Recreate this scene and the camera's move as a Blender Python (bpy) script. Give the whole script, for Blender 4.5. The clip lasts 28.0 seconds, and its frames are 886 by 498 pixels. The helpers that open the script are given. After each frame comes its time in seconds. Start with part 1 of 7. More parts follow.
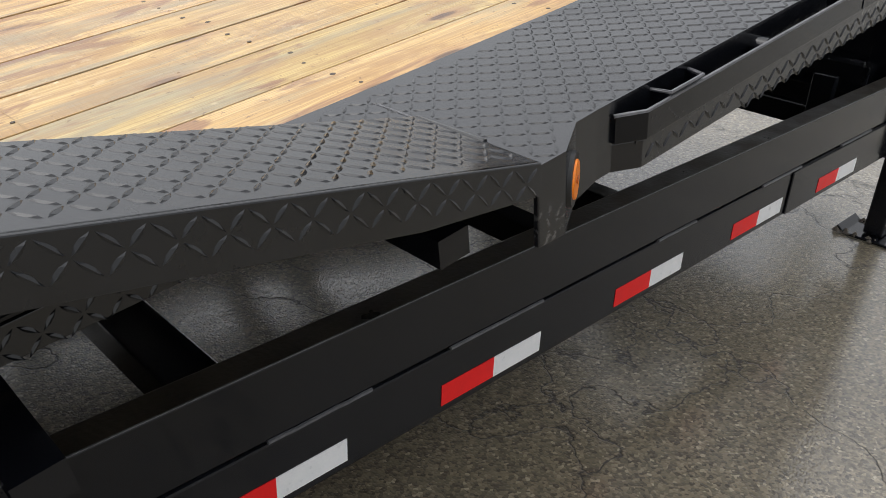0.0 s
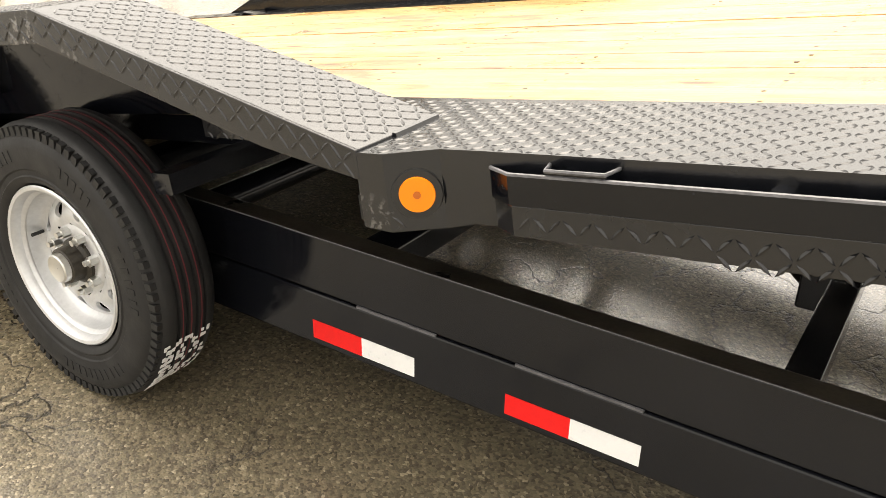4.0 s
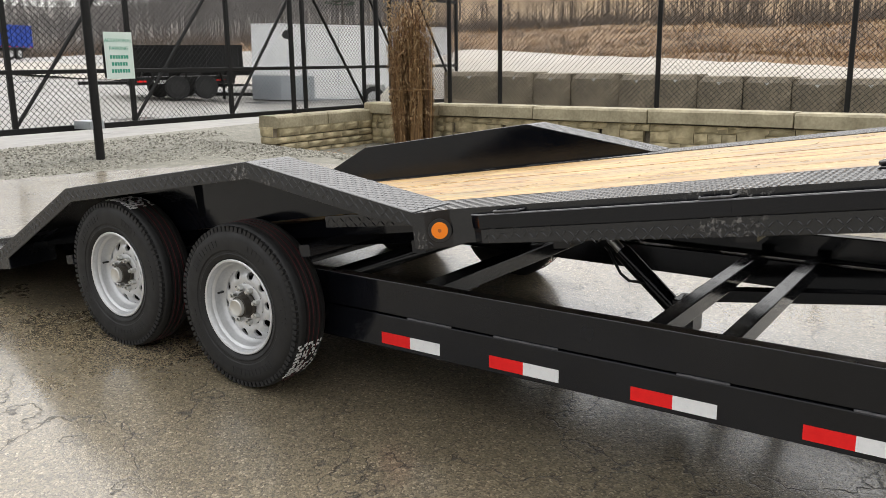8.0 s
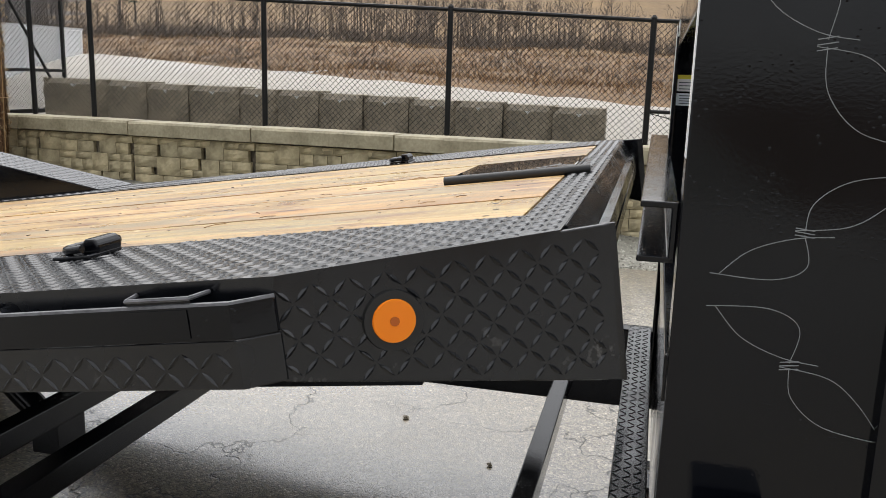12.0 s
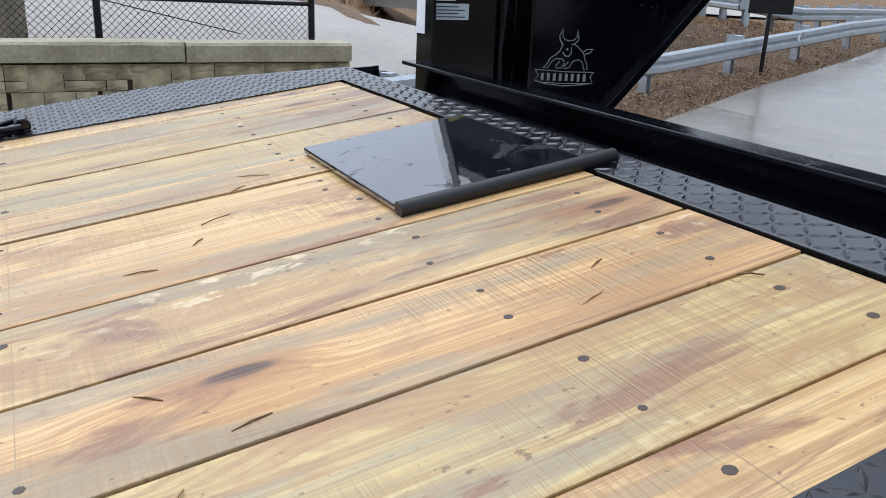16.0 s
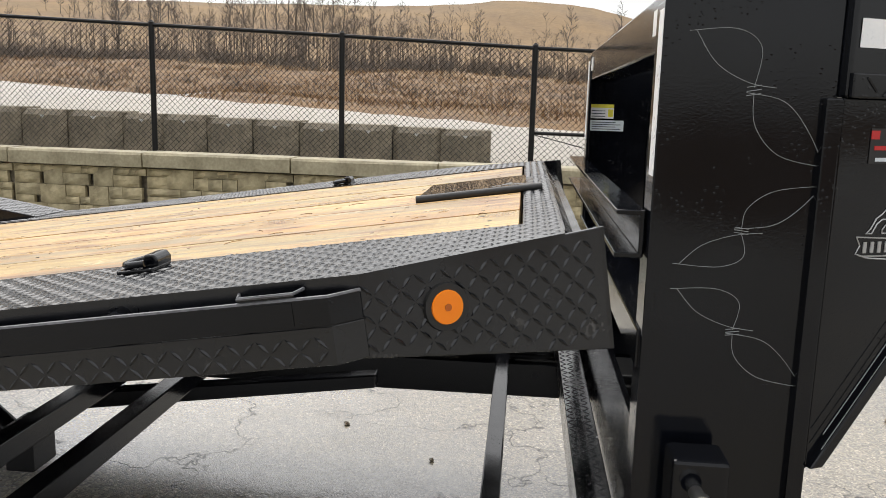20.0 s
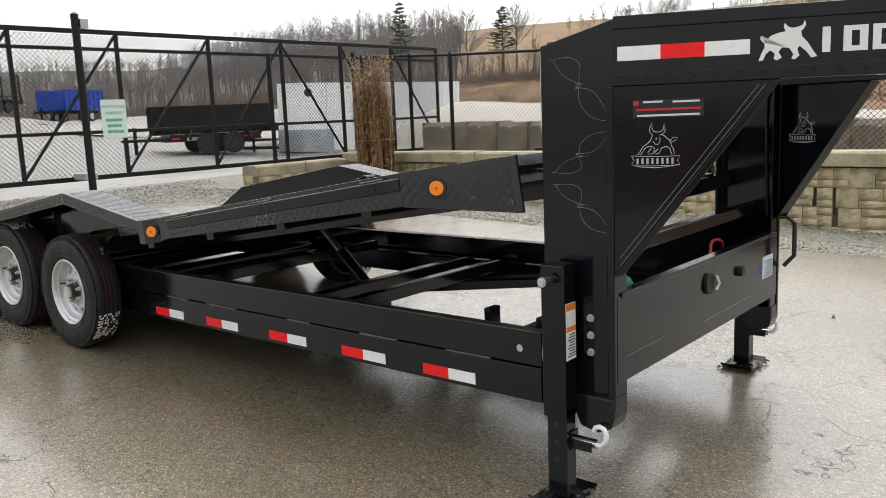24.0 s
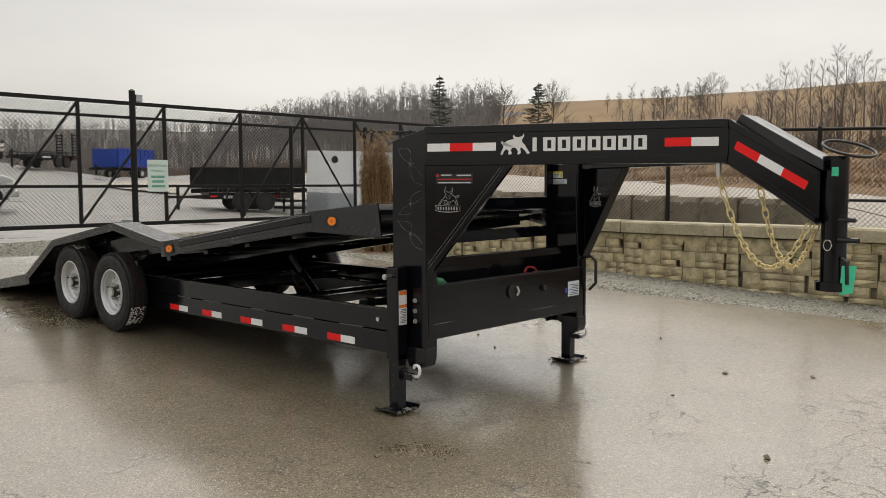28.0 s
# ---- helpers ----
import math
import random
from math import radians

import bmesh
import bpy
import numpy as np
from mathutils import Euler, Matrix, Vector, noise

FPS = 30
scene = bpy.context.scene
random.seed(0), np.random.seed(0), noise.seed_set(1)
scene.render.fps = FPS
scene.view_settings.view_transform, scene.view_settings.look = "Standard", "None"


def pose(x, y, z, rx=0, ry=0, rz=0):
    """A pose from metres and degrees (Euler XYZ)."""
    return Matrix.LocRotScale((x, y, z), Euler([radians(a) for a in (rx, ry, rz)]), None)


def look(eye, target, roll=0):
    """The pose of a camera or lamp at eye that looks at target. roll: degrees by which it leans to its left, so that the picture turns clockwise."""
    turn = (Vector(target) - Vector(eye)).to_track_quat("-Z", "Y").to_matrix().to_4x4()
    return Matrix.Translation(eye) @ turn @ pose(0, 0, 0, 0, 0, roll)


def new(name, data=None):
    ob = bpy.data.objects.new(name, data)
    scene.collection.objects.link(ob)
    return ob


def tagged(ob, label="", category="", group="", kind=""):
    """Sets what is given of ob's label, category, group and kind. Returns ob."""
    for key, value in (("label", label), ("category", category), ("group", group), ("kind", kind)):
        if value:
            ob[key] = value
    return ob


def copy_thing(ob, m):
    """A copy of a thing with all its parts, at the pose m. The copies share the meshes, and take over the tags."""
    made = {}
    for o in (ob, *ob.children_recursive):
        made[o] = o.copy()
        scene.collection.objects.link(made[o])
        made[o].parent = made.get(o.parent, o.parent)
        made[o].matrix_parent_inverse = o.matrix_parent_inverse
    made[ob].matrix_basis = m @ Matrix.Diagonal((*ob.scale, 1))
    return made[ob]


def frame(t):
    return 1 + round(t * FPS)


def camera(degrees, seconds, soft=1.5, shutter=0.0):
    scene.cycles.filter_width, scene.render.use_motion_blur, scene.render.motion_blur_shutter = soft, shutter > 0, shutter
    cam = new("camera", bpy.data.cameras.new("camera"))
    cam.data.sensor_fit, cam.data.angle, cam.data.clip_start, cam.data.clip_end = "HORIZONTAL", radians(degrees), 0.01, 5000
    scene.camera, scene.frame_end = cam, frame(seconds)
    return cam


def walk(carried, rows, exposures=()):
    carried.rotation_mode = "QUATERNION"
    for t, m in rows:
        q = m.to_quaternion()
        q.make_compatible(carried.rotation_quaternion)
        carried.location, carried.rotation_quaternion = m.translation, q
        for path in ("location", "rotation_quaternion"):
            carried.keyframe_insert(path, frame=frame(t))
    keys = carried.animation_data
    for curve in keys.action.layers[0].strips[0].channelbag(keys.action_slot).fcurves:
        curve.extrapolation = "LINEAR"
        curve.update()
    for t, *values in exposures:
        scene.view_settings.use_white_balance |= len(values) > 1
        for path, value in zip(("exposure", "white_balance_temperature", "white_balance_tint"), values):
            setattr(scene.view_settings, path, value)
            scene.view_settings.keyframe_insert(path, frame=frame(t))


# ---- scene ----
cam = camera(56.4, 28.0, 0.8)
METRES, EYE, TILT, LEAN, TURN = 8.0, 1.5, 0.0, 0.0, 44.4
PATH = [
    (0, (0.939, 0.051, 1.456), (-0.318, 1.305, 0.534), 2.4),
    (0.5, (1.106, 0.354, 1.515), (-0.388, 1.276, 0.557), -0.3),
    (1, (1.084, 0.612, 1.5), (-0.505, 1.261, 0.473), -0.7),
    (1.5, (0.989, 0.843, 1.487), (-0.621, 1.247, 0.372), 3.4),
    (2, (0.95, 1.112, 1.478), (-0.693, 1.018, 0.341), 3.5),
    (2.5, (0.869, 1.247, 1.46), (-0.734, 0.907, 0.313), 3.8),
    (3, (0.914, 1.46, 1.462), (-0.584, 0.739, 0.35), 4.6),
    (3.5, (1.065, 1.587, 1.481), (-0.435, 0.674, 0.523), 3.0),
    (4, (1.29, 1.678, 1.504), (-0.215, 0.695, 0.628), 0.8),
    (4.5, (1.457, 1.864, 1.517), (-0.001, 0.692, 0.808), 1.8),
    (6.5, (2.23, 2.537, 1.575), (0.908, 1.114, 1.096), 0.1),
    (7, (2.457, 2.555, 1.567), (1.033, 1.222, 1.125), -0.7),
    (7.5, (2.579, 2.593, 1.578), (1.096, 1.325, 1.138), -0.6),
    (8, (2.625, 2.625, 1.578), (1.028, 1.505, 1.14), -0.7),
    (8.5, (2.595, 2.74, 1.581), (0.859, 1.846, 1.149), -1.2),
    (9, (2.508, 3.002, 1.569), (0.705, 2.236, 1.169), -0.7),
    (9.5, (2.373, 3.168, 1.589), (0.497, 2.592, 1.206), -0.9),
    (10, (2.128, 3.269, 1.585), (0.199, 2.877, 1.23), 0.2),
    (10.5, (1.924, 3.437, 1.569), (0.004, 2.993, 1.228), 0.5),
    (11, (1.725, 3.56, 1.591), (-0.137, 2.917, 1.248), 0.7),
    (11.5, (1.468, 3.422, 1.589), (-0.411, 2.833, 1.238), 0.9),
    (12, (1.188, 3.299, 1.602), (-0.712, 2.823, 1.199), 1.8),
    (12.5, (0.842, 3.142, 1.608), (-1.074, 2.768, 1.177), 2.4),
    (13, (0.582, 2.933, 1.607), (-1.366, 2.818, 1.171), 1.7),
    (13.3, (0.469, 2.82, 1.623), (-1.474, 2.843, 1.151), 1.9),
    (13.5, (0.381, 2.774, 1.614), (-1.554, 2.849, 1.112), 2.1),
    (15.5, (0.115, 2.3, 1.642), (-1.533, 3.223, 0.982), 4.1),
    (16, (0.163, 2.346, 1.656), (-1.515, 3.231, 1.023), 2.4),
    (16.5, (0.232, 2.5, 1.65), (-1.563, 3.168, 1.072), 1.3),
    (17, (0.349, 2.585, 1.651), (-1.523, 3.05, 1.124), 0.7),
    (17.5, (0.557, 2.582, 1.654), (-1.341, 2.989, 1.173), 0.7),
    (18, (0.746, 2.699, 1.651), (-1.187, 2.967, 1.216), 1.1),
    (18.5, (0.929, 2.881, 1.648), (-1.032, 2.951, 1.264), 0.8),
    (19, (1.165, 2.892, 1.647), (-0.804, 2.886, 1.3), 0.7),
    (19.5, (1.387, 2.917, 1.647), (-0.583, 2.846, 1.311), 1.0),
    (20, (1.54, 3.1, 1.624), (-0.422, 2.914, 1.279), 1.6),
    (20.5, (1.729, 3.324, 1.618), (-0.206, 2.974, 1.255), 0.2),
    (21, (1.961, 3.449, 1.602), (0.078, 2.899, 1.211), 0.2),
    (21.5, (2.118, 3.686, 1.59), (0.307, 2.938, 1.189), 0.9),
    (22, (2.223, 3.995, 1.587), (0.462, 3.147, 1.165), 0.7),
    (22.5, (2.403, 4.256, 1.572), (0.693, 3.3, 1.167), -1.0),
    (24.5, (2.814, 5.494, 1.588), (1.368, 4.14, 1.309), -1.7),
    (25, (2.921, 5.806, 1.598), (1.528, 4.389, 1.368), -1.0),
    (25.5, (3.141, 6.096, 1.569), (1.775, 4.646, 1.386), -1.1),
    (26, (3.263, 6.396, 1.555), (1.921, 4.921, 1.39), -0.1),
    (26.5, (3.362, 6.698, 1.546), (1.981, 5.262, 1.375), 1.1),
    (27, (3.569, 6.932, 1.542), (2.104, 5.583, 1.361), -0.1),
    (27.5, (3.71, 7.16, 1.549), (2.219, 5.838, 1.379), -0.7),
    (28, (3.852, 7.404, 1.526), (2.384, 6.055, 1.373), -0.2),
]
LOOKS = [(0, -0.15, 6500, 10), (0.5, 0.0, 6000, 10), (1, 0.3, 5700, 10), (2, 0.82, 5500, 10), (2.6, 0.92, 5700, 10), (3.3, 1.05, 7300, 10), (4.2, 1.05, 7800, 10), (5.5, 0.55, 7200, 10), (8, 0.2, 6800, 10), (11, 0.15, 6600, 10), (12.2, -0.08, 6500, 10), (13.2, -0.25, 6300, 10), (15.5, -0.25, 5800, 10), (17.2, -0.15, 5300, 10), (18.2, -0.05, 5900, 10), (19, 0.2, 6900, 10), (20, 0.1, 6700, 10), (22, 0.3, 6800, 10), (24.4, 0.1, 6600, 10), (25, -0.02, 6500, 10), (25.5, -0.32, 6800, 10), (26.2, -0.41, 7150, 10), (27, -0.28, 7100, 10), (28, -0.34, 7150, 10)]
walk(cam, [(t, look(eye, target, roll)) for t, eye, target, roll in PATH], LOOKS)

# ---------------------------------------------------------------- sky and light
SUN_EL, SUN_AZ = 64.0, -118.0
world = bpy.data.worlds.new("sky")
scene.world = world
world.use_nodes = True
wn, wl = world.node_tree.nodes, world.node_tree.links
wn.clear()
sky = wn.new("ShaderNodeTexSky")
sky.sky_type = "NISHITA"
sky.sun_disc = False
sky.sun_elevation, sky.sun_rotation = radians(SUN_EL), radians(SUN_AZ)
sky.dust_density, sky.air_density = 1.0, 1.0
grey = wn.new("ShaderNodeHueSaturation")
grey.inputs["Saturation"].default_value = 0.12
wl.new(sky.outputs[0], grey.inputs["Color"])
cc = wn.new("ShaderNodeTexCoord")
cmap = wn.new("ShaderNodeMapping")
cmap.inputs["Scale"].default_value = (1.2, 1.2, 4.0)
wl.new(cc.outputs["Generated"], cmap.inputs[0])
cloud = wn.new("ShaderNodeTexNoise")
cloud.inputs["Scale"].default_value = 1.6
cloud.inputs["Detail"].default_value = 5
wl.new(cmap.outputs[0], cloud.inputs["Vector"])
cr = wn.new("ShaderNodeMapRange")
cr.inputs["From Min"].default_value, cr.inputs["From Max"].default_value = 0.3, 0.7
cr.inputs["To Min"].default_value, cr.inputs["To Max"].default_value = 0.9, 1.1
wl.new(cloud.outputs[0], cr.inputs["Value"])
cmul = wn.new("ShaderNodeMix")
cmul.data_type, cmul.blend_type = "RGBA", "MULTIPLY"
cmul.inputs[0].default_value = 1.0
wl.new(grey.outputs[0], cmul.inputs[6])
wl.new(cr.outputs[0], cmul.inputs[7])
sep = wn.new("ShaderNodeSeparateXYZ")
wl.new(cc.outputs["Generated"], sep.inputs[0])
zen = wn.new("ShaderNodeMapRange")
zen.inputs["From Min"].default_value, zen.inputs["From Max"].default_value = 0.2, 0.75
zen.inputs["To Min"].default_value, zen.inputs["To Max"].default_value = 1.2, 4.0
wl.new(sep.outputs[2], zen.inputs["Value"])
zmul = wn.new("ShaderNodeMix")
zmul.data_type, zmul.blend_type = "RGBA", "MULTIPLY"
zmul.inputs[0].default_value = 1.0
wl.new(cmul.outputs[2], zmul.inputs[6])
wl.new(zen.outputs[0], zmul.inputs[7])
bg = wn.new("ShaderNodeBackground")
bg.inputs["Strength"].default_value = 0.12
wl.new(zmul.outputs[2], bg.inputs["Color"])
wo = wn.new("ShaderNodeOutputWorld")
wl.new(bg.outputs[0], wo.inputs["Surface"])

sun = new("sun", bpy.data.lights.new("sun", "SUN"))
sun.data.energy, sun.data.angle, sun.data.color = 1.0, radians(70), (1.0, 0.97, 0.93)
az = radians(SUN_AZ)
sun.matrix_world = look((0, 0, 30), (-30 * math.sin(az) / math.tan(radians(SUN_EL)), -30 * math.cos(az) / math.tan(radians(SUN_EL)), 0))


# ---------------------------------------------------------------- materials
class Mat:
    """A node material: principled shader with small helpers."""

    def __init__(self, name, color=(0.5, 0.5, 0.5), rough=0.5, metal=0.0, spec=0.5, coat=0.0):
        self.m = bpy.data.materials.new(name)
        self.m.use_nodes = True
        self.n, self.l = self.m.node_tree.nodes, self.m.node_tree.links
        self.b = self.n["Principled BSDF"]
        self.b.inputs["Base Color"].default_value = (*color, 1)
        self.b.inputs["Roughness"].default_value = rough
        self.b.inputs["Metallic"].default_value = metal
        self.b.inputs["Specular IOR Level"].default_value = spec
        self.b.inputs["Coat Weight"].default_value = coat
        self.b.inputs["Coat Roughness"].default_value = 0.08
        self.tc = self.n.new("ShaderNodeTexCoord")

    def coords(self, scale=(1, 1, 1), rnd=False, rot=(0, 0, 0)):
        mp = self.n.new("ShaderNodeMapping")
        mp.inputs["Scale"].default_value = scale
        mp.inputs["Rotation"].default_value = rot
        self.l.new(self.tc.outputs["Object"], mp.inputs["Vector"])
        if rnd:
            oi = self.n.new("ShaderNodeObjectInfo")
            k = self.n.new("ShaderNodeMath")
            k.operation = "MULTIPLY"
            k.inputs[1].default_value = 97.0
            self.l.new(oi.outputs["Random"], k.inputs[0])
            cx = self.n.new("ShaderNodeCombineXYZ")
            for a in range(3):
                self.l.new(k.outputs[0], cx.inputs[a])
            self.l.new(cx.outputs[0], mp.inputs["Location"])
        return mp.outputs[0]

    def noise(self, vec, scale, detail=4, rough=0.55, dist=0.0):
        t = self.n.new("ShaderNodeTexNoise")
        t.inputs["Scale"].default_value, t.inputs["Detail"].default_value = scale, detail
        t.inputs["Roughness"].default_value, t.inputs["Distortion"].default_value = rough, dist
        self.l.new(vec, t.inputs["Vector"])
        return t.outputs[0]

    def voronoi(self, vec, scale, feature="F1"):
        t = self.n.new("ShaderNodeTexVoronoi")
        t.feature = feature
        t.inputs["Scale"].default_value = scale
        self.l.new(vec, t.inputs["Vector"])
        return t.outputs

    def ramp(self, fac, stops):
        r = self.n.new("ShaderNodeValToRGB")
        e = r.color_ramp.elements
        while len(e) < len(stops):
            e.new(0.5)
        for k, (p, c) in zip(e, stops):
            k.position = p
            k.color = (c, c, c, 1) if isinstance(c, (int, float)) else (*c, 1)
        self.l.new(fac, r.inputs[0])
        return r.outputs[0]

    def mix(self, fac, a, b, mode="MIX"):
        x = self.n.new("ShaderNodeMix")
        x.data_type, x.blend_type = "RGBA", mode
        for sock, v in ((x.inputs[0], fac), (x.inputs[6], a), (x.inputs[7], b)):
            if isinstance(v, (int, float)):
                sock.default_value = v
            elif isinstance(v, tuple):
                sock.default_value = (*v, 1)
            else:
                self.l.new(v, sock)
        return x.outputs[2]

    def calc(self, op, a, b=0.0):
        x = self.n.new("ShaderNodeMath")
        x.operation = op
        for s, v in zip(x.inputs, (a, b)):
            if isinstance(v, (int, float)):
                s.default_value = v
            else:
                self.l.new(v, s)
        return x.outputs[0]

    def rnd(self, island=False):
        if island:
            return self.n.new("ShaderNodeNewGeometry").outputs["Random Per Island"]
        return self.n.new("ShaderNodeObjectInfo").outputs["Random"]

    def color(self, out):
        self.l.new(out, self.b.inputs["Base Color"])
        return self

    def rough(self, out):
        self.l.new(out, self.b.inputs["Roughness"])
        return self

    def bump(self, h, strength=0.3, dist=0.01):
        p = self.n.new("ShaderNodeBump")
        p.inputs["Strength"].default_value, p.inputs["Distance"].default_value = strength, dist
        self.l.new(h, p.inputs["Height"])
        self.l.new(p.outputs[0], self.b.inputs["Normal"])
        return self


def mottled(name, a, b, scale, rough=(0.5, 0.8), bump=0.2, dist=0.005, fine=8.0, **kw):
    """Two tones mixed at two scales, with uneven gloss and fine relief."""
    m = Mat(name, a, **kw)
    v = m.coords()
    n1, n2 = m.noise(v, scale), m.noise(v, scale * fine, 3)
    f = m.calc("ADD", m.calc("MULTIPLY", n1, 0.65), m.calc("MULTIPLY", n2, 0.35))
    m.color(m.ramp(f, [(0.32, a), (0.68, b)]))
    m.rough(m.ramp(n1, [(0.3, rough[0]), (0.7, rough[1])]))
    m.bump(n2, bump, dist)
    return m.m


def black_paint(name, rough=0.2, drops=0.35, tint=(0.0030, 0.0036, 0.0056)):
    """Black powder coat, wet in places, with beads of water."""
    m = Mat(name, (0.008, 0.008, 0.009), rough, spec=0.36)
    v = m.coords()
    n1 = m.noise(v, 2.3, 5)
    m.color(m.ramp(n1, [(0.35, tuple(0.75 * c for c in tint)), (0.75, tuple(1.35 * c for c in tint))]))
    m.rough(m.ramp(m.noise(v, 5.0, 6), [(0.35, rough * 0.6), (0.72, rough * 1.7)]))
    beads = m.ramp(m.voronoi(v, 95)[0], [(0.0, 1.0), (0.28, 0.0)])
    where = m.ramp(m.noise(v, 7.0, 3), [(0.52, 0.0), (0.62, 1.0)])
    peel = m.noise(v, 180, 2)
    h = m.calc("ADD", m.calc("MULTIPLY", beads, where), m.calc("MULTIPLY", peel, 0.12))
    m.bump(h, drops, 0.0025)
    return m.m


M_GRIME = mottled("grimy wet rail top", (0.006, 0.006, 0.006), (0.045, 0.036, 0.024), 9, (0.25, 0.6), 0.3, 0.003, fine=11)
M_BLACK = black_paint("black powder coat", 0.10)
M_FRAME = black_paint("black frame steel", 0.13, 0.2, (0.0066, 0.0074, 0.0100))
m_ = Mat("black tread plate", (0.01, 0.01, 0.011), 0.25, spec=0.5, coat=0.25)
v_ = m_.coords()
n1_, n2_ = m_.noise(v_, 6, 5), m_.noise(v_, 48, 3)
tone_ = m_.ramp(m_.calc("ADD", m_.calc("MULTIPLY", n1_, 0.6), m_.calc("MULTIPLY", n2_, 0.4)), [(0.32, (0.003, 0.0035, 0.0046)), (0.68, (0.007, 0.0078, 0.0102))])
rub = m_.calc("MULTIPLY", m_.ramp(m_.noise(v_, 2.2, 3), [(0.60, 0.0), (0.70, 1.0)]), m_.ramp(m_.noise(v_, 70, 3), [(0.52, 0.0), (0.64, 1.0)]))
m_.color(m_.mix(rub, tone_, (0.24, 0.23, 0.22)))
m_.rough(m_.ramp(n1_, [(0.35, 0.13), (0.65, 0.30)]))
m_.l.new(m_.ramp(m_.noise(v_, 4.0, 4), [(0.4, 0.04), (0.6, 0.2)]), m_.b.inputs["Coat Roughness"])
m_.bump(n2_, 0.2, 0.0015)
M_TREAD = m_.m
M_WEAR = mottled("worn tread edge", (0.05, 0.05, 0.055), (0.16, 0.16, 0.17), 14, (0.3, 0.5), 0.3, 0.002)
m_ = Mat("wet black hatch", (0.006, 0.006, 0.008), 0.1, spec=0.6, coat=0.4)
v_ = m_.coords()
pool_ = m_.ramp(m_.noise(v_, 11, 5, 0.6, 0.8), [(0.35, 0.0), (0.40, 1.0)])
m_.color(m_.ramp(m_.noise(v_, 60, 3), [(0.35, (0.005, 0.0055, 0.007)), (0.65, (0.014, 0.015, 0.018))]))
m_.rough(m_.mix(pool_, (0.30, 0.30, 0.30), (0.02, 0.02, 0.02)))
m_.l.new(pool_, m_.b.inputs["Coat Weight"])
m_.b.inputs["Coat Roughness"].default_value = 0.02
m_.bump(m_.noise(v_, 7, 3), 0.12, 0.01)
M_HATCH = m_.m
M_RUBBER = mottled("tire rubber", (0.005, 0.005, 0.0055), (0.012, 0.012, 0.012), 14, (0.55, 0.8), 0.3, 0.002)
M_REDLINE = Mat("faded red tread line", (0.12, 0.014, 0.02), 0.7).m
M_RIM = mottled("silver painted rim", (0.52, 0.53, 0.54), (0.66, 0.67, 0.68), 10, (0.28, 0.42), 0.1, 0.001, metal=0.5)
M_CHROME = Mat("zinc bolt", (0.62, 0.62, 0.6), 0.28, 1.0).m
M_GOLD = mottled("yellow zinc chain", (0.72, 0.58, 0.27), (0.90, 0.78, 0.46), 60, (0.25, 0.4), 0.1, 0.001, metal=0.4)
M_RED = mottled("red reflective tape", (0.86, 0.012, 0.014), (0.95, 0.02, 0.02), 40, (0.3, 0.45), 0.05, 0.0004, spec=0.3)
M_WHITE = mottled("white reflective tape", (0.84, 0.85, 0.86), (0.92, 0.92, 0.92), 30, (0.25, 0.4), 0.1, 0.0005)
M_DECAL = Mat("white vinyl decal", (0.8, 0.8, 0.8), 0.35).m
M_CUT = Mat("bare cut steel", (0.42, 0.42, 0.42), 0.4, 0.4).m
M_CHALK = Mat("chalk line", (0.22, 0.23, 0.235), 0.9).m
M_YELLOW = Mat("yellow label", (0.75, 0.68, 0.06), 0.5).m
M_PAPER = Mat("paper label", (0.62, 0.68, 0.72), 0.5).m
M_INK = Mat("dark print", (0.05, 0.06, 0.08), 0.6).m
M_REDINK = Mat("red print", (0.5, 0.02, 0.02), 0.5).m
M_ORANGEINK = Mat("orange print", (0.75, 0.2, 0.03), 0.5).m
M_BLUEINK = Mat("blue print", (0.03, 0.06, 0.5), 0.5).m
M_GREENTAG = Mat("green plastic tag", (0.05, 0.62, 0.36), 0.5).m
M_CABLE = Mat("black cable", (0.012, 0.012, 0.012), 0.5).m
M_REDCABLE = Mat("red cable", (0.45, 0.015, 0.02), 0.45).m
M_STRAP = mottled("green webbing", (0.015, 0.12, 0.05), (0.03, 0.2, 0.09), 40, (0.6, 0.8))
m_ = Mat("amber lens", (0.88, 0.22, 0.003), 0.35, coat=0.1)
m_.b.inputs["Emission Color"].default_value = (1.0, 0.25, 0.01, 1)
m_.b.inputs["Emission Strength"].default_value = 0.04
M_AMBER = m_.m
M_AMBERD = Mat("amber lens centre", (0.45, 0.1, 0.01), 0.35).m

# deck boards: pine with long grain, knots, wet stains and saw marks
m_ = Mat("pine board", (0.6, 0.42, 0.2), 0.5)
v_ = m_.coords((1, 1, 1), True)
kc = m_.coords((5.5, 1.7, 0), True)
kv = m_.n.new("ShaderNodeTexVoronoi")
kv.voronoi_dimensions = "2D"
kv.inputs["Scale"].default_value = 1.0
m_.l.new(kc, kv.inputs["Vector"])
near_knot = m_.ramp(kv.outputs["Distance"], [(0.0, 1.0), (0.30, 0.0)])
pick = m_.ramp(m_.noise(kc, 0.9, 1), [(0.46, 0.0), (0.52, 1.0)])
near_knot = m_.calc("MULTIPLY", near_knot, pick)


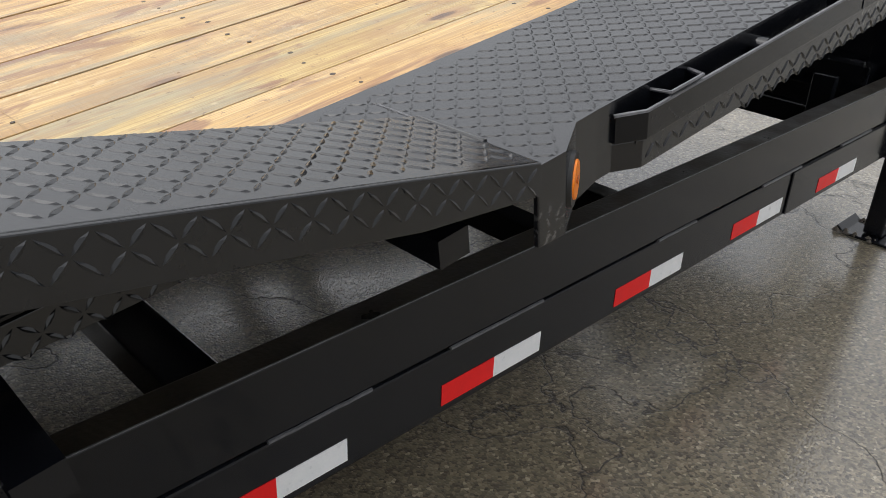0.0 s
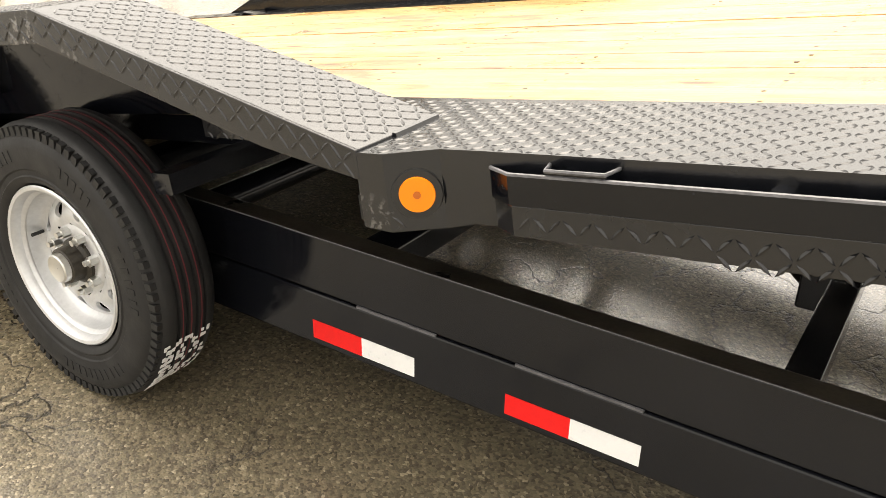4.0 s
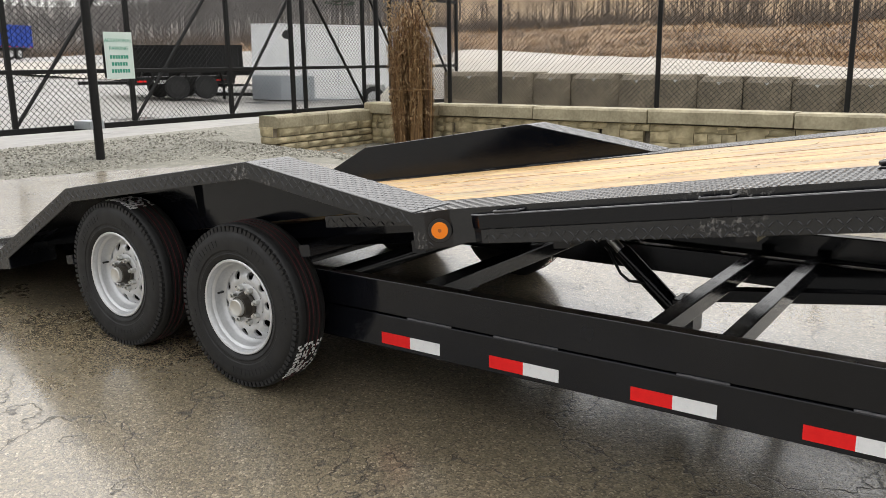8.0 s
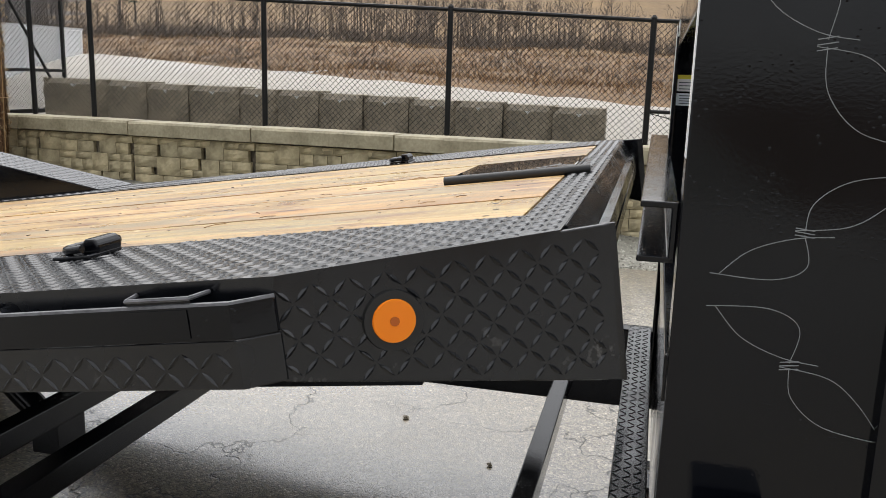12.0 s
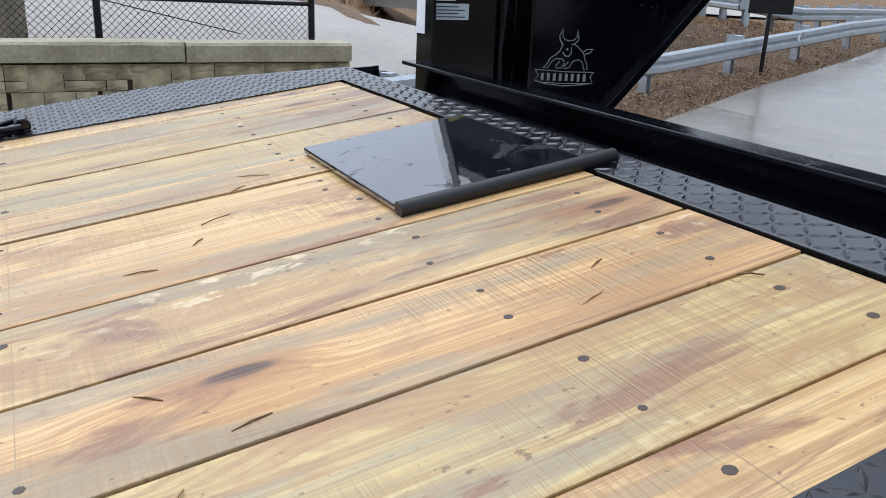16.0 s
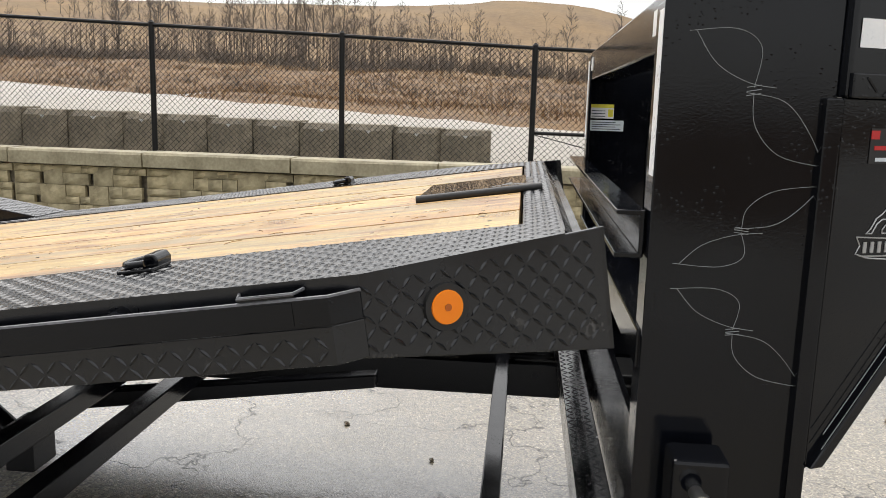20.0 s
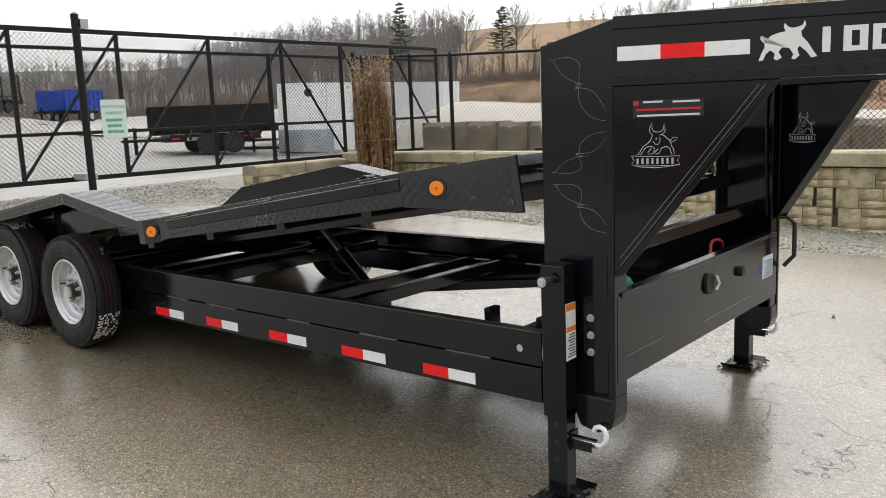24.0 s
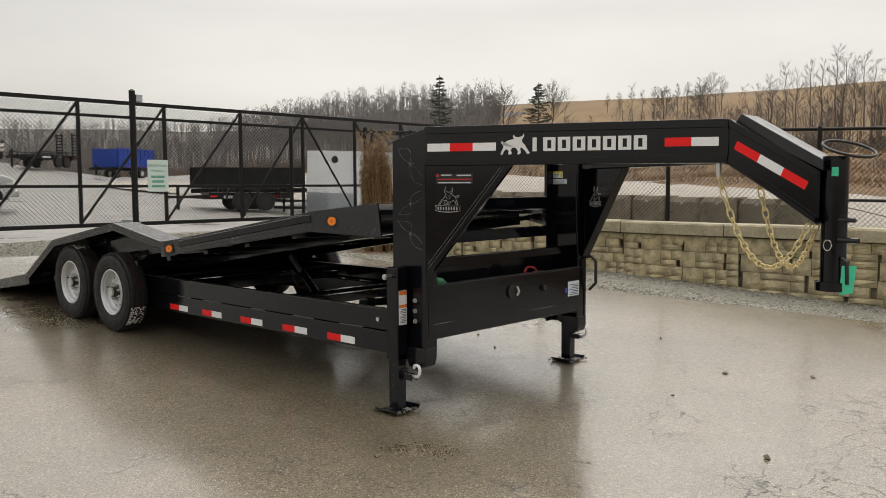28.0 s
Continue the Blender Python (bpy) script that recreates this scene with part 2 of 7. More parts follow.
def bent(scale, amount):
    """Grain coordinates that swerve round the knots."""
    add = m_.n.new("ShaderNodeVectorMath")
    add.operation = "ADD"
    c = m_.n.new("ShaderNodeCombineXYZ")
    m_.l.new(m_.calc("MULTIPLY", near_knot, amount), c.inputs[0])
    m_.l.new(m_.coords(scale, True), add.inputs[0])
    m_.l.new(c.outputs[0], add.inputs[1])
    return add.outputs[0]


broad = m_.noise(bent((16, 0.35, 0), 1.6), 1.0, 5, 0.6, 0.15)
lines = m_.noise(bent((150, 0.8, 0), 6.0), 1.0, 3, 0.6, 0.0)
fine = m_.noise(m_.coords((300, 9, 0), True), 1.0, 3)
base = m_.ramp(broad, [(0.32, (0.48, 0.31, 0.14)), (0.44, (0.68, 0.49, 0.25)), (0.54, (0.76, 0.585, 0.33)), (0.62, (0.58, 0.39, 0.185)), (0.7, (0.72, 0.55, 0.305))])
base = m_.mix(m_.ramp(lines, [(0.45, 0.0), (0.54, 0.6), (0.62, 0.1)]), base, (0.34, 0.19, 0.085))
tone = m_.ramp(m_.rnd(), [(0.0, (0.92, 0.74, 0.56)), (0.2, (1.0, 0.94, 0.80)), (0.4, (0.95, 0.76, 0.60)), (0.6, (0.76, 0.77, 0.62)), (0.8, (1.0, 0.88, 0.66)), (1.0, (0.86, 0.80, 0.66))])
base = m_.mix(0.9, base, tone, "MULTIPLY")
brown_ = m_.ramp(m_.noise(m_.coords((3.6, 1.3, 0), True), 1.9, 6, 0.7, 0.6), [(0.49, 0.0), (0.57, 0.6), (0.70, 0.8)])
base = m_.mix(brown_, base, (0.36, 0.20, 0.085))
blue_ = m_.ramp(m_.noise(m_.coords((7, 0.8, 0), True), 1.4, 6, 0.65, 0.4), [(0.50, 0.0), (0.58, 0.6), (0.68, 0.85)])
base = m_.mix(blue_, base, (0.255, 0.225, 0.165))
red_ = m_.ramp(m_.noise(m_.coords((8, 1.6, 0), True, (0, 0, 0.02)), 1.5, 5, 0.65, 0.9), [(0.56, 0.0), (0.63, 0.75)])
base = m_.mix(red_, base, (0.20, 0.085, 0.055))
streak = m_.ramp(m_.noise(m_.coords((34, 0.4, 0), True), 1.0, 4, 0.55, 0.2), [(0.64, 0.0), (0.70, 0.7)])
base = m_.mix(streak, base, (0.20, 0.085, 0.05))
base = m_.mix(m_.calc("MULTIPLY", m_.ramp(kv.outputs["Distance"], [(0.05, 0.8), (0.2, 0.0)]), pick), base, (0.33, 0.155, 0.07))
base = m_.mix(m_.calc("MULTIPLY", m_.ramp(kv.outputs["Distance"], [(0.045, 1.0), (0.075, 0.0)]), pick), base, (0.085, 0.045, 0.03))
base = m_.mix(m_.ramp(fine, [(0.45, 0.0), (0.7, 0.45)]), base, (0.36, 0.21, 0.095))
saw = m_.noise(m_.coords((5, 190, 0), True), 1.0, 2)
sawn = m_.ramp(m_.noise(m_.coords((6, 2.2, 0), True), 1.0, 3), [(0.48, 0.0), (0.60, 1.0)])
saw = m_.calc("MULTIPLY", m_.ramp(saw, [(0.42, 0.0), (0.62, 1.0)]), sawn)
base = m_.mix(m_.calc("MULTIPLY", saw, 0.38), base, (0.30, 0.18, 0.085))
pale = m_.calc("MULTIPLY", m_.ramp(m_.noise(m_.coords((60, 34, 0), True), 1.0, 2), [(0.58, 0.0), (0.66, 0.7)]), m_.ramp(m_.noise(m_.coords((4, 1.7, 0), True), 1.0, 3), [(0.55, 0.0), (0.66, 1.0)]))
base = m_.mix(pale, base, (0.70, 0.56, 0.36))
specks = m_.ramp(m_.noise(m_.coords((90, 70, 0), True), 1.0, 2), [(0.68, 0.0), (0.73, 0.7)])
base = m_.mix(specks, base, (0.15, 0.08, 0.04))
base = m_.mix(1.0, base, (1.0, 1.01, 0.95), "MULTIPLY")
m_.color(base)
m_.rough(m_.ramp(m_.noise(v_, 3.0, 4), [(0.35, 0.26), (0.7, 0.55)]))
m_.bump(m_.calc("ADD", m_.calc("ADD", m_.calc("MULTIPLY", fine, 0.5), lines), m_.calc("MULTIPLY", saw, 0.5)), 0.35, 0.002)
M_WOOD = m_.m
M_PENCIL = Mat("faint pencil line", (0.40, 0.29, 0.17), 0.8).m
M_SCREW = Mat("dark screw head", (0.06, 0.042, 0.03), 0.6).m

# wet asphalt with aggregate, hairline cracks and puddles
m_ = Mat("wet asphalt", (0.06, 0.055, 0.05), 0.2, spec=0.5)
v_ = m_.coords()
agg = m_.voronoi(v_, 120)
agg_t = m_.ramp(agg[1], [(0.05, (0.062, 0.051, 0.033)), (0.5, (0.180, 0.149, 0.099)), (0.8, (0.27, 0.226, 0.150)), (0.97, (0.50, 0.43, 0.31))])
big = m_.noise(v_, 0.55, 5, 0.6)
agg_t = m_.mix(1.0, agg_t, m_.ramp(big, [(0.3, 0.72), (0.7, 1.15)]), "MULTIPLY")
wob = m_.n.new("ShaderNodeVectorMath")
wob.operation = "ADD"
nz = m_.n.new("ShaderNodeTexNoise")
nz.inputs["Scale"].default_value, nz.inputs["Detail"].default_value = 3.0, 6
m_.l.new(v_, nz.inputs["Vector"])
m_.l.new(v_, wob.inputs[0])
m_.l.new(nz.outputs[1], wob.inputs[1])
ck = m_.voronoi(wob.outputs[0], 1.1, "DISTANCE_TO_EDGE")[0]
ck2 = m_.voronoi(wob.outputs[0], 3.4, "DISTANCE_TO_EDGE")[0]
where_ = m_.ramp(m_.noise(v_, 0.8, 3), [(0.52, 0.0), (0.66, 0.8)])
crack = m_.calc("ADD", m_.calc("MULTIPLY", m_.ramp(ck, [(0.0, 0.9), (0.005, 0.6), (0.010, 0.0)]), m_.ramp(m_.noise(v_, 0.6, 2), [(0.40, 0.0), (0.46, 1.0)])), m_.calc("MULTIPLY", m_.ramp(ck2, [(0.0, 0.75), (0.005, 0.4), (0.010, 0.0)]), where_))
m_.color(m_.mix(crack, agg_t, (0.010, 0.009, 0.008)))
pud = m_.ramp(m_.noise(v_, 0.35, 5, 0.6), [(0.50, 0.0), (0.66, 1.0)])
m_.rough(m_.mix(pud, m_.ramp(m_.noise(v_, 30, 3), [(0.3, 0.35), (0.7, 0.55)]), (0.2, 0.2, 0.2)))
m_.l.new(m_.calc("MULTIPLY", m_.ramp(m_.noise(v_, 0.9, 5, 0.6), [(0.25, 0.8), (0.5, 1.0)]), m_.calc("SUBTRACT", 1.0, m_.calc("MULTIPLY", crack, 0.9))), m_.b.inputs["Coat Weight"])
m_.l.new(m_.mix(pud, m_.ramp(m_.noise(v_, 4, 6, 0.7), [(0.3, 0.06), (0.7, 0.22)]), (0.03, 0.03, 0.03)), m_.b.inputs["Coat Roughness"])
m_.b.inputs["Coat IOR"].default_value = 1.68
stone = m_.ramp(agg[0], [(0.0, 1.0), (0.55, 0.0)])
h_ = m_.calc("MULTIPLY", m_.calc("SUBTRACT", stone, m_.calc("MULTIPLY", crack, 2.0)), m_.calc("SUBTRACT", 1.0, m_.calc("MULTIPLY", pud, 0.8)))
m_.bump(h_, 0.55, 0.003)
rel = m_.n.new("ShaderNodeBump")
rel.inputs["Strength"].default_value, rel.inputs["Distance"].default_value = 0.085, 0.004
m_.l.new(m_.calc("ADD", h_, m_.calc("MULTIPLY", m_.noise(v_, 38, 4, 0.6), 1.2)), rel.inputs["Height"])
m_.l.new(rel.outputs[0], m_.b.inputs["Coat Normal"])
M_ASPHALT = m_.m

M_GRAVEL = mottled("pale gravel", (0.10, 0.096, 0.074), (0.29, 0.28, 0.235), 9, (0.6, 0.85), 0.8, 0.03, fine=5)
M_GRASS = mottled("dead grass", (0.055, 0.033, 0.017), (0.145, 0.09, 0.044), 2.2, (0.8, 0.95), 0.7, 0.05)
M_HILL = mottled("dry hillside grass", (0.12, 0.072, 0.030), (0.23, 0.148, 0.066), 0.05, (0.85, 0.95), 0.5, 0.2, fine=14)
M_LOT = mottled("wet gravel lot", (0.10, 0.094, 0.084), (0.30, 0.29, 0.27), 0.35, (0.2, 0.7), 0.4, 0.02, fine=12)
M_FLOOR = mottled("grey leaf floor of the woods", (0.075, 0.066, 0.058), (0.13, 0.115, 0.10), 0.08, (0.85, 0.95), 0.4, 0.1, fine=14)
M_STONE = Mat("tan wall block", (0.3, 0.26, 0.18), 0.8)
v_ = M_STONE.coords()
M_STONE.color(M_STONE.mix(0.7, M_STONE.ramp(M_STONE.noise(v_, 6, 7), [(0.3, (0.20, 0.170, 0.102)), (0.7, (0.57, 0.495, 0.325))]), M_STONE.ramp(M_STONE.rnd(), [(0.0, (0.75, 0.74, 0.7)), (1.0, (1.1, 1.05, 0.95))]), "MULTIPLY"))
M_STONE.bump(M_STONE.noise(v_, 22, 6), 0.6, 0.02)
M_STONE = M_STONE.m
M_CAP = mottled("tan cap stone", (0.22, 0.190, 0.118), (0.47, 0.415, 0.285), 3, (0.5, 0.8), 0.4, 0.008)
M_CONC = mottled("cast concrete", (0.11, 0.093, 0.066), (0.31, 0.262, 0.19), 3.4, (0.6, 0.85), 0.5, 0.02)
M_PALE = mottled("pale concrete", (0.42, 0.42, 0.40), (0.56, 0.56, 0.54), 0.6, (0.6, 0.8), 0.2, 0.01)
M_FENCE = mottled("black vinyl fence", (0.006, 0.006, 0.006), (0.014, 0.014, 0.014), 8, (0.4, 0.6), 0.1, 0.001, spec=0.25)
M_GALV = mottled("galvanised steel", (0.36, 0.40, 0.43), (0.52, 0.55, 0.58), 5, (0.3, 0.5), 0.1, 0.002, metal=0.6)
M_STRAW = Mat("dried grass stem", (0.3, 0.18, 0.07), 0.8)
M_STRAW.color(M_STRAW.ramp(M_STRAW.rnd(True), [(0.0, (0.08, 0.038, 0.016)), (0.5, (0.21, 0.115, 0.046)), (1.0, (0.40, 0.25, 0.115))]))
M_STRAW = M_STRAW.m
M_SEED = mottled("dried seed head", (0.24, 0.155, 0.075), (0.46, 0.34, 0.19), 9, (0.8, 0.95), 0.3, 0.004)
M_BARK = mottled("grey bark", (0.07, 0.06, 0.052), (0.15, 0.135, 0.12), 3, (0.8, 0.95))
# bark tone lightened a little to carry the haze of distance
M_WOODS = Mat("bare far trees", (0.13, 0.11, 0.095), 0.9)
M_WOODS.color(M_WOODS.ramp(M_WOODS.rnd(True), [(0.0, (0.07, 0.056, 0.046)), (1.0, (0.16, 0.132, 0.11))]))
M_WOODS = M_WOODS.m
M_NEEDLE = mottled("pine needles", (0.03, 0.055, 0.035), (0.07, 0.105, 0.065), 2, (0.7, 0.9))
M_VWHITE = mottled("white trailer skin", (0.88, 0.89, 0.90), (0.94, 0.95, 0.95), 1.5, (0.25, 0.4), 0.05, 0.002)
M_VBLUE = mottled("blue paint", (0.01, 0.05, 0.33), (0.015, 0.075, 0.45), 2, (0.3, 0.5))
M_VSILVER = mottled("silver car paint", (0.60, 0.61, 0.62), (0.70, 0.71, 0.72), 2, (0.2, 0.3), metal=0.4)
M_VRED = mottled("dark red car paint", (0.12, 0.012, 0.012), (0.17, 0.02, 0.018), 2, (0.2, 0.3))
M_MUD = mottled("caked mud", (0.07, 0.058, 0.045), (0.17, 0.145, 0.115), 40, (0.6, 0.9), 0.8, 0.004)
M_GLASS = Mat("dark car glass", (0.02, 0.024, 0.028), 0.06).m
M_SIGN = mottled("pale green sign face", (0.62, 0.74, 0.68), (0.7, 0.8, 0.75), 6, (0.4, 0.5), 0.02, 0.001)
M_SIGNINK = Mat("green sign print", (0.03, 0.30, 0.2), 0.5).m
M_LITTER = Mat("fallen leaf litter", (0.2, 0.12, 0.06), 0.85)
M_LITTER.color(M_LITTER.ramp(M_LITTER.rnd(True), [(0.0, (0.07, 0.035, 0.018)), (0.5, (0.20, 0.11, 0.05)), (1.0, (0.38, 0.26, 0.14))]))
M_LITTER = M_LITTER.m
M_BANK = mottled("stony brown bank", (0.07, 0.040, 0.016), (0.215, 0.125, 0.050), 0.5, (0.8, 0.95), 0.8, 0.08, fine=9)
M_ROADPALE = mottled("pale gravel road", (0.27, 0.245, 0.205), (0.40, 0.37, 0.32), 0.8, (0.5, 0.8), 0.4, 0.02, fine=10)
# paler and greyer than the near trees: distance haze put into the colour
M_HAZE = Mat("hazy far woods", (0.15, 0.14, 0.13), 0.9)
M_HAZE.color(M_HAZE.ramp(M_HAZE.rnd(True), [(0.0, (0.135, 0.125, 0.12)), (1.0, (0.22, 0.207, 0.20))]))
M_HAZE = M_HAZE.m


# ---------------------------------------------------------------- mesh helpers
TILT = radians(8.42)
DECK = Matrix.Translation((0, 0, 0.926)) @ Matrix.Rotation(TILT, 4, "X")
FLIP = Matrix.Translation((-2.0, 0, 0)) @ Matrix.Diagonal((-1, 1, 1, 1))


class MB:
    """Collects vertices and faces for one mesh."""

    def __init__(self):
        self.v, self.f, self.k = [], [], []

    def add(self, vs, fs, k=0):
        o = len(self.v)
        self.v += [tuple(p) for p in vs]
        self.f += [tuple(o + i for i in q) for q in fs]
        self.k += [k] * len(fs)
        return self

    def box(self, x0, x1, y0, y1, z0, z1, m=None, k=0):
        vs = [(x, y, z) for z in (z0, z1) for y in (y0, y1) for x in (x0, x1)]
        if m is not None:
            vs = [m @ Vector(p) for p in vs]
        return self.add(vs, [(0, 2, 3, 1), (4, 5, 7, 6), (0, 1, 5, 4), (1, 3, 7, 5), (3, 2, 6, 7), (2, 0, 4, 6)], k)

    def prism(self, pts, axis, a, b, m=None, k=0):
        """A polygon given in the plane across axis, drawn out from a to b."""
        def at(p, s):
            q = list(p)
            q.insert("xyz".index(axis), s)
            return Vector(q)
        vs = [at(p, a) for p in pts] + [at(p, b) for p in pts]
        if m is not None:
            vs = [m @ p for p in vs]
        n = len(pts)
        return self.add(vs, [tuple(range(n))[::-1], tuple(range(n, 2 * n))] + [(i, (i + 1) % n, n + (i + 1) % n, n + i) for i in range(n)], k)

    def cyl(self, p, q, r, n=12, r2=None, cap=True, k=0):
        p, q = Vector(p), Vector(q)
        d = (q - p).normalized()
        a = d.orthogonal().normalized()
        b = d.cross(a)
        r2 = r if r2 is None else r2
        ring = [(math.cos(2 * math.pi * i / n), math.sin(2 * math.pi * i / n)) for i in range(n)]
        vs = [p + r * (c * a + s * b) for c, s in ring] + [q + r2 * (c * a + s * b) for c, s in ring]
        fs = [(i, (i + 1) % n, n + (i + 1) % n, n + i) for i in range(n)]
        if cap:
            fs += [tuple(range(n))[::-1], tuple(range(n, 2 * n))]
        return self.add(vs, fs, k)

    def tube(self, path, r, n=8, k=0):
        path = [Vector(p) for p in path]
        o = len(self.v)
        prev = None
        for i, p in enumerate(path):
            d = (path[min(i + 1, len(path) - 1)] - path[max(i - 1, 0)]).normalized()
            a = d.orthogonal() if prev is None else prev - d * prev.dot(d)
            a.normalize()
            prev, b = a, d.cross(a)
            self.v += [tuple(p + r * (math.cos(2 * math.pi * j / n) * a + math.sin(2 * math.pi * j / n) * b)) for j in range(n)]
        for i in range(len(path) - 1):
            for j in range(n):
                self.f.append((o + i * n + j, o + i * n + (j + 1) % n, o + (i + 1) * n + (j + 1) % n, o + (i + 1) * n + j))
                self.k.append(k)
        self.f += [tuple(o + j for j in range(n))[::-1], tuple(o + (len(path) - 1) * n + j for j in range(n))]
        self.k += [k, k]
        return self

    def lathe(self, prof, centre, axis="x", n=40, k=0):
        """A profile of (along, radius) turned about an axis."""
        o = len(self.v)
        for a, r in prof:
            for j in range(n):
                c, s = r * math.cos(2 * math.pi * j / n), r * math.sin(2 * math.pi * j / n)
                p = (a, c, s) if axis == "x" else (c, s, a)
                self.v.append((p[0] + centre[0], p[1] + centre[1], p[2] + centre[2]))
        for i in range(len(prof) - 1):
            for j in range(n):
                self.f.append((o + i * n + j, o + i * n + (j + 1) % n, o + (i + 1) * n + (j + 1) % n, o + (i + 1) * n + j))
                self.k.append(k)
        return self

    def turned(self, m):
        self.v = [tuple(m @ Vector(p)) for p in self.v]
        if m.determinant() < 0:
            self.f = [q[::-1] for q in self.f]
        return self

    def mesh(self, name, *mats, smooth=None):
        me = bpy.data.meshes.new(name)
        me.from_pydata(self.v, [], self.f)
        for q in mats:
            me.materials.append(q)
        if len(mats) > 1:
            me.polygons.foreach_set("material_index", self.k)
        bm = bmesh.new()
        bm.from_mesh(me)
        if len(bm.faces) < 60000:
            bmesh.ops.recalc_face_normals(bm, faces=bm.faces)
        bm.to_mesh(me)
        bm.free()
        if smooth:
            me.shade_smooth()
            me.set_sharp_from_angle(angle=radians(smooth))
        return me


def thing(name, label, category, at=(0, 0, 0), group="", kind=""):
    """An Empty at the base of a thing, whose parts go under it."""
    e = new(name)
    e.empty_display_size = 0.1
    e.matrix_world = Matrix.Translation(at)
    e["base"] = Vector(at)
    return tagged(e, label, category, group, kind)


def part(name, mb, mat, parent, label="", bevel=0.0, smooth=None, kind=""):
    """One mesh under a thing or a part; its vertices are in world places."""
    mats = mat if isinstance(mat, tuple) else (mat,)
    ob = new(name, mb.mesh(name, *mats, smooth=smooth))
    if parent is not None:
        ob.parent = parent
        root = parent
        while root.parent is not None:
            root = root.parent
        base = Vector(root["base"]) if "base" in root else Vector((0, 0, 0))
        ob.matrix_parent_inverse = Matrix.Translation(-base) if parent is root else Matrix.Identity(4)
    if bevel:
        b = ob.modifiers.new("edge", "BEVEL")
        b.width, b.segments, b.limit_method, b.angle_limit = bevel, 2, "ANGLE", radians(40)
    return tagged(ob, label, kind=kind)


def solo(name, mb, mat, label, category, kind="", group="", bevel=0.0, smooth=None):
    ob = part(name, mb, mat, None, "", bevel, smooth)
    return tagged(ob, label, category, group, kind)


def lugs(mb, o, a, b, la, lb, inside=None, pitch=0.0245, h=0.0017):
    """Raised lozenges of tread plate on the plane from o along unit ways a and b, alternately turned."""
    o, a, b = Vector(o), Vector(a).normalized(), Vector(b).normalized()
    n = a.cross(b)
    for i in range(int(la / pitch)):
        for j in range(int(lb / pitch)):
            s, t = (i + 0.5) * pitch, (j + 0.5) * pitch
            if inside is not None and not inside(s, t):
                continue
            g = 1 if (i + j) % 2 else -1
            d, e = (a * 0.7071 + b * 0.7071 * g), (a * -0.7071 * g + b * 0.7071)
            c = o + a * s + b * t
            L, W = 0.0152, 0.0034
            vs = [c - d * L, c - e * W - d * 0.004, c - e * W + d * 0.004, c + d * L, c + e * W + d * 0.004, c + e * W - d * 0.004, c - d * 0.010 + n * h, c + d * 0.010 + n * h]
            mb.add(vs, [(0, 1, 6), (1, 2, 7, 6), (2, 3, 7), (3, 4, 7), (4, 5, 6, 7), (5, 0, 6)])
    return mb


def strip(plan, thick, heights):
    """An upright strip along a line of (x, u) with (low, high) at each corner, thick metres inwards."""
    mb = MB()
    n = len(plan)
    for (x, u), (a, b) in zip(plan, heights):
        mb.v += [(x, u, a), (x, u, b), (x - thick, u, b), (x - thick, u, a)]
    for i in range(n - 1):
        o = 4 * i
        mb.f += [(o + k, o + 4 + k, o + 4 + (k + 1) % 4, o + (k + 1) % 4) for k in range(4)]
    mb.f += [(0, 1, 2, 3), tuple(4 * (n - 1) + k for k in (3, 2, 1, 0))]
    mb.k = [0] * len(mb.f)
    return mb


def both(m):
    """The near side and its mirror image."""
    return ((Matrix.Identity(4), m), (FLIP, m))


# ---------------------------------------------------------------- ground
def plane_z(x, y):
    return 0.01 + 0.0425 * (3.4 - min(y, 9.5)) - 0.011 * x + 0.05 * min(max(0.0, y - 12), 9)


def step(a, b, v):
    t = min(max((v - a) / (b - a), 0), 1)
    return t * t * (3 - 2 * t)


def dip(x, y):
    """How far the gravel strip falls below the asphalt's plane towards the block wall."""
    return (0.16 + 0.14 * step(0, -6, y)) * step(-5.4, -7.6, x) * (1 - step(-8.7, -9.6, x)) * (1 - step(-7.2, -8.6, y)) * (1 - step(6, 9, y))


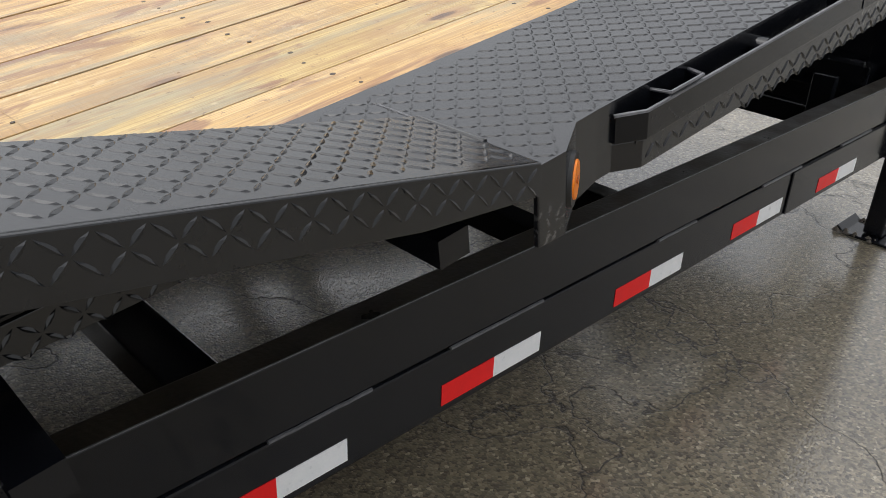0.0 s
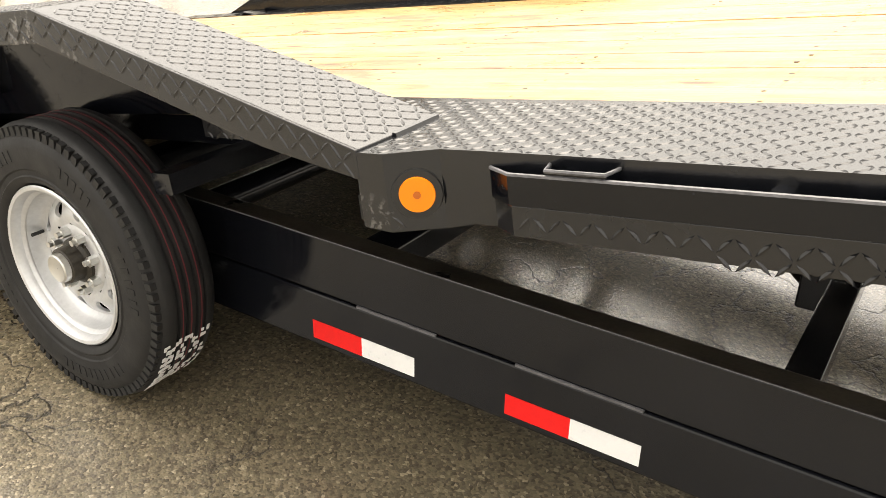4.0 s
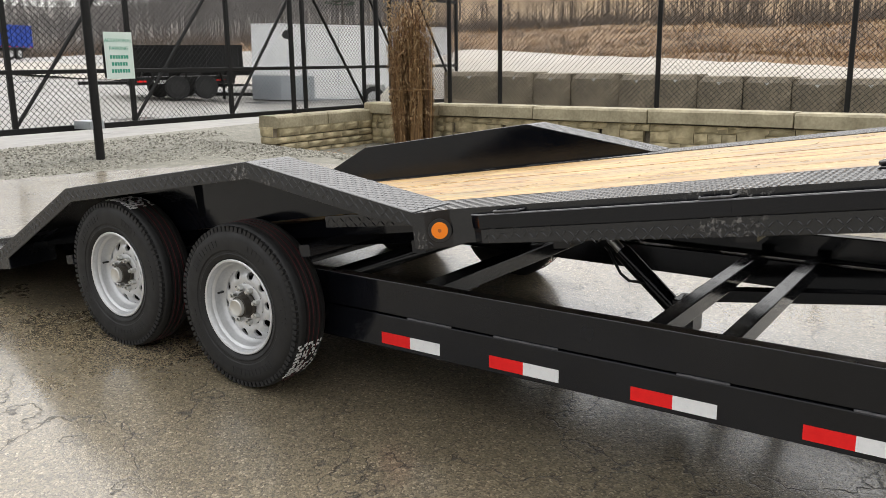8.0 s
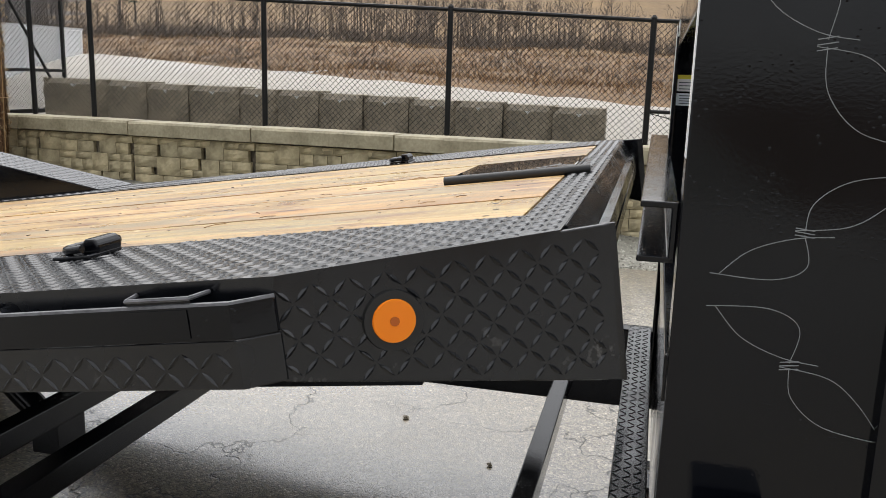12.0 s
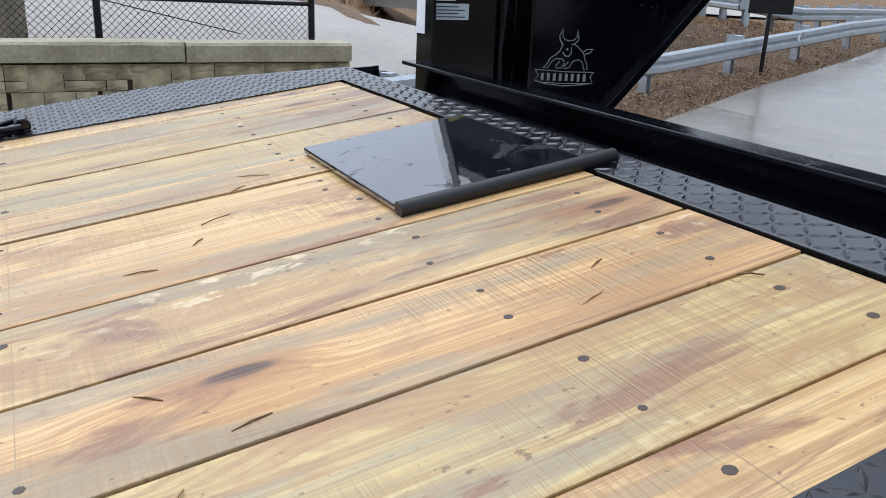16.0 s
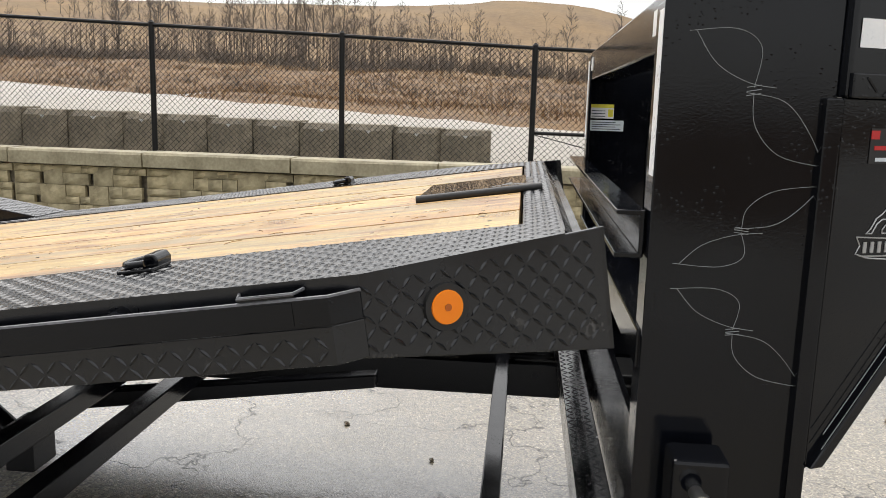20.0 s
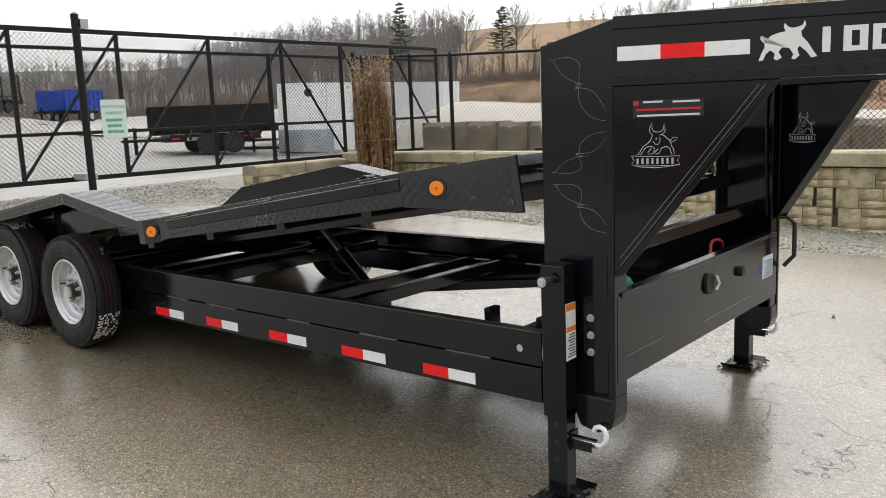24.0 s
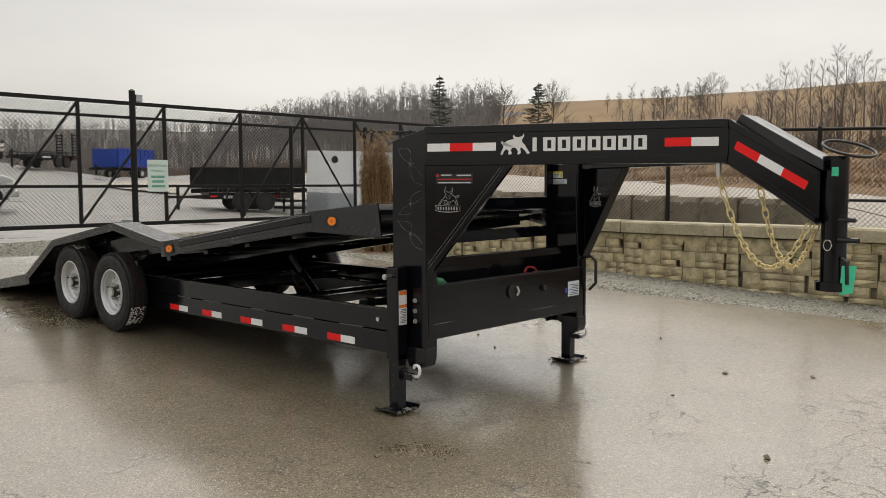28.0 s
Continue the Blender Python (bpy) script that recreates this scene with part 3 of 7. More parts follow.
def ground_z(x, y):
    z = plane_z(min(max(x, -15), 25), min(max(y, -20), 40)) - dip(x, y)
    z -= (0.32 + 0.16 * step(-12, -15, x)) * step(-8, -13, y) * (1 - step(-18, -36, y))
    d = -x
    rise = 1.2 * step(14, 30, d) + 3.0 * step(32, 85, d) + 2.5 * step(80, 115, d)
    rise *= 1 - 0.75 * step(5, 50, y)
    rise *= 1 - 0.55 * step(-60, -200, y)
    far = math.hypot(x, y)
    az = math.degrees(math.atan2(-x, y))
    hill = 25 * step(20, 75, az) * (1 - 0.35 * step(128, 150, az)) * (1 - 0.42 * step(160, 185, az)) * step(112, 300, far)
    hill += 5.5 * math.exp(-((az - 88) / 8.0) ** 2) * step(150, 300, far)
    wild = noise.noise((x * 0.02, y * 0.02, 3.1)) * 2 * step(90, 200, far) + noise.noise((x * 0.2, y * 0.2, 1.0)) * 0.25 * step(16, 40, far)
    off = -8.1 - 0.42 * (y - 9.5) - x
    mound = 0.5 * math.exp(-((x + 17.0) ** 2 + (y - 17.3) ** 2) / 16) * step(1.2, 3.5, off)
    mound += 0.85 * math.exp(-((x + 13.9) ** 2 + (y - 13.4) ** 2 * (1 if y < 13.4 else 0.25)) / 3.6) * step(1.2, 3.5, off)
    mound += 2.4 * step(-34, -54, y) * step(-26, -14, x) * (1 - step(8, 20, x)) * (1 - step(-80, -200, y))
    if y > 8:
        mound -= 0.12 * (1 - step(-0.4, 1.0, off))
    r2 = math.hypot(x - 0.7, y - 2.7)
    az2 = math.degrees(math.atan2(0.7 - x, y - 2.7))
    cutting = 3.2 * step(24, 31, r2) * (1 - step(70, 100, r2)) * step(55.2, 57.5, az2) * (1 - step(66, 71, az2))
    cutting += 1.05 * step(16, 23, r2) * (1 - step(27, 33, r2)) * step(54.5, 60.5, az2) * (1 - step(64, 69, az2))
    return z + rise + hill + wild + mound - cutting - 0.03


def spaced(lo, hi, near0, near1, d):
    out = [near0]
    while out[-1] < near1:
        out.append(out[-1] + d)
    k = d
    while out[-1] < hi:
        k *= 1.22
        out.append(out[-1] + k)
    k, left = d, [near0]
    while left[-1] > lo:
        k *= 1.22
        left.append(left[-1] - k)
    return sorted(set(left + out))


mb = MB()
gx, gy = spaced(-2500, 2500, -24, 12, 0.8), spaced(-2500, 2500, -24, 20, 0.8)
mb.v = [(x, y, ground_z(x, y)) for y in gy for x in gx]
nx = len(gx)
for j in range(len(gy) - 1):
    for i in range(nx - 1):
        x, y = (gx[i] + gx[i + 1]) / 2, (gy[j] + gy[j + 1]) / 2
        mb.f.append((j * nx + i, j * nx + i + 1, (j + 1) * nx + i + 1, (j + 1) * nx + i))
        mb.k.append(5 if math.hypot(x, y) > 112 and 127 < math.degrees(math.atan2(-x, y)) < 182 else 1 if (y < -9 and y > -70 and x > -34) else 0 if (x > -15.5 and y < 6) else 4 if x > -72 and not x > -15.5 else 2 if x > -15.5 else 3)
ground = part("ground", mb, (M_GRAVEL, M_LOT, M_GRASS, M_HILL, M_BANK, M_FLOOR), None, smooth=60)
tagged(ground, "gravel verge rising to a dry grass hillside", "ground", kind="structure")

# the asphalt, cut into a fine enough fan to follow the slope
edge = [(-0.56, -6.4), (-2.85, -5.87), (-4.7, -4.95), (-5.35, -2.5), (-5.45, 0.0), (-5.55, 1.7), (-5.8, 3.3), (-6.0, 4.9), (-6.3, 6.6), (-8.1, 9.5), (12, 9.5), (12, -7.2), (4, -7.0)]
ring = []
for i, p in enumerate(edge):
    q = edge[(i + 1) % len(edge)]
    n = max(1, int(math.dist(p, q) / 0.35)) if math.dist(p, q) < 8 else 6
    for k in range(n):
        a, b = p[0] + (q[0] - p[0]) * k / n, p[1] + (q[1] - p[1]) * k / n
        ring.append((a + 0.05 * noise.noise((a * 2, b * 2, 0)), b + 0.05 * noise.noise((a * 2, b * 2, 5))))
mb = MB()
n = len(ring)
mb.v = [(x, y, plane_z(x, y)) for x, y in ring] + [(x, y, plane_z(x, y) - 0.08) for x, y in ring]
mb.f = [tuple(range(n))] + [(i, n + i, n + (i + 1) % n, (i + 1) % n) for i in range(n)]
rows = [(9.5, -8.1), (10.7, -8.8), (12, -9.5), (14, -10.4), (16.5, -11.3), (19, -12.3), (21, -13.2), (26, -15.5), (33, -19), (40, -23)]
o = len(mb.v)
for y, x in rows:
    mb.v += [(x, y, plane_z(x, y)), (12, y, plane_z(12, y))]
mb.f += [(o + 2 * i, o + 2 * i + 1, o + 2 * i + 3, o + 2 * i + 2) for i in range(len(rows) - 1)]
mb.k = [0] * len(mb.f)
pave = part("pavement", mb, M_ASPHALT, None)
tagged(pave, "wet dark asphalt lot with hairline cracks", "pavement", kind="structure")

# ---------------------------------------------------------------- the trailer
trailer = thing("gooseneck_trailer", "black gooseneck tilt-deck trailer with pine boards, standing on its jacks", "trailer", (-1.0, 0.5, 0.1))

# main rails: an upper and a lower beam with a weld between
for m, _ in both(0):
    web = [(-0.062, 0.540), (0.0, 0.540), (0.0, 0.685), (-0.062, 0.685), (-0.062, 0.677), (-0.008, 0.677), (-0.008, 0.548), (-0.062, 0.548)]
    mb = MB().prism([(x, z) for x, z in web], "y", -1.75, 3.36)
    mb.k[4] = 1
    up = part("upper_rail", mb.turned(m), (M_FRAME, M_GRIME), trailer, bevel=0.004)
    mb = MB().box(-0.10, 0.0, -1.75, 3.36, 0.385, 0.534)
    low = part("lower_rail", mb.turned(m), M_FRAME, trailer, bevel=0.006)
    # pale tube on the worn top edge, its highlight put into the colour
    part("bright_worn_edge", MB().tube([(-0.0005, -1.7 + 0.12 * k, 0.6848) for k in range(43)], 0.0016, 5).turned(m), M_WEAR, up)
    for y0, y1 in ((-0.2, 0.05), (0.6, 0.82), (1.02, 1.3), (1.75, 1.93), (2.3, 2.55), (2.85, 3.1)):
        mb = MB().tube([(0.001, y0 + (y1 - y0) * k / 8, 0.537 + 0.002 * noise.noise((y0, k, 0))) for k in range(9)], 0.0042, 6)
        part("weld_bead", mb.turned(m), M_WEAR, up)
    mb = MB().box(0.0, 0.006, 2.5, 3.36, 0.387, 0.532)
    part("splice_plate", mb.turned(m), M_FRAME, low, bevel=0.003)
    for y0 in (0.457, 1.0, 1.588, 2.162, 2.712):
        off = 0.006 if y0 > 2.4 else 0.0
        part("reflector_tape", MB().box(off, off + 0.0015, y0, y0 + 0.1524, 0.405, 0.456).turned(m), M_RED, low, "red reflective tape")
        part("reflector_tape", MB().box(off, off + 0.0015, y0 + 0.1524, y0 + 0.3048, 0.405, 0.456).turned(m), M_WHITE, low, "white reflective tape")
    part("bolt", MB().cyl((0, 3.26, 0.61), (0.012, 3.26, 0.61), 0.017, 6).turned(m), M_CHROME, up)

# cross members between the rails
for y0, z0, w in ((1.495, 0.50, 0.07), (1.785, 0.503, 0.07), (3.02, 0.513, 0.055), (0.5, 0.55, 0.1), (-0.5, 0.55, 0.1)):
    part("cross_member", MB().box(-1.89, -0.11, y0, y0 + w, z0, z0 + 0.075), M_FRAME, trailer, bevel=0.005)
part("stop_tab", MB().box(-0.2, -0.12, 2.98, 3.013, 0.57, 0.72), M_FRAME, trailer, bevel=0.003)
fs = part("front_step", MB().box(-1.9, -0.112, 3.26, 3.343, 0.60, 0.712), M_TREAD, trailer, "tread plate step across the front", bevel=0.004)
part("tread_relief", lugs(MB(), (-1.9, 3.26, 0.712), (1, 0, 0), (0, 1, 0), 1.78, 0.084), M_TREAD, fs, kind="stuff")
# tilt cylinder, slanting beam and loose cable
lc = part("lift_cylinder", MB().cyl((-1.0, 1.12, 0.70), (-1.0, 1.46, 0.40), 0.042, 16), M_FRAME, trailer, smooth=40)
part("piston_rod", MB().cyl((-1.0, 0.95, 0.85), (-1.0, 1.12, 0.70), 0.022, 12), M_CHROME, lc, smooth=40)
part("cylinder_bracket", MB().box(-1.07, -0.93, 1.40, 1.50, 0.36, 0.52), M_FRAME, lc, bevel=0.006)
part("cushion_beam", MB().prism([(1.3, 0.335), (2.55, 0.505), (2.55, 0.56), (1.3, 0.405)], "x", -1.64, -1.56), M_FRAME, trailer, bevel=0.006)
part("hose", MB().tube([(-0.95 + 0.06 * math.sin(k * 0.6), 1.06 + 0.035 * k, 0.72 - 0.03 * k + 0.02 * math.sin(k * 1.3)) for k in range(10)], 0.007), M_CABLE, trailer)
for e in ((-0.9, 1.47, 0.56), (-0.86, 1.50, 0.55)):
    part("loose_wire", MB().tube([(-0.95, 1.40, 0.46), (-0.93, 1.43, 0.50), e], 0.003, 5), M_CABLE, trailer)

# axles, springs and wheels
ZW = {-0.146: 0.533, -1.035: 0.561}
for y, z in ZW.items():
    part("axle", MB().cyl((-2.1, y, z), (0.1, y, z), 0.045, 14), M_FRAME, trailer, smooth=40)
for m, _ in both(0):
    for y, z in ZW.items():
        part("leaf_spring", MB().prism([(y - 0.36, z + 0.02), (y, z - 0.08), (y + 0.36, z + 0.02), (y + 0.36, z + 0.05), (y, z - 0.04), (y - 0.36, z + 0.05)], "x", -0.09, -0.03).turned(m), M_FRAME, trailer)


def wheel(m, y, z):
    R, x0, x1 = 0.375, 0.069, 0.278
    prof = [(x0 + 0.03, 0.215), (x0 + 0.006, 0.245), (x0, 0.29), (x0 + 0.008, 0.335), (x0 + 0.022, R - 0.012), (x0 + 0.04, R)]
    for g in (0.062, 0.088, 0.118, 0.146):
        prof += [(x0 + g - 0.006, R), (x0 + g - 0.005, R - 0.009), (x0 + g + 0.005, R - 0.009), (x0 + g + 0.006, R)]
    prof += [(x1 - 0.038, R), (x1 - 0.026, R - 0.006), (x1 - 0.013, 0.352), (x1 - 0.007, 0.338), (x1 - 0.004, 0.335), (x1, 0.315), (x1 + 0.001, 0.290), (x1 - 0.002, 0.262), (x1 - 0.006, 0.258), (x1 - 0.007, 0.246), (x1 - 0.004, 0.242), (x1 - 0.010, 0.226), (x1 - 0.03, 0.212)]
    tyre = part("wheel", MB().lathe(prof, (0, y, z), "x", 72).turned(m), M_RUBBER, trailer, "black road tire on a silver rim", smooth=35)
    # shoulder notches, sidewall bars and the thin red lines in the tread
    mb = MB()
    for k in range(84):
        am = Matrix.Translation((0, y, z)) @ Matrix.Rotation(2 * math.pi * k / 84, 4, "X")
        mb.box(x1 - 0.0245, x1 - 0.0075, -0.0085, 0.0085, 0.343, 0.3655, am)
    part("shoulder_relief", mb.turned(m), M_RUBBER, tyre, kind="stuff")
    mb, rs = MB(), random.Random(int(z * 1000))
    for a0, n in ((20, 9), (100, 6), (170, 11), (265, 7), (320, 5)):
        for k in range(n):
            a, h = radians(a0 + 5.0 * k), rs.uniform(0.006, 0.012)
            am = Matrix.Translation((0, y, z)) @ Matrix.Rotation(a, 4, "X")
            mb.box(x1 - 0.002, x1 + 0.0022, -h, h * 0.4, 0.283, 0.312, am)
    part("raised_marks", mb.turned(m), M_RUBBER, tyre, kind="stuff")
    for g in (0.072, 0.104, 0.130):
        part("tread_line", MB().lathe([(x0 + g, R - 0.001), (x0 + g, R + 0.0006), (x0 + g + 0.003, R + 0.0006), (x0 + g + 0.003, R - 0.001)], (0, y, z), "x", 60).turned(m), M_REDLINE, tyre)
    xr = x1 - 0.012
    rp = [(xr - 0.03, 0.19), (xr, 0.218), (xr + 0.004, 0.214), (xr + 0.002, 0.206), (xr - 0.012, 0.199), (xr - 0.028, 0.197), (xr - 0.034, 0.190), (xr - 0.060, 0.184), (xr - 0.074, 0.176), (xr - 0.080, 0.166)]
    rim = part("rim", MB().lathe(rp, (0, y, z), "x", 60).turned(m), M_RIM, tyre, "silver painted steel rim", smooth=35)
    # dish with ten round holes
    mb = MB()
    r0, r1, rh, rc, nh = 0.096, 0.167, 0.0185, 0.137, 10
    n = 28
    for k in range(nh):
        a0 = 2 * math.pi * k / nh + 0.1
        def place(u, v, dx=0.0):
            ca, sa = math.cos(a0), math.sin(a0)
            q = (math.hypot(u, v) - r0) / (r1 - r0)
            return (xr - 0.056 + dx + 0.010 * math.sin(math.pi * q) - 0.024 * q * q, y + u * ca - v * sa, z + u * sa + v * ca)
        o = len(mb.v)
        for j in range(n):
            f_ = 2 * math.pi * j / n
            c, s_ = math.cos(f_), math.sin(f_)
            lo_, hi_ = rh, 0.12
            for _ in range(24):
                mid = (lo_ + hi_) / 2
                u, v = rc + mid * c, mid * s_
                ok = r0 < math.hypot(u, v) < r1 and abs(math.atan2(v, u)) < math.pi / nh
                lo_, hi_ = (mid, hi_) if ok else (lo_, mid)
            mb.v += [place(rc + lo_ * c, lo_ * s_), place(rc + (rh + 0.25 * (lo_ - rh)) * c, (rh + 0.25 * (lo_ - rh)) * s_), place(rc + rh * c, rh * s_, -0.002), place(rc + rh * 0.94 * c, rh * 0.94 * s_, -0.012)]
        for j in range(n):
            p, q = o + 4 * j, o + 4 * ((j + 1) % n)
            mb.f += [(p + i, q + i, q + i + 1, p + i + 1) for i in range(3)]
    N = 56
    o = len(mb.v)
    for r, xx in ((0.0965, xr - 0.056), (0.088, xr - 0.052), (0.060, xr - 0.054), (0.001, xr - 0.054)):
        mb.v += [(xx, y + r * math.cos(2 * math.pi * j / N), z + r * math.sin(2 * math.pi * j / N)) for j in range(N)]
    mb.f += [(o + i * N + j, o + i * N + (j + 1) % N, o + (i + 1) * N + (j + 1) % N, o + (i + 1) * N + j) for i in range(3) for j in range(N)]
    mb.k = [0] * len(mb.f)
    part("rim_disc", mb.turned(m), M_RIM, tyre, smooth=30)
    part("brake_drum", MB().cyl((xr - 0.15, y, z), (xr - 0.098, y, z), 0.165, 32).turned(m), M_FRAME, tyre)
    hub = MB().lathe([(xr - 0.054, 0.062), (xr - 0.046, 0.060), (xr - 0.040, 0.050), (xr - 0.006, 0.047), (xr - 0.004, 0.040)], (0, y, z), "x", 28)
    part("hub", hub.turned(m), M_GRIME, tyre, "dark greased hub", smooth=35)
    cap = MB().lathe([(xr - 0.008, 0.040), (xr + 0.010, 0.038), (xr + 0.013, 0.034), (xr + 0.009, 0.022), (xr + 0.009, 0.001)], (0, y, z), "x", 28)
    part("hub_cap", cap.turned(m), M_CHROME, tyre, "zinc hub cap", smooth=35)
    for k in range(8):
        a = 2 * math.pi * k / 8 + 0.3
        c = (y + 0.0785 * math.cos(a), z + 0.0785 * math.sin(a))
        part("lug_nut", MB().cyl((xr - 0.054, *c), (xr - 0.030, *c), 0.0135, 6).cyl((xr - 0.030, *c), (xr - 0.018, *c), 0.008, 8).turned(m), M_CHROME, tyre, smooth=35)
    part("valve_stem", MB().cyl((xr - 0.07, y - 0.172, z + 0.03), (xr - 0.035, y - 0.168, z + 0.032), 0.005, 8).turned(m), M_CABLE, tyre)
    part("rim_sticker", MB().box(xr - 0.052, xr - 0.0515, y - 0.125, y - 0.085, z + 0.004, z + 0.018).turned(m), M_DECAL, tyre, "small white sticker")
    rr = random.Random(4)
    a1 = -48 if y > -0.5 else 68
    mb = MB()
    for k in range(10):
        a = radians(a1 + 3.2 * k)
        for q in range(16):
            if rr.random() < (0.85 if q > 11 else 0.45):
                am = Matrix.Translation((x0 + 0.05 + q * 0.0088, y, z)) @ Matrix.Rotation(-math.pi / 2 + a, 4, "X")
                mb.box(-0.0042, 0.0042, -rr.uniform(0.003, 0.010), rr.uniform(0.002, 0.010), R, R + 0.0015, am)
    part("paper_label", mb.turned(m), M_DECAL, tyre, "torn white tire label", kind="stuff")


for m, _ in both(0):
    for y, z in ZW.items():
        wheel(m, y, z)

# ---------------------------------------------------------------- the tilt deck
W0, W1 = -0.088, -1.912
deck = part("deck_frame", MB().box(-1.95, -0.05, -2.1, 3.26, -0.115, -0.045).turned(DECK), M_FRAME, trailer, "tilted steel deck frame")
XB = [W0, -0.232, -0.415, -0.600, -0.788, -0.975, -1.108, -1.238, -1.425, -1.603, -1.770, W1]
nb = len(XB) - 1
DZ = [random.Random(i + 50).uniform(-0.0025, 0.0004) for i in range(nb)]
for i in range(nb):
    gap = 0.007 if i in (2, 6) else random.Random(i).uniform(0.0012, 0.0035)
    # two of the boards are butted
    for u0, u1 in (((-2.35, 2.287), (2.2895, 3.128)) if i in (2, 8) else ((-2.35, 3.128),)):
        mb = MB().box(XB[i + 1] + gap, XB[i] - 0.001, u0, u1, -0.042, DZ[i] - (0.001 if u1 < 3 else 0)).turned(DECK)
        part("deck_board", mb, M_WOOD, deck, "yellow pine deck board with knots", bevel=0.0015)
rr = random.Random(7)
mb = MB()
for u in (-1.9, -1.43, -0.96, -0.49, 0.0, 0.45, 0.92, 1.39, 1.86, 2.33, 2.80, 3.05):
    for i in range(nb):
        for s in (0.28, 0.72):
            x = XB[i] + (XB[i + 1] - XB[i]) * s + rr.uniform(-0.012, 0.012)
            uu = u + rr.uniform(-0.012, 0.012)
            mb.cyl((x, uu, DZ[i] - 0.004), (x, uu, DZ[i] + 0.0004), rr.uniform(0.004, 0.0062), 8)
part("deck_screws", mb.turned(DECK), M_SCREW, deck, kind="stuff")
for u in (0.46, 1.40, 2.34, 2.81):
    mb = MB()
    for i in range(nb):
        xa, xb = XB[i + 1] + 0.012, XB[i] - 0.006
        mb.add([(xa, u, DZ[i] + 0.0003), (xb, u - 0.0006, DZ[i] + 0.0003), (xb, u + 0.0004, DZ[i] + 0.0003), (xa, u + 0.001, DZ[i] + 0.0003)], [(0, 1, 2, 3)])
    part("pencil_line", mb.turned(DECK), M_PENCIL, deck, kind="stuff")
mb = MB()
for k in range(14):
    x, u, a = rr.uniform(-1.2, -0.3), rr.uniform(2.3, 3.05), rr.uniform(0, 3.1)
    L = rr.uniform(0.012, 0.03)
    mb.tube([(x - L * math.cos(a), u - L * math.sin(a), 0.0), (x, u, 0.002), (x + L * math.cos(a), u + L * math.sin(a), 0.0005)], 0.001, 4)
part("pine_straw", mb.turned(DECK), M_STRAW, deck, "loose pine needles on the boards", kind="stuff")

# front tread strip and hatch
st = part("front_plate", MB().box(-1.858, -0.142, 3.136, 3.217, -0.03, 0.002).turned(DECK), M_TREAD, deck, "black tread plate edging", bevel=0.002)
part("tread_relief", lugs(MB(), (-1.86, 3.138, 0.002), (1, 0, 0), (0, 1, 0), 1.72, 0.078, inside=lambda s, t: not (0.62 < s < 1.05 and t < 0.02)).turned(DECK), M_TREAD, st, kind="stuff")
part("front_lip", MB().prism([(3.214, 0.001), (3.218, 0.001), (3.262, -0.085), (3.256, -0.087)], "x", -1.99, -0.01).turned(DECK), M_TREAD, deck)
hat = part("access_hatch", MB().box(-1.235, -0.83, 2.826, 3.145, 0.002, 0.014).turned(DECK), M_HATCH, deck, "wet black steel hatch cover", bevel=0.004)
part("rolled_edge", MB().cyl((-0.822, 2.826, 0.009), (-0.822, 3.19, 0.009), 0.012, 14).turned(DECK), M_CABLE, hat, smooth=40)

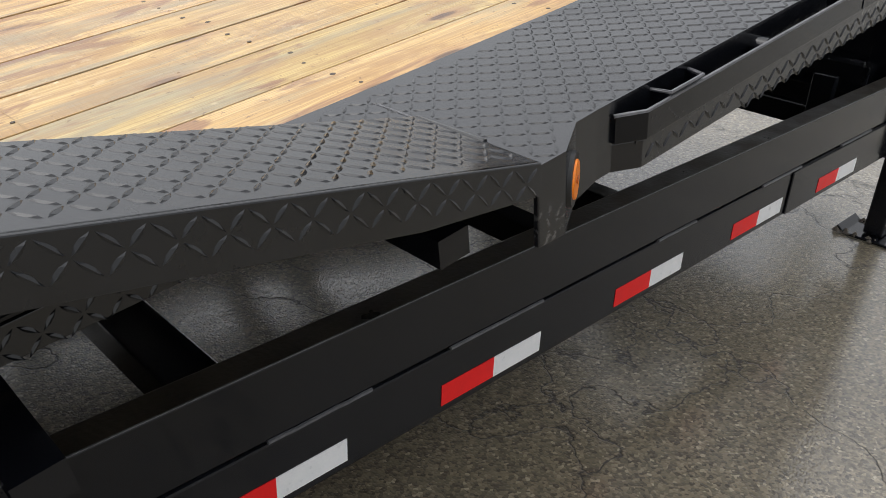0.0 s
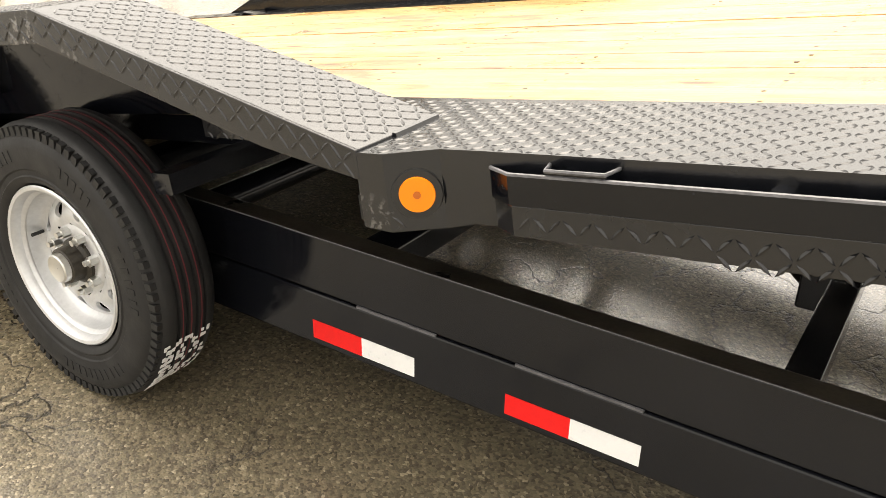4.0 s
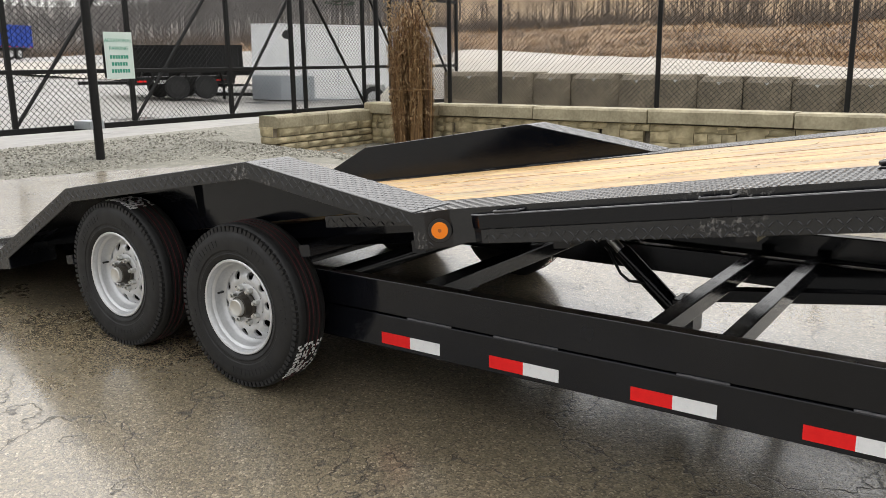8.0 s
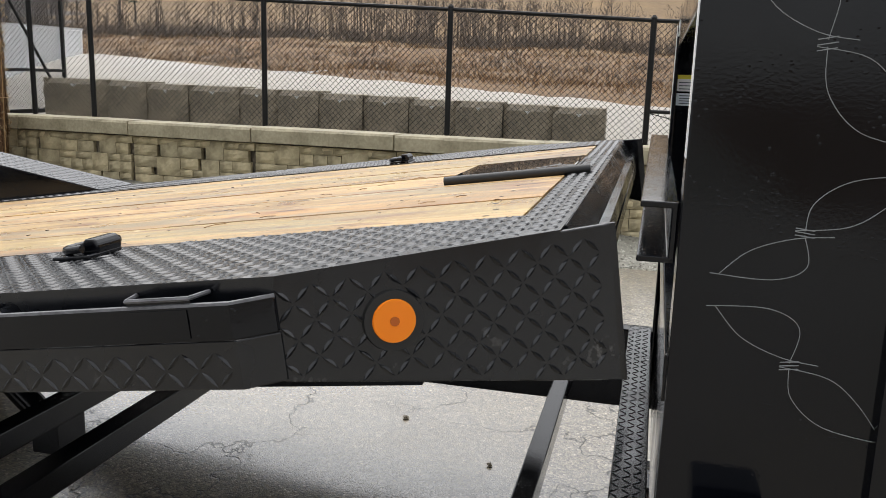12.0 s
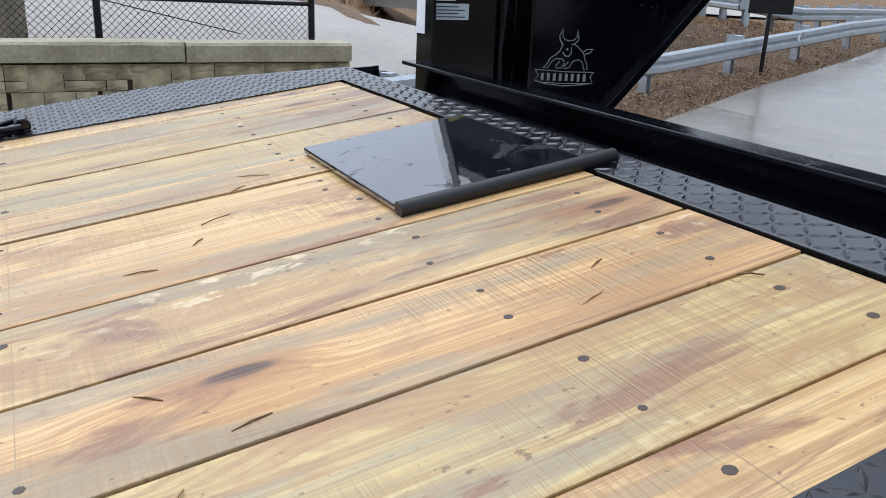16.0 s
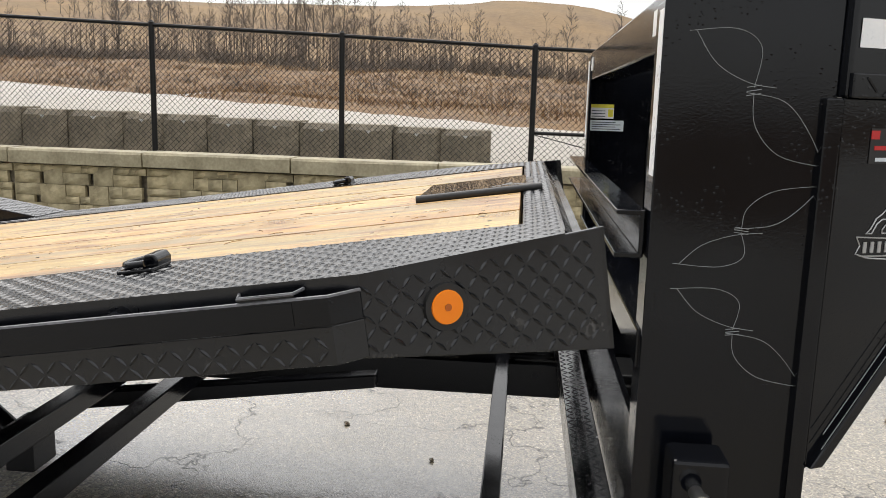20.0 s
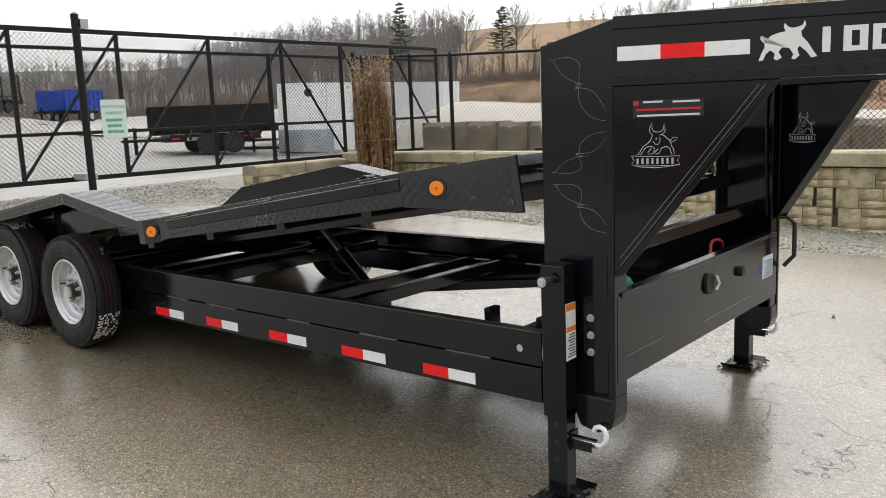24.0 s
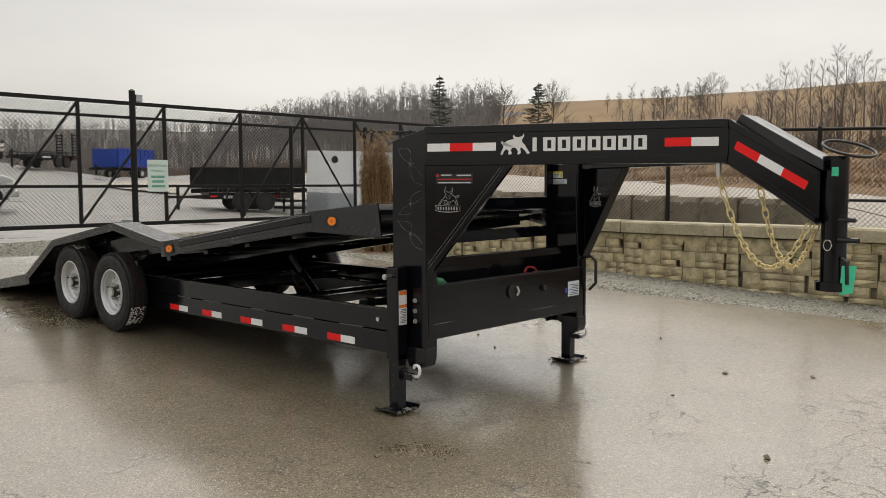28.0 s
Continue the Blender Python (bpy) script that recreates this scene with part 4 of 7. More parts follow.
for m, _ in both(0):
    mm = m @ DECK
    # side plate on top: a strip beside the fender, wider before it, tapering in at the front
    top = [(-0.090, -2.3), (0.057, -2.3), (0.057, 0.80), (0.12, 0.862), (0.303, 0.866), (0.303, 0.924), (0.2565, 1.004), (0.254, 1.06), (0.246, 2.872), (0.034, 3.215), (-0.141, 3.217), (-0.141, 2.9), (-0.128, 2.1), (-0.100, 1.4), (-0.091, 0.9)]
    pl = part("side_plate", MB().prism(top, "z", -0.008, 0.002).turned(mm), M_TREAD, deck, "black tread plate along the deck side")

    def on_plate(s, t):
        x, u = -0.14 + s, 0.05 + t
        inner = -0.078 if u < 1.2 else -0.078 - 0.05 * (u - 1.2) / 1.3 if u < 2.5 else -0.13
        outer = 0.045 if u < 0.88 else 0.29 - max(0, u - 0.92) * 0.55 if u < 1.01 else 0.24 if u < 2.85 else 0.24 - (u - 2.85) * 0.61
        return inner < x < outer and u < 3.2
    part("tread_relief", lugs(MB(), (-0.14, 0.05, 0.002), (1, 0, 0), (0, 1, 0), 0.45, 3.22, inside=on_plate).turned(mm), M_TREAD, pl, kind="stuff")
    part("plate_seam", MB().cyl((0.062, 0.868, 0.003), (0.20, 0.872, 0.003), 0.006, 6).turned(mm), M_TREAD, pl)
    part("plate_seam", MB().cyl((-0.03, 0.868, 0.002), (0.06, 0.868, 0.002), 0.0018, 6).turned(mm), M_WEAR, pl)

    # skirt: one plate bent from the fender's foot past the light to the front corner
    sk = part("skirt", strip([(0.303, 0.866), (0.303, 0.924), (0.2565, 1.004), (0.254, 1.06), (0.246, 2.87)], 0.010, [(-0.128, -0.006), (-0.132, -0.006), (-0.132, -0.006), (-0.120, -0.006), (-0.137, -0.006)]).turned(mm), M_TREAD, deck, "black tread plate skirt", bevel=0.002)
    mb = MB()
    for (xa, ua), (xb, ub), w0, h in (((0.303, 0.925), (0.2565, 1.003), -0.126, 0.118), ((0.253, 1.065), (0.246, 2.86), -0.022, 0.02)):
        d_ = Vector((xb - xa, ub - ua, 0))
        hole = Vector((0.278, 0.967, -0.068))
        lugs(mb, (xa, ua, w0), d_, (0, 0, 1), d_.length, h, h=0.0012, inside=lambda s, t: (Vector((xa, ua, w0)) + d_.normalized() * s + Vector((0, 0, t)) - hole).length > 0.058)
    part("tread_relief", mb.turned(mm), M_TREAD, sk, kind="stuff")
    PLAN = [(0.256, 1.096), (0.284, 1.142), (0.284, 2.826), (0.251, 2.872)]
    low = part("lower_skirt", strip([(x - 0.003, u) for x, u in PLAN], 0.008, [(-0.121, -0.071), (-0.121, -0.071), (-0.137, -0.071), (-0.137, -0.071)]).turned(mm), M_TREAD, sk, bevel=0.002)
    part("skirt_return", MB().box(0.245, 0.276, 1.13, 2.83, -0.076, -0.071).turned(mm), M_BLACK, sk)
    part("tread_relief", lugs(MB(), (0.2812, 1.15, -0.134), (0, 1, 0), (0, 0, 1), 1.67, 0.06, h=0.0021, inside=lambda s, t: t > 0.014 - 0.006 * s).turned(mm), M_TREAD, sk, kind="stuff")
    a, b = Vector((0.247, 2.868, 0)), Vector((-0.008, 3.283, 0))
    d = (b - a).normalized()
    nrm = Vector((d.y, -d.x, 0))
    lo = Vector((0, 0, -0.237))
    la = Vector((0, 0, -0.140))
    vs = [a + la, b + lo, b, a]
    mb = MB().add(vs + [p - nrm * 0.01 for p in vs], [(0, 1, 2, 3), (7, 6, 5, 4), (0, 4, 5, 1), (1, 5, 6, 2), (2, 6, 7, 3), (3, 7, 4, 0)])
    fp = part("corner_skirt", mb.turned(mm), M_TREAD, deck, "black tread plate corner skirt", bevel=0.002)
    part("tread_relief", lugs(MB(), a + Vector((0, 0, -0.235)), d, (0, 0, 1), (b - a).length, 0.232, inside=lambda s, t: t > 0.105 - s * 0.2, h=0.0028).turned(mm), M_TREAD, fp, kind="stuff")
    mb = MB().box(-0.018, -0.006, 3.27, 3.288, -0.235, 0.0)
    part("skirt_end", mb.turned(mm), M_TREAD, fp)
    # rub rail with stake pockets and pipe spools
    rb = part("rub_rail", strip([(x + 0.004, u) for x, u in PLAN], 0.009, [(-0.069, -0.022)] * 4).turned(mm), M_BLACK, deck, "black rub rail", bevel=0.0015)
    mb = MB().tube([(x + 0.0005, u, -0.0222) for x, u in PLAN], 0.0036, 6)
    part("bright_worn_edge", mb.turned(mm), M_WEAR, rb)
    for u in (1.25, 1.948, 2.724):
        pk = MB().prism([(0.245, u - 0.056), (0.2835, u - 0.047), (0.2835, u + 0.047), (0.245, u + 0.056), (0.245, u + 0.050), (0.281, u + 0.041), (0.281, u - 0.041), (0.245, u - 0.050)], "z", -0.068, -0.013)
        part("stake_pocket", pk.turned(mm), M_BLACK, rb)
        part("worn_rim", MB().tube([(0.249, u - 0.055, -0.012), (0.286, u - 0.046, -0.012), (0.286, u + 0.046, -0.012), (0.249, u + 0.055, -0.012)], 0.0032, 6).turned(mm), M_WEAR, rb)
        if u > 1.5:
            part("pocket_face", MB().box(0.287, 0.2896, u - 0.043, u + 0.043, -0.064, -0.026).turned(mm), M_BLACK, rb)
    for u in (1.52, 2.455):
        part("pipe_spool", MB().cyl((0.24, u, -0.036), (0.282, u, -0.036), 0.019, 14).cyl((0.244, u, -0.036), (0.25, u, -0.036), 0.026, 14).turned(mm), M_BLACK, rb, smooth=40)
    # marker lights
    for c, dirn in (((0.278, 0.967, -0.068), Vector((0.864, 0.503, 0))), (None, nrm)):
        if c is None:
            c = a + d * 0.152 + Vector((0, 0, -0.083)) + nrm * 0.001
        c = Vector(c)
        g = part("marker_light", MB().cyl(c - dirn * 0.006, c + dirn * 0.006, 0.044, 28, 0.041).turned(mm), M_CABLE, deck, "round amber marker light in a black grommet", smooth=35)
        part("lens", MB().cyl(c + dirn * 0.004, c + dirn * 0.009, 0.031, 28, 0.029).turned(mm), M_AMBER, g, "amber lens", smooth=35)
        part("lens_centre", MB().cyl(c + dirn * 0.008, c + dirn * 0.0105, 0.0065, 12).turned(mm), M_AMBERD, g)
    # tie-down ring on its pad
    td = part("tie_down", MB().box(-0.10, -0.005, 2.325, 2.40, 0.002, 0.010).turned(mm), M_BLACK, deck, "black folding tie-down ring", bevel=0.003)
    part("clip", MB().prism([(2.368, 0.008), (2.402, 0.008), (2.404, 0.022), (2.396, 0.034), (2.378, 0.035), (2.368, 0.024)], "x", -0.098, -0.03).turned(mm), M_BLACK, td, bevel=0.004)
    ring_pts = [(-0.064 + 0.052 * math.cos(k * math.pi / 12), 2.385 - 0.062 * math.sin(k * math.pi / 12), 0.020 - 0.004 * math.sin(k * math.pi / 12)) for k in range(13)]
    part("ring", MB().tube(ring_pts, 0.0075, 8).turned(mm), M_BLACK, td, smooth=50)

    # fender: flat top with two slopes, lip outside and wall inside
    X0, X1 = 0.060, 0.303
    line = [(-2.14, -0.050), (-1.33, 0.250), (0.045, 0.262), (0.872, 0.006)]
    th = 0.010
    fb = MB()
    for (u0, w0), (u1, w1) in zip(line, line[1:]):
        fb.prism([(u0, w0), (u1, w1), (u1, w1 - th), (u0, w0 - th)], "x", X0, X1)
    fe = part("fender", fb.turned(mm), M_TREAD, deck, "black tread plate drive-over fender", bevel=0.002)
    lb = MB()
    for (u0, w0), (u1, w1) in zip(line, line[1:]):
        w = Vector((0, u1 - u0, w1 - w0))
        lugs(lb, (X0, u0, w0), (1, 0, 0), w, X1 - X0, w.length, inside=lambda s, t, L=w.length: 0.02 < t < L - 0.02)
    part("tread_relief", lb.turned(mm), M_TREAD, fe, kind="stuff")
    lip = [(u, w) for u, w in line] + [(0.872, -0.045), (0.66, 0.000), (0.04, 0.192), (-1.30, 0.180), (-2.07, -0.105), (-2.14, -0.12)]
    part("fender_lip", MB().prism(lip, "x", X1 - 0.008, X1 + 0.001).turned(mm), M_TREAD, fe, bevel=0.002)
    mb = MB()
    for (u0, w0), (u1, w1), h in ((line[0], line[1], 0.06), (line[1], line[2], 0.06), (line[2], line[3], 0.05)):
        w = Vector((0, u1 - u0, w1 - w0))
        lugs(mb, (X1 + 0.001, u0, w0 - h - 0.004), w, (0, 0, 1), w.length, h, h=0.0021)
    part("lip_relief", mb.turned(mm), M_TREAD, fe, kind="stuff")
    wall = [(u, w - 0.004) for u, w in line] + [(0.872, -0.008), (0.30, -0.008), (-2.14, -0.07)]
    part("fender_wall", MB().prism(wall, "x", X0 - 0.006, X0 + 0.002).turned(mm), M_BLACK, fe)
    # tread strip under the front slope, tapered rib and hanging tab inside the fender
    ts = part("lower_strip", MB().prism([(0.22, -0.012), (0.86, -0.012), (0.86, -0.118), (0.80, -0.118), (0.70, -0.072), (0.22, -0.060)], "x", X0 + 0.004, X0 + 0.012).turned(mm), M_TREAD, fe, bevel=0.001)
    part("tread_relief", lugs(MB(), (X0 + 0.012, 0.23, -0.068), (0, 1, 0), (0, 0, 1), 0.62, 0.055, h=0.0021).turned(mm), M_TREAD, ts, kind="stuff")
    part("fender_rib", MB().prism([(X0 + 0.002, 0.250), (X1 - 0.01, 0.250), (X1 - 0.01, 0.225), (X0 + 0.03, 0.190), (X0 + 0.02, 0.03), (X0 + 0.002, 0.03)], "y", -0.60, -0.592).turned(mm), M_BLACK, fe)
    part("hanging_tab", MB().prism([(0.40, 0.12), (0.45, 0.105), (0.45, 0.03), (0.437, 0.012), (0.413, 0.012), (0.40, 0.03)], "x", X0 + 0.05, X0 + 0.06).turned(mm), M_FRAME, fe)
    # tail: knife edge of the approach plate
    tail = [(-2.05, -0.04), (-3.36, -0.045), (-3.56, -0.115), (-3.0, -0.15), (-2.05, -0.16)]
    tl = part("tail_side", MB().prism(tail, "x", 0.02, X1).turned(mm), M_TREAD, deck, bevel=0.004)
part("tail_plate", MB().prism([(-2.33, 0.0), (-3.36, -0.035), (-3.56, -0.112), (-3.0, -0.12), (-2.33, -0.06)], "x", -2.02, 0.02).turned(DECK), M_TREAD, deck, "black tread plate knife-edge tail", bevel=0.004)
for x in (-0.35, -1.65):
    part("deck_beam", MB().box(x - 0.04, x + 0.04, -2.0, 3.2, -0.2, -0.115).turned(DECK), M_FRAME, deck)
for u in (-1.6, -1.0, -0.4, 0.2, 0.8, 1.4, 2.0, 2.6):
    part("deck_cross_bar", MB().box(-2.2, 0.2, u - 0.03, u + 0.03, -0.16, -0.112).turned(DECK), M_FRAME, deck)

# ---------------------------------------------------------------- uprights and neck
BX, BY = -0.04, 3.675
EX, EY = -0.825, 5.36
bd = Vector((EX - BX, EY - BY, 0)).normalized()
bn = Vector((bd.y, -bd.x, 0))


SL = (Vector((EX, EY)) - Vector((BX, BY))).length


def on_beam(s, z, out=0.0):
    """A place on the outer face of the neck beam: metres along it, height, metres proud of it."""
    if s <= SL + 0.001:
        return Vector((BX, BY, z)) + bd * s + bn * out
    t = (s - SL) / 0.5
    return Vector((EX + (-0.93 - EX) * t, EY + (5.842 - EY) * t, z)) + Vector((0.977, 0.213, 0)) * out


neck = [(0, 1.655), (0, 1.903), (SL, 1.907), (SL, 1.638), (SL - 0.03, 1.652)]
bent_neck = [(SL + 0.002, 1.638), (SL + 0.002, 1.907), (SL + 0.50, 1.604), (SL + 0.50, 1.302)]


def slab(mb, pts, o0, o1):
    """A plate in the beam's plane, from o0 to o1 metres proud."""
    n = len(pts)
    vs = [on_beam(s, z, o0) for s, z in pts] + [on_beam(s, z, o1) for s, z in pts]
    return mb.add(vs, [tuple(range(n))[::-1], tuple(range(n, 2 * n))] + [(i, (i + 1) % n, n + (i + 1) % n, n + i) for i in range(n)])


def channel(m):
    """A channel standing up, open towards the trailer's middle, its top sloping."""
    pts = [(-0.06, 3.345), (-0.155, 3.345), (-0.155, 3.357), (-0.074, 3.357), (-0.074, 3.653), (-0.155, 3.653), (-0.155, 3.665), (-0.06, 3.665)]
    n = len(pts)
    vs = [(x, y, 0.378) for x, y in pts] + [(x, y, 1.825 + (y - 3.345) * 0.234) for x, y in pts]
    return MB().add(vs, [tuple(range(n))[::-1], tuple(range(n, 2 * n))] + [(i, (i + 1) % n, n + (i + 1) % n, n + i) for i in range(n)]).turned(m)


for m, _ in both(0):
    up = part("upright", channel(m), M_BLACK, trailer, "black gooseneck upright channel", bevel=0.003)
    part("edge_weld", MB().box(-0.062, -0.04, 3.64, 3.672, 0.40, 1.655).turned(m), M_BLACK, up, bevel=0.004)
    part("reflector_tape", MB().box(-0.112, -0.062, 3.3435, 3.345, 1.5, 1.81).turned(m), M_WHITE, up, "white reflective tape")
    part("bumper_pad", MB().prism([(3.5, 0.36), (3.52, 0.315), (3.6, 0.30), (3.655, 0.325), (3.67, 0.37), (3.67, 0.45), (3.5, 0.45)], "x", -0.15, -0.03).turned(m), M_FRAME, up, bevel=0.008)
    beam = part("neck_beam", slab(slab(MB(), neck, -0.09, 0.0), bent_neck, -0.06, 0.0).turned(m), M_BLACK, trailer, "black neck beam", bevel=0.006)
    for z0, z1, e0, e1 in ((1.655, 1.70, 1.302, 1.352), (1.858, 1.905, 1.556, 1.606)):
        mb = MB()
        slab(mb, [(0, z0), (0, z1), (SL - 0.02, z1 + 0.002), (SL - 0.02, z0)], 0.0, 0.012)
        slab(mb, [(SL + 0.002, z0), (SL + 0.002, z1), (SL + 0.49, e1), (SL + 0.49, e0)], 0.0, 0.012)
        fl = part("beam_flange", mb.turned(m), M_BLACK, beam, bevel=0.003)
    # hatching beads along the lower flange
    mb = MB()
    for k in range(46):
        s = 0.03 + k * 0.04
        if s < SL - 0.06:
            p = [on_beam(s + 0.012 * q, 1.66 + 0.012 * q if k % 2 else 1.692 - 0.012 * q, 0.0125) for q in range(3)]
            mb.tube(p, 0.0022, 4)
    part("weld_hatching", mb.turned(m), M_FRAME, beam, kind="stuff")
    # gusset with a cut-out emblem
    gp = [(0.0, 0.94), (0.0, 1.655), (0.575, 1.655), (0.52, 1.60), (0.03, 0.96)]
    gus = part("gusset", slab(MB(), gp, -0.02, -0.005).turned(m), M_BLACK, trailer, "black triangular gusset plate", bevel=0.002)
    mb = MB()
    slab(mb, [(0.545, 1.652), (0.575, 1.652), (0.03, 0.945), (0.0, 0.945)], -0.06, 0.01)
    part("gusset_flange", mb.turned(m), M_BLACK, gus, bevel=0.003)
    for dd in (0.0, 0.022):
        part("chalk_line", MB().tube([on_beam(0.02, 0.985 + dd * 1.4, 0.011), on_beam(0.525 - dd, 1.64, 0.011)], 0.001, 4).turned(m), M_CHALK, gus)
    # emblem: plain beast-like outline on a ribbon, cut through the plate
    strokes = (
        [(148, 150), (132, 135), (127, 110), (147, 68), (145, 108), (158, 127), (180, 133), (214, 128), (226, 112), (229, 76), (238, 112), (234, 134), (216, 148), (200, 152)],
        [(150, 150), (136, 185), (110, 208), (85, 222), (62, 258), (42, 274), (70, 274), (92, 240), (115, 226), (150, 226), (166, 240)],
        [(140, 238), (118, 262), (120, 274), (150, 274), (166, 246)],
        [(190, 240), (164, 266), (168, 276), (196, 270), (214, 236), (245, 228), (270, 240), (282, 278), (302, 278), (296, 245), (282, 225), (276, 198), (262, 182), (232, 158), (214, 150)],
        [(258, 180), (276, 186), (290, 172), (324, 172), (310, 190), (284, 198)],
        [(152, 190), (166, 210), (190, 212), (202, 194), (200, 166)],
        [(0, 284), (170, 292), (342, 290), (322, 316), (340, 346), (250, 360), (170, 366), (60, 358), (2, 342), (20, 314), (0, 284)],
        [(22, 350), (170, 353), (320, 350)],
    )

    def small(a_, b_):
        return 0.063 + a_ * 0.00051, 1.398 + (285 - b_) * 0.00056
    ring_ = MB()
    for st_ in strokes:
        for o_ in (-0.004, -0.021):
            ring_.tube([on_beam(*small(a_, b_), o_) for a_, b_ in st_], 0.0016, 4)
    for o_ in (-0.004, -0.021):
        ring_.tube([on_beam(*small(173, 172), o_), on_beam(*small(179, 180), o_)], 0.003, 6)
    for k in range(8):
        a_ = 36 + k * 35
        slab(ring_, [small(a_, 340), small(a_, 302), small(a_ + 16, 302), small(a_ + 16, 340)], -0.0225, -0.003)
    part("cut_emblem", ring_.turned(m), M_CUT, gus, "bright cut emblem outline on a banner", kind="stuff")
    # reflective tape along the beam
    def tape(pts, mat):
        part("reflector_tape", slab(MB(), pts, 0.001, 0.0026).turned(m), mat, beam, "red reflective tape" if mat is M_RED else "white reflective tape")
    for i, mt in enumerate((M_WHITE, M_RED, M_WHITE)):
        tape([(0.015 + i * 0.152, 1.745), (0.015 + i * 0.152, 1.796), (0.015 + i * 0.152 + 0.152, 1.796), (0.015 + i * 0.152 + 0.152, 1.745)], mt)
    for i, mt in enumerate((M_RED, M_WHITE)):
        s0 = 1.50 + i * 0.152
        tape([(s0, 1.752), (s0, 1.804), (s0 + 0.152, 1.804), (s0 + 0.152, 1.752)], mt)
    sl = (-0.303 / 0.5)
    for i, mt in enumerate((M_RED, M_WHITE, M_RED)):
        s0 = SL + 0.03 + i * 0.13
        zt = 1.795 + sl * (s0 - SL)
        tape([(s0, zt - 0.045), (s0 + 0.02, zt + 0.0), (s0 + 0.15, zt + sl * 0.13), (s0 + 0.13, zt - 0.045 + sl * 0.13)], mt)
    # maker's lettering as plain blocks, with a plain silhouette before it
    w = 0.077
    for k in range(8):
        s0 = 0.705 + k * 0.0915 - (0.025 if k else 0)
        ww = 0.03 if k == 0 else w
        mb = slab(MB(), [(s0, 1.737), (s0, 1.822), (s0 + min(ww, 0.026), 1.822), (s0 + min(ww, 0.026), 1.737)], 0.001, 0.0026)
        if k:
            slab(mb, [(s0 + 0.051, 1.737), (s0 + 0.051, 1.822), (s0 + ww, 1.822), (s0 + ww, 1.737)], 0.001, 0.0026)
            slab(mb, [(s0 + 0.0262, 1.737), (s0 + 0.0262, 1.754), (s0 + 0.0508, 1.754), (s0 + 0.0508, 1.737)], 0.001, 0.0026)
            slab(mb, [(s0 + 0.0262, 1.805), (s0 + 0.0262, 1.822), (s0 + 0.0508, 1.822), (s0 + 0.0508, 1.805)], 0.001, 0.0026)
        part("lettering_block", mb.turned(m), M_DECAL, beam, "white lettering drawn as a plain shape")
    bull = [(0.04, 0.70), (0.02, 0.62), (0.07, 0.52), (0.12, 0.55), (0.20, 0.68), (0.36, 0.76), (0.46, 0.78), (0.42, 0.90), (0.44, 1.0), (0.50, 0.90), (0.58, 0.86), (0.66, 0.88), (0.74, 0.92), (0.78, 1.05), (0.80, 0.92), (0.76, 0.82), (0.72, 0.76), (0.74, 0.62), (0.84, 0.45), (0.92, 0.25), (1.0, 0.08), (0.90, 0.05), (0.82, 0.22), (0.70, 0.38), (0.66, 0.30), (0.70, 0.12), (0.62, 0.02), (0.56, 0.06), (0.60, 0.16), (0.52, 0.34), (0.40, 0.36), (0.34, 0.24), (0.40, 0.10), (0.32, 0.02), (0.26, 0.06), (0.28, 0.2), (0.20, 0.3), (0.12, 0.2), (0.08, 0.04), (0.0, 0.02), (0.04, 0.2), (0.10, 0.38), (0.10, 0.5)]
    bull = [(0.50 + 0.19 * a_, 1.715 + 0.128 * b_) for a_, b_ in bull]
    part("silhouette_decal", slab(MB(), bull, 0.001, 0.0026).turned(m), M_DECAL, beam, "plain white silhouette decal")
    # dealer decal: bars only
    dk = part("dealer_decal", slab(MB(), [(0.07, 1.537), (0.07, 1.602), (0.318, 1.602), (0.318, 1.537)], -0.005, -0.0035).turned(m), M_CABLE, gus, "dark dealer decal with pale and red bars")
    mb = MB()
    slab(mb, [(0.21, 1.588), (0.21, 1.595), (0.305, 1.595), (0.305, 1.588)], -0.0035, -0.0025)
    slab(mb, [(0.085, 1.541), (0.085, 1.548), (0.305, 1.548), (0.305, 1.541)], -0.0035, -0.0025)
    slab(mb, [(0.105, 1.590), (0.105, 1.597), (0.175, 1.597), (0.175, 1.590)], -0.0035, -0.0025)
    part("pale_print", mb.turned(m), M_PAPER, dk, kind="stuff")
    mb = MB()
    slab(mb, [(0.08, 1.562), (0.08, 1.570), (0.308, 1.570), (0.308, 1.562)], -0.0035, -0.0025)
    slab(mb, [(0.07, 1.582), (0.07, 1.598), (0.09, 1.598), (0.09, 1.582)], -0.0035, -0.0025)
    part("red_print", mb.turned(m), M_REDINK, dk, kind="stuff")
    # chalk scrolls on the upright
    def scroll(pts, close=()):
        path = []
        n = len(pts)
        for i in range(n - 1):
            p0, p1, p2, p3 = pts[max(i - 1, 0)], pts[i], pts[i + 1], pts[min(i + 2, n - 1)]
            for k in range(6):
                t = k / 6
                path.append(tuple(0.5 * (2 * b + (c - a) * t + (2 * a - 5 * b + 4 * c - d_) * t * t + (3 * b - a - 3 * c + d_) * t ** 3) for a, b, c, d_ in zip(p0, p1, p2, p3)))
        path.append(pts[-1])
        return [(-0.0585, y, z) for y, z in path]
    L, Rr = 3.392, 3.655
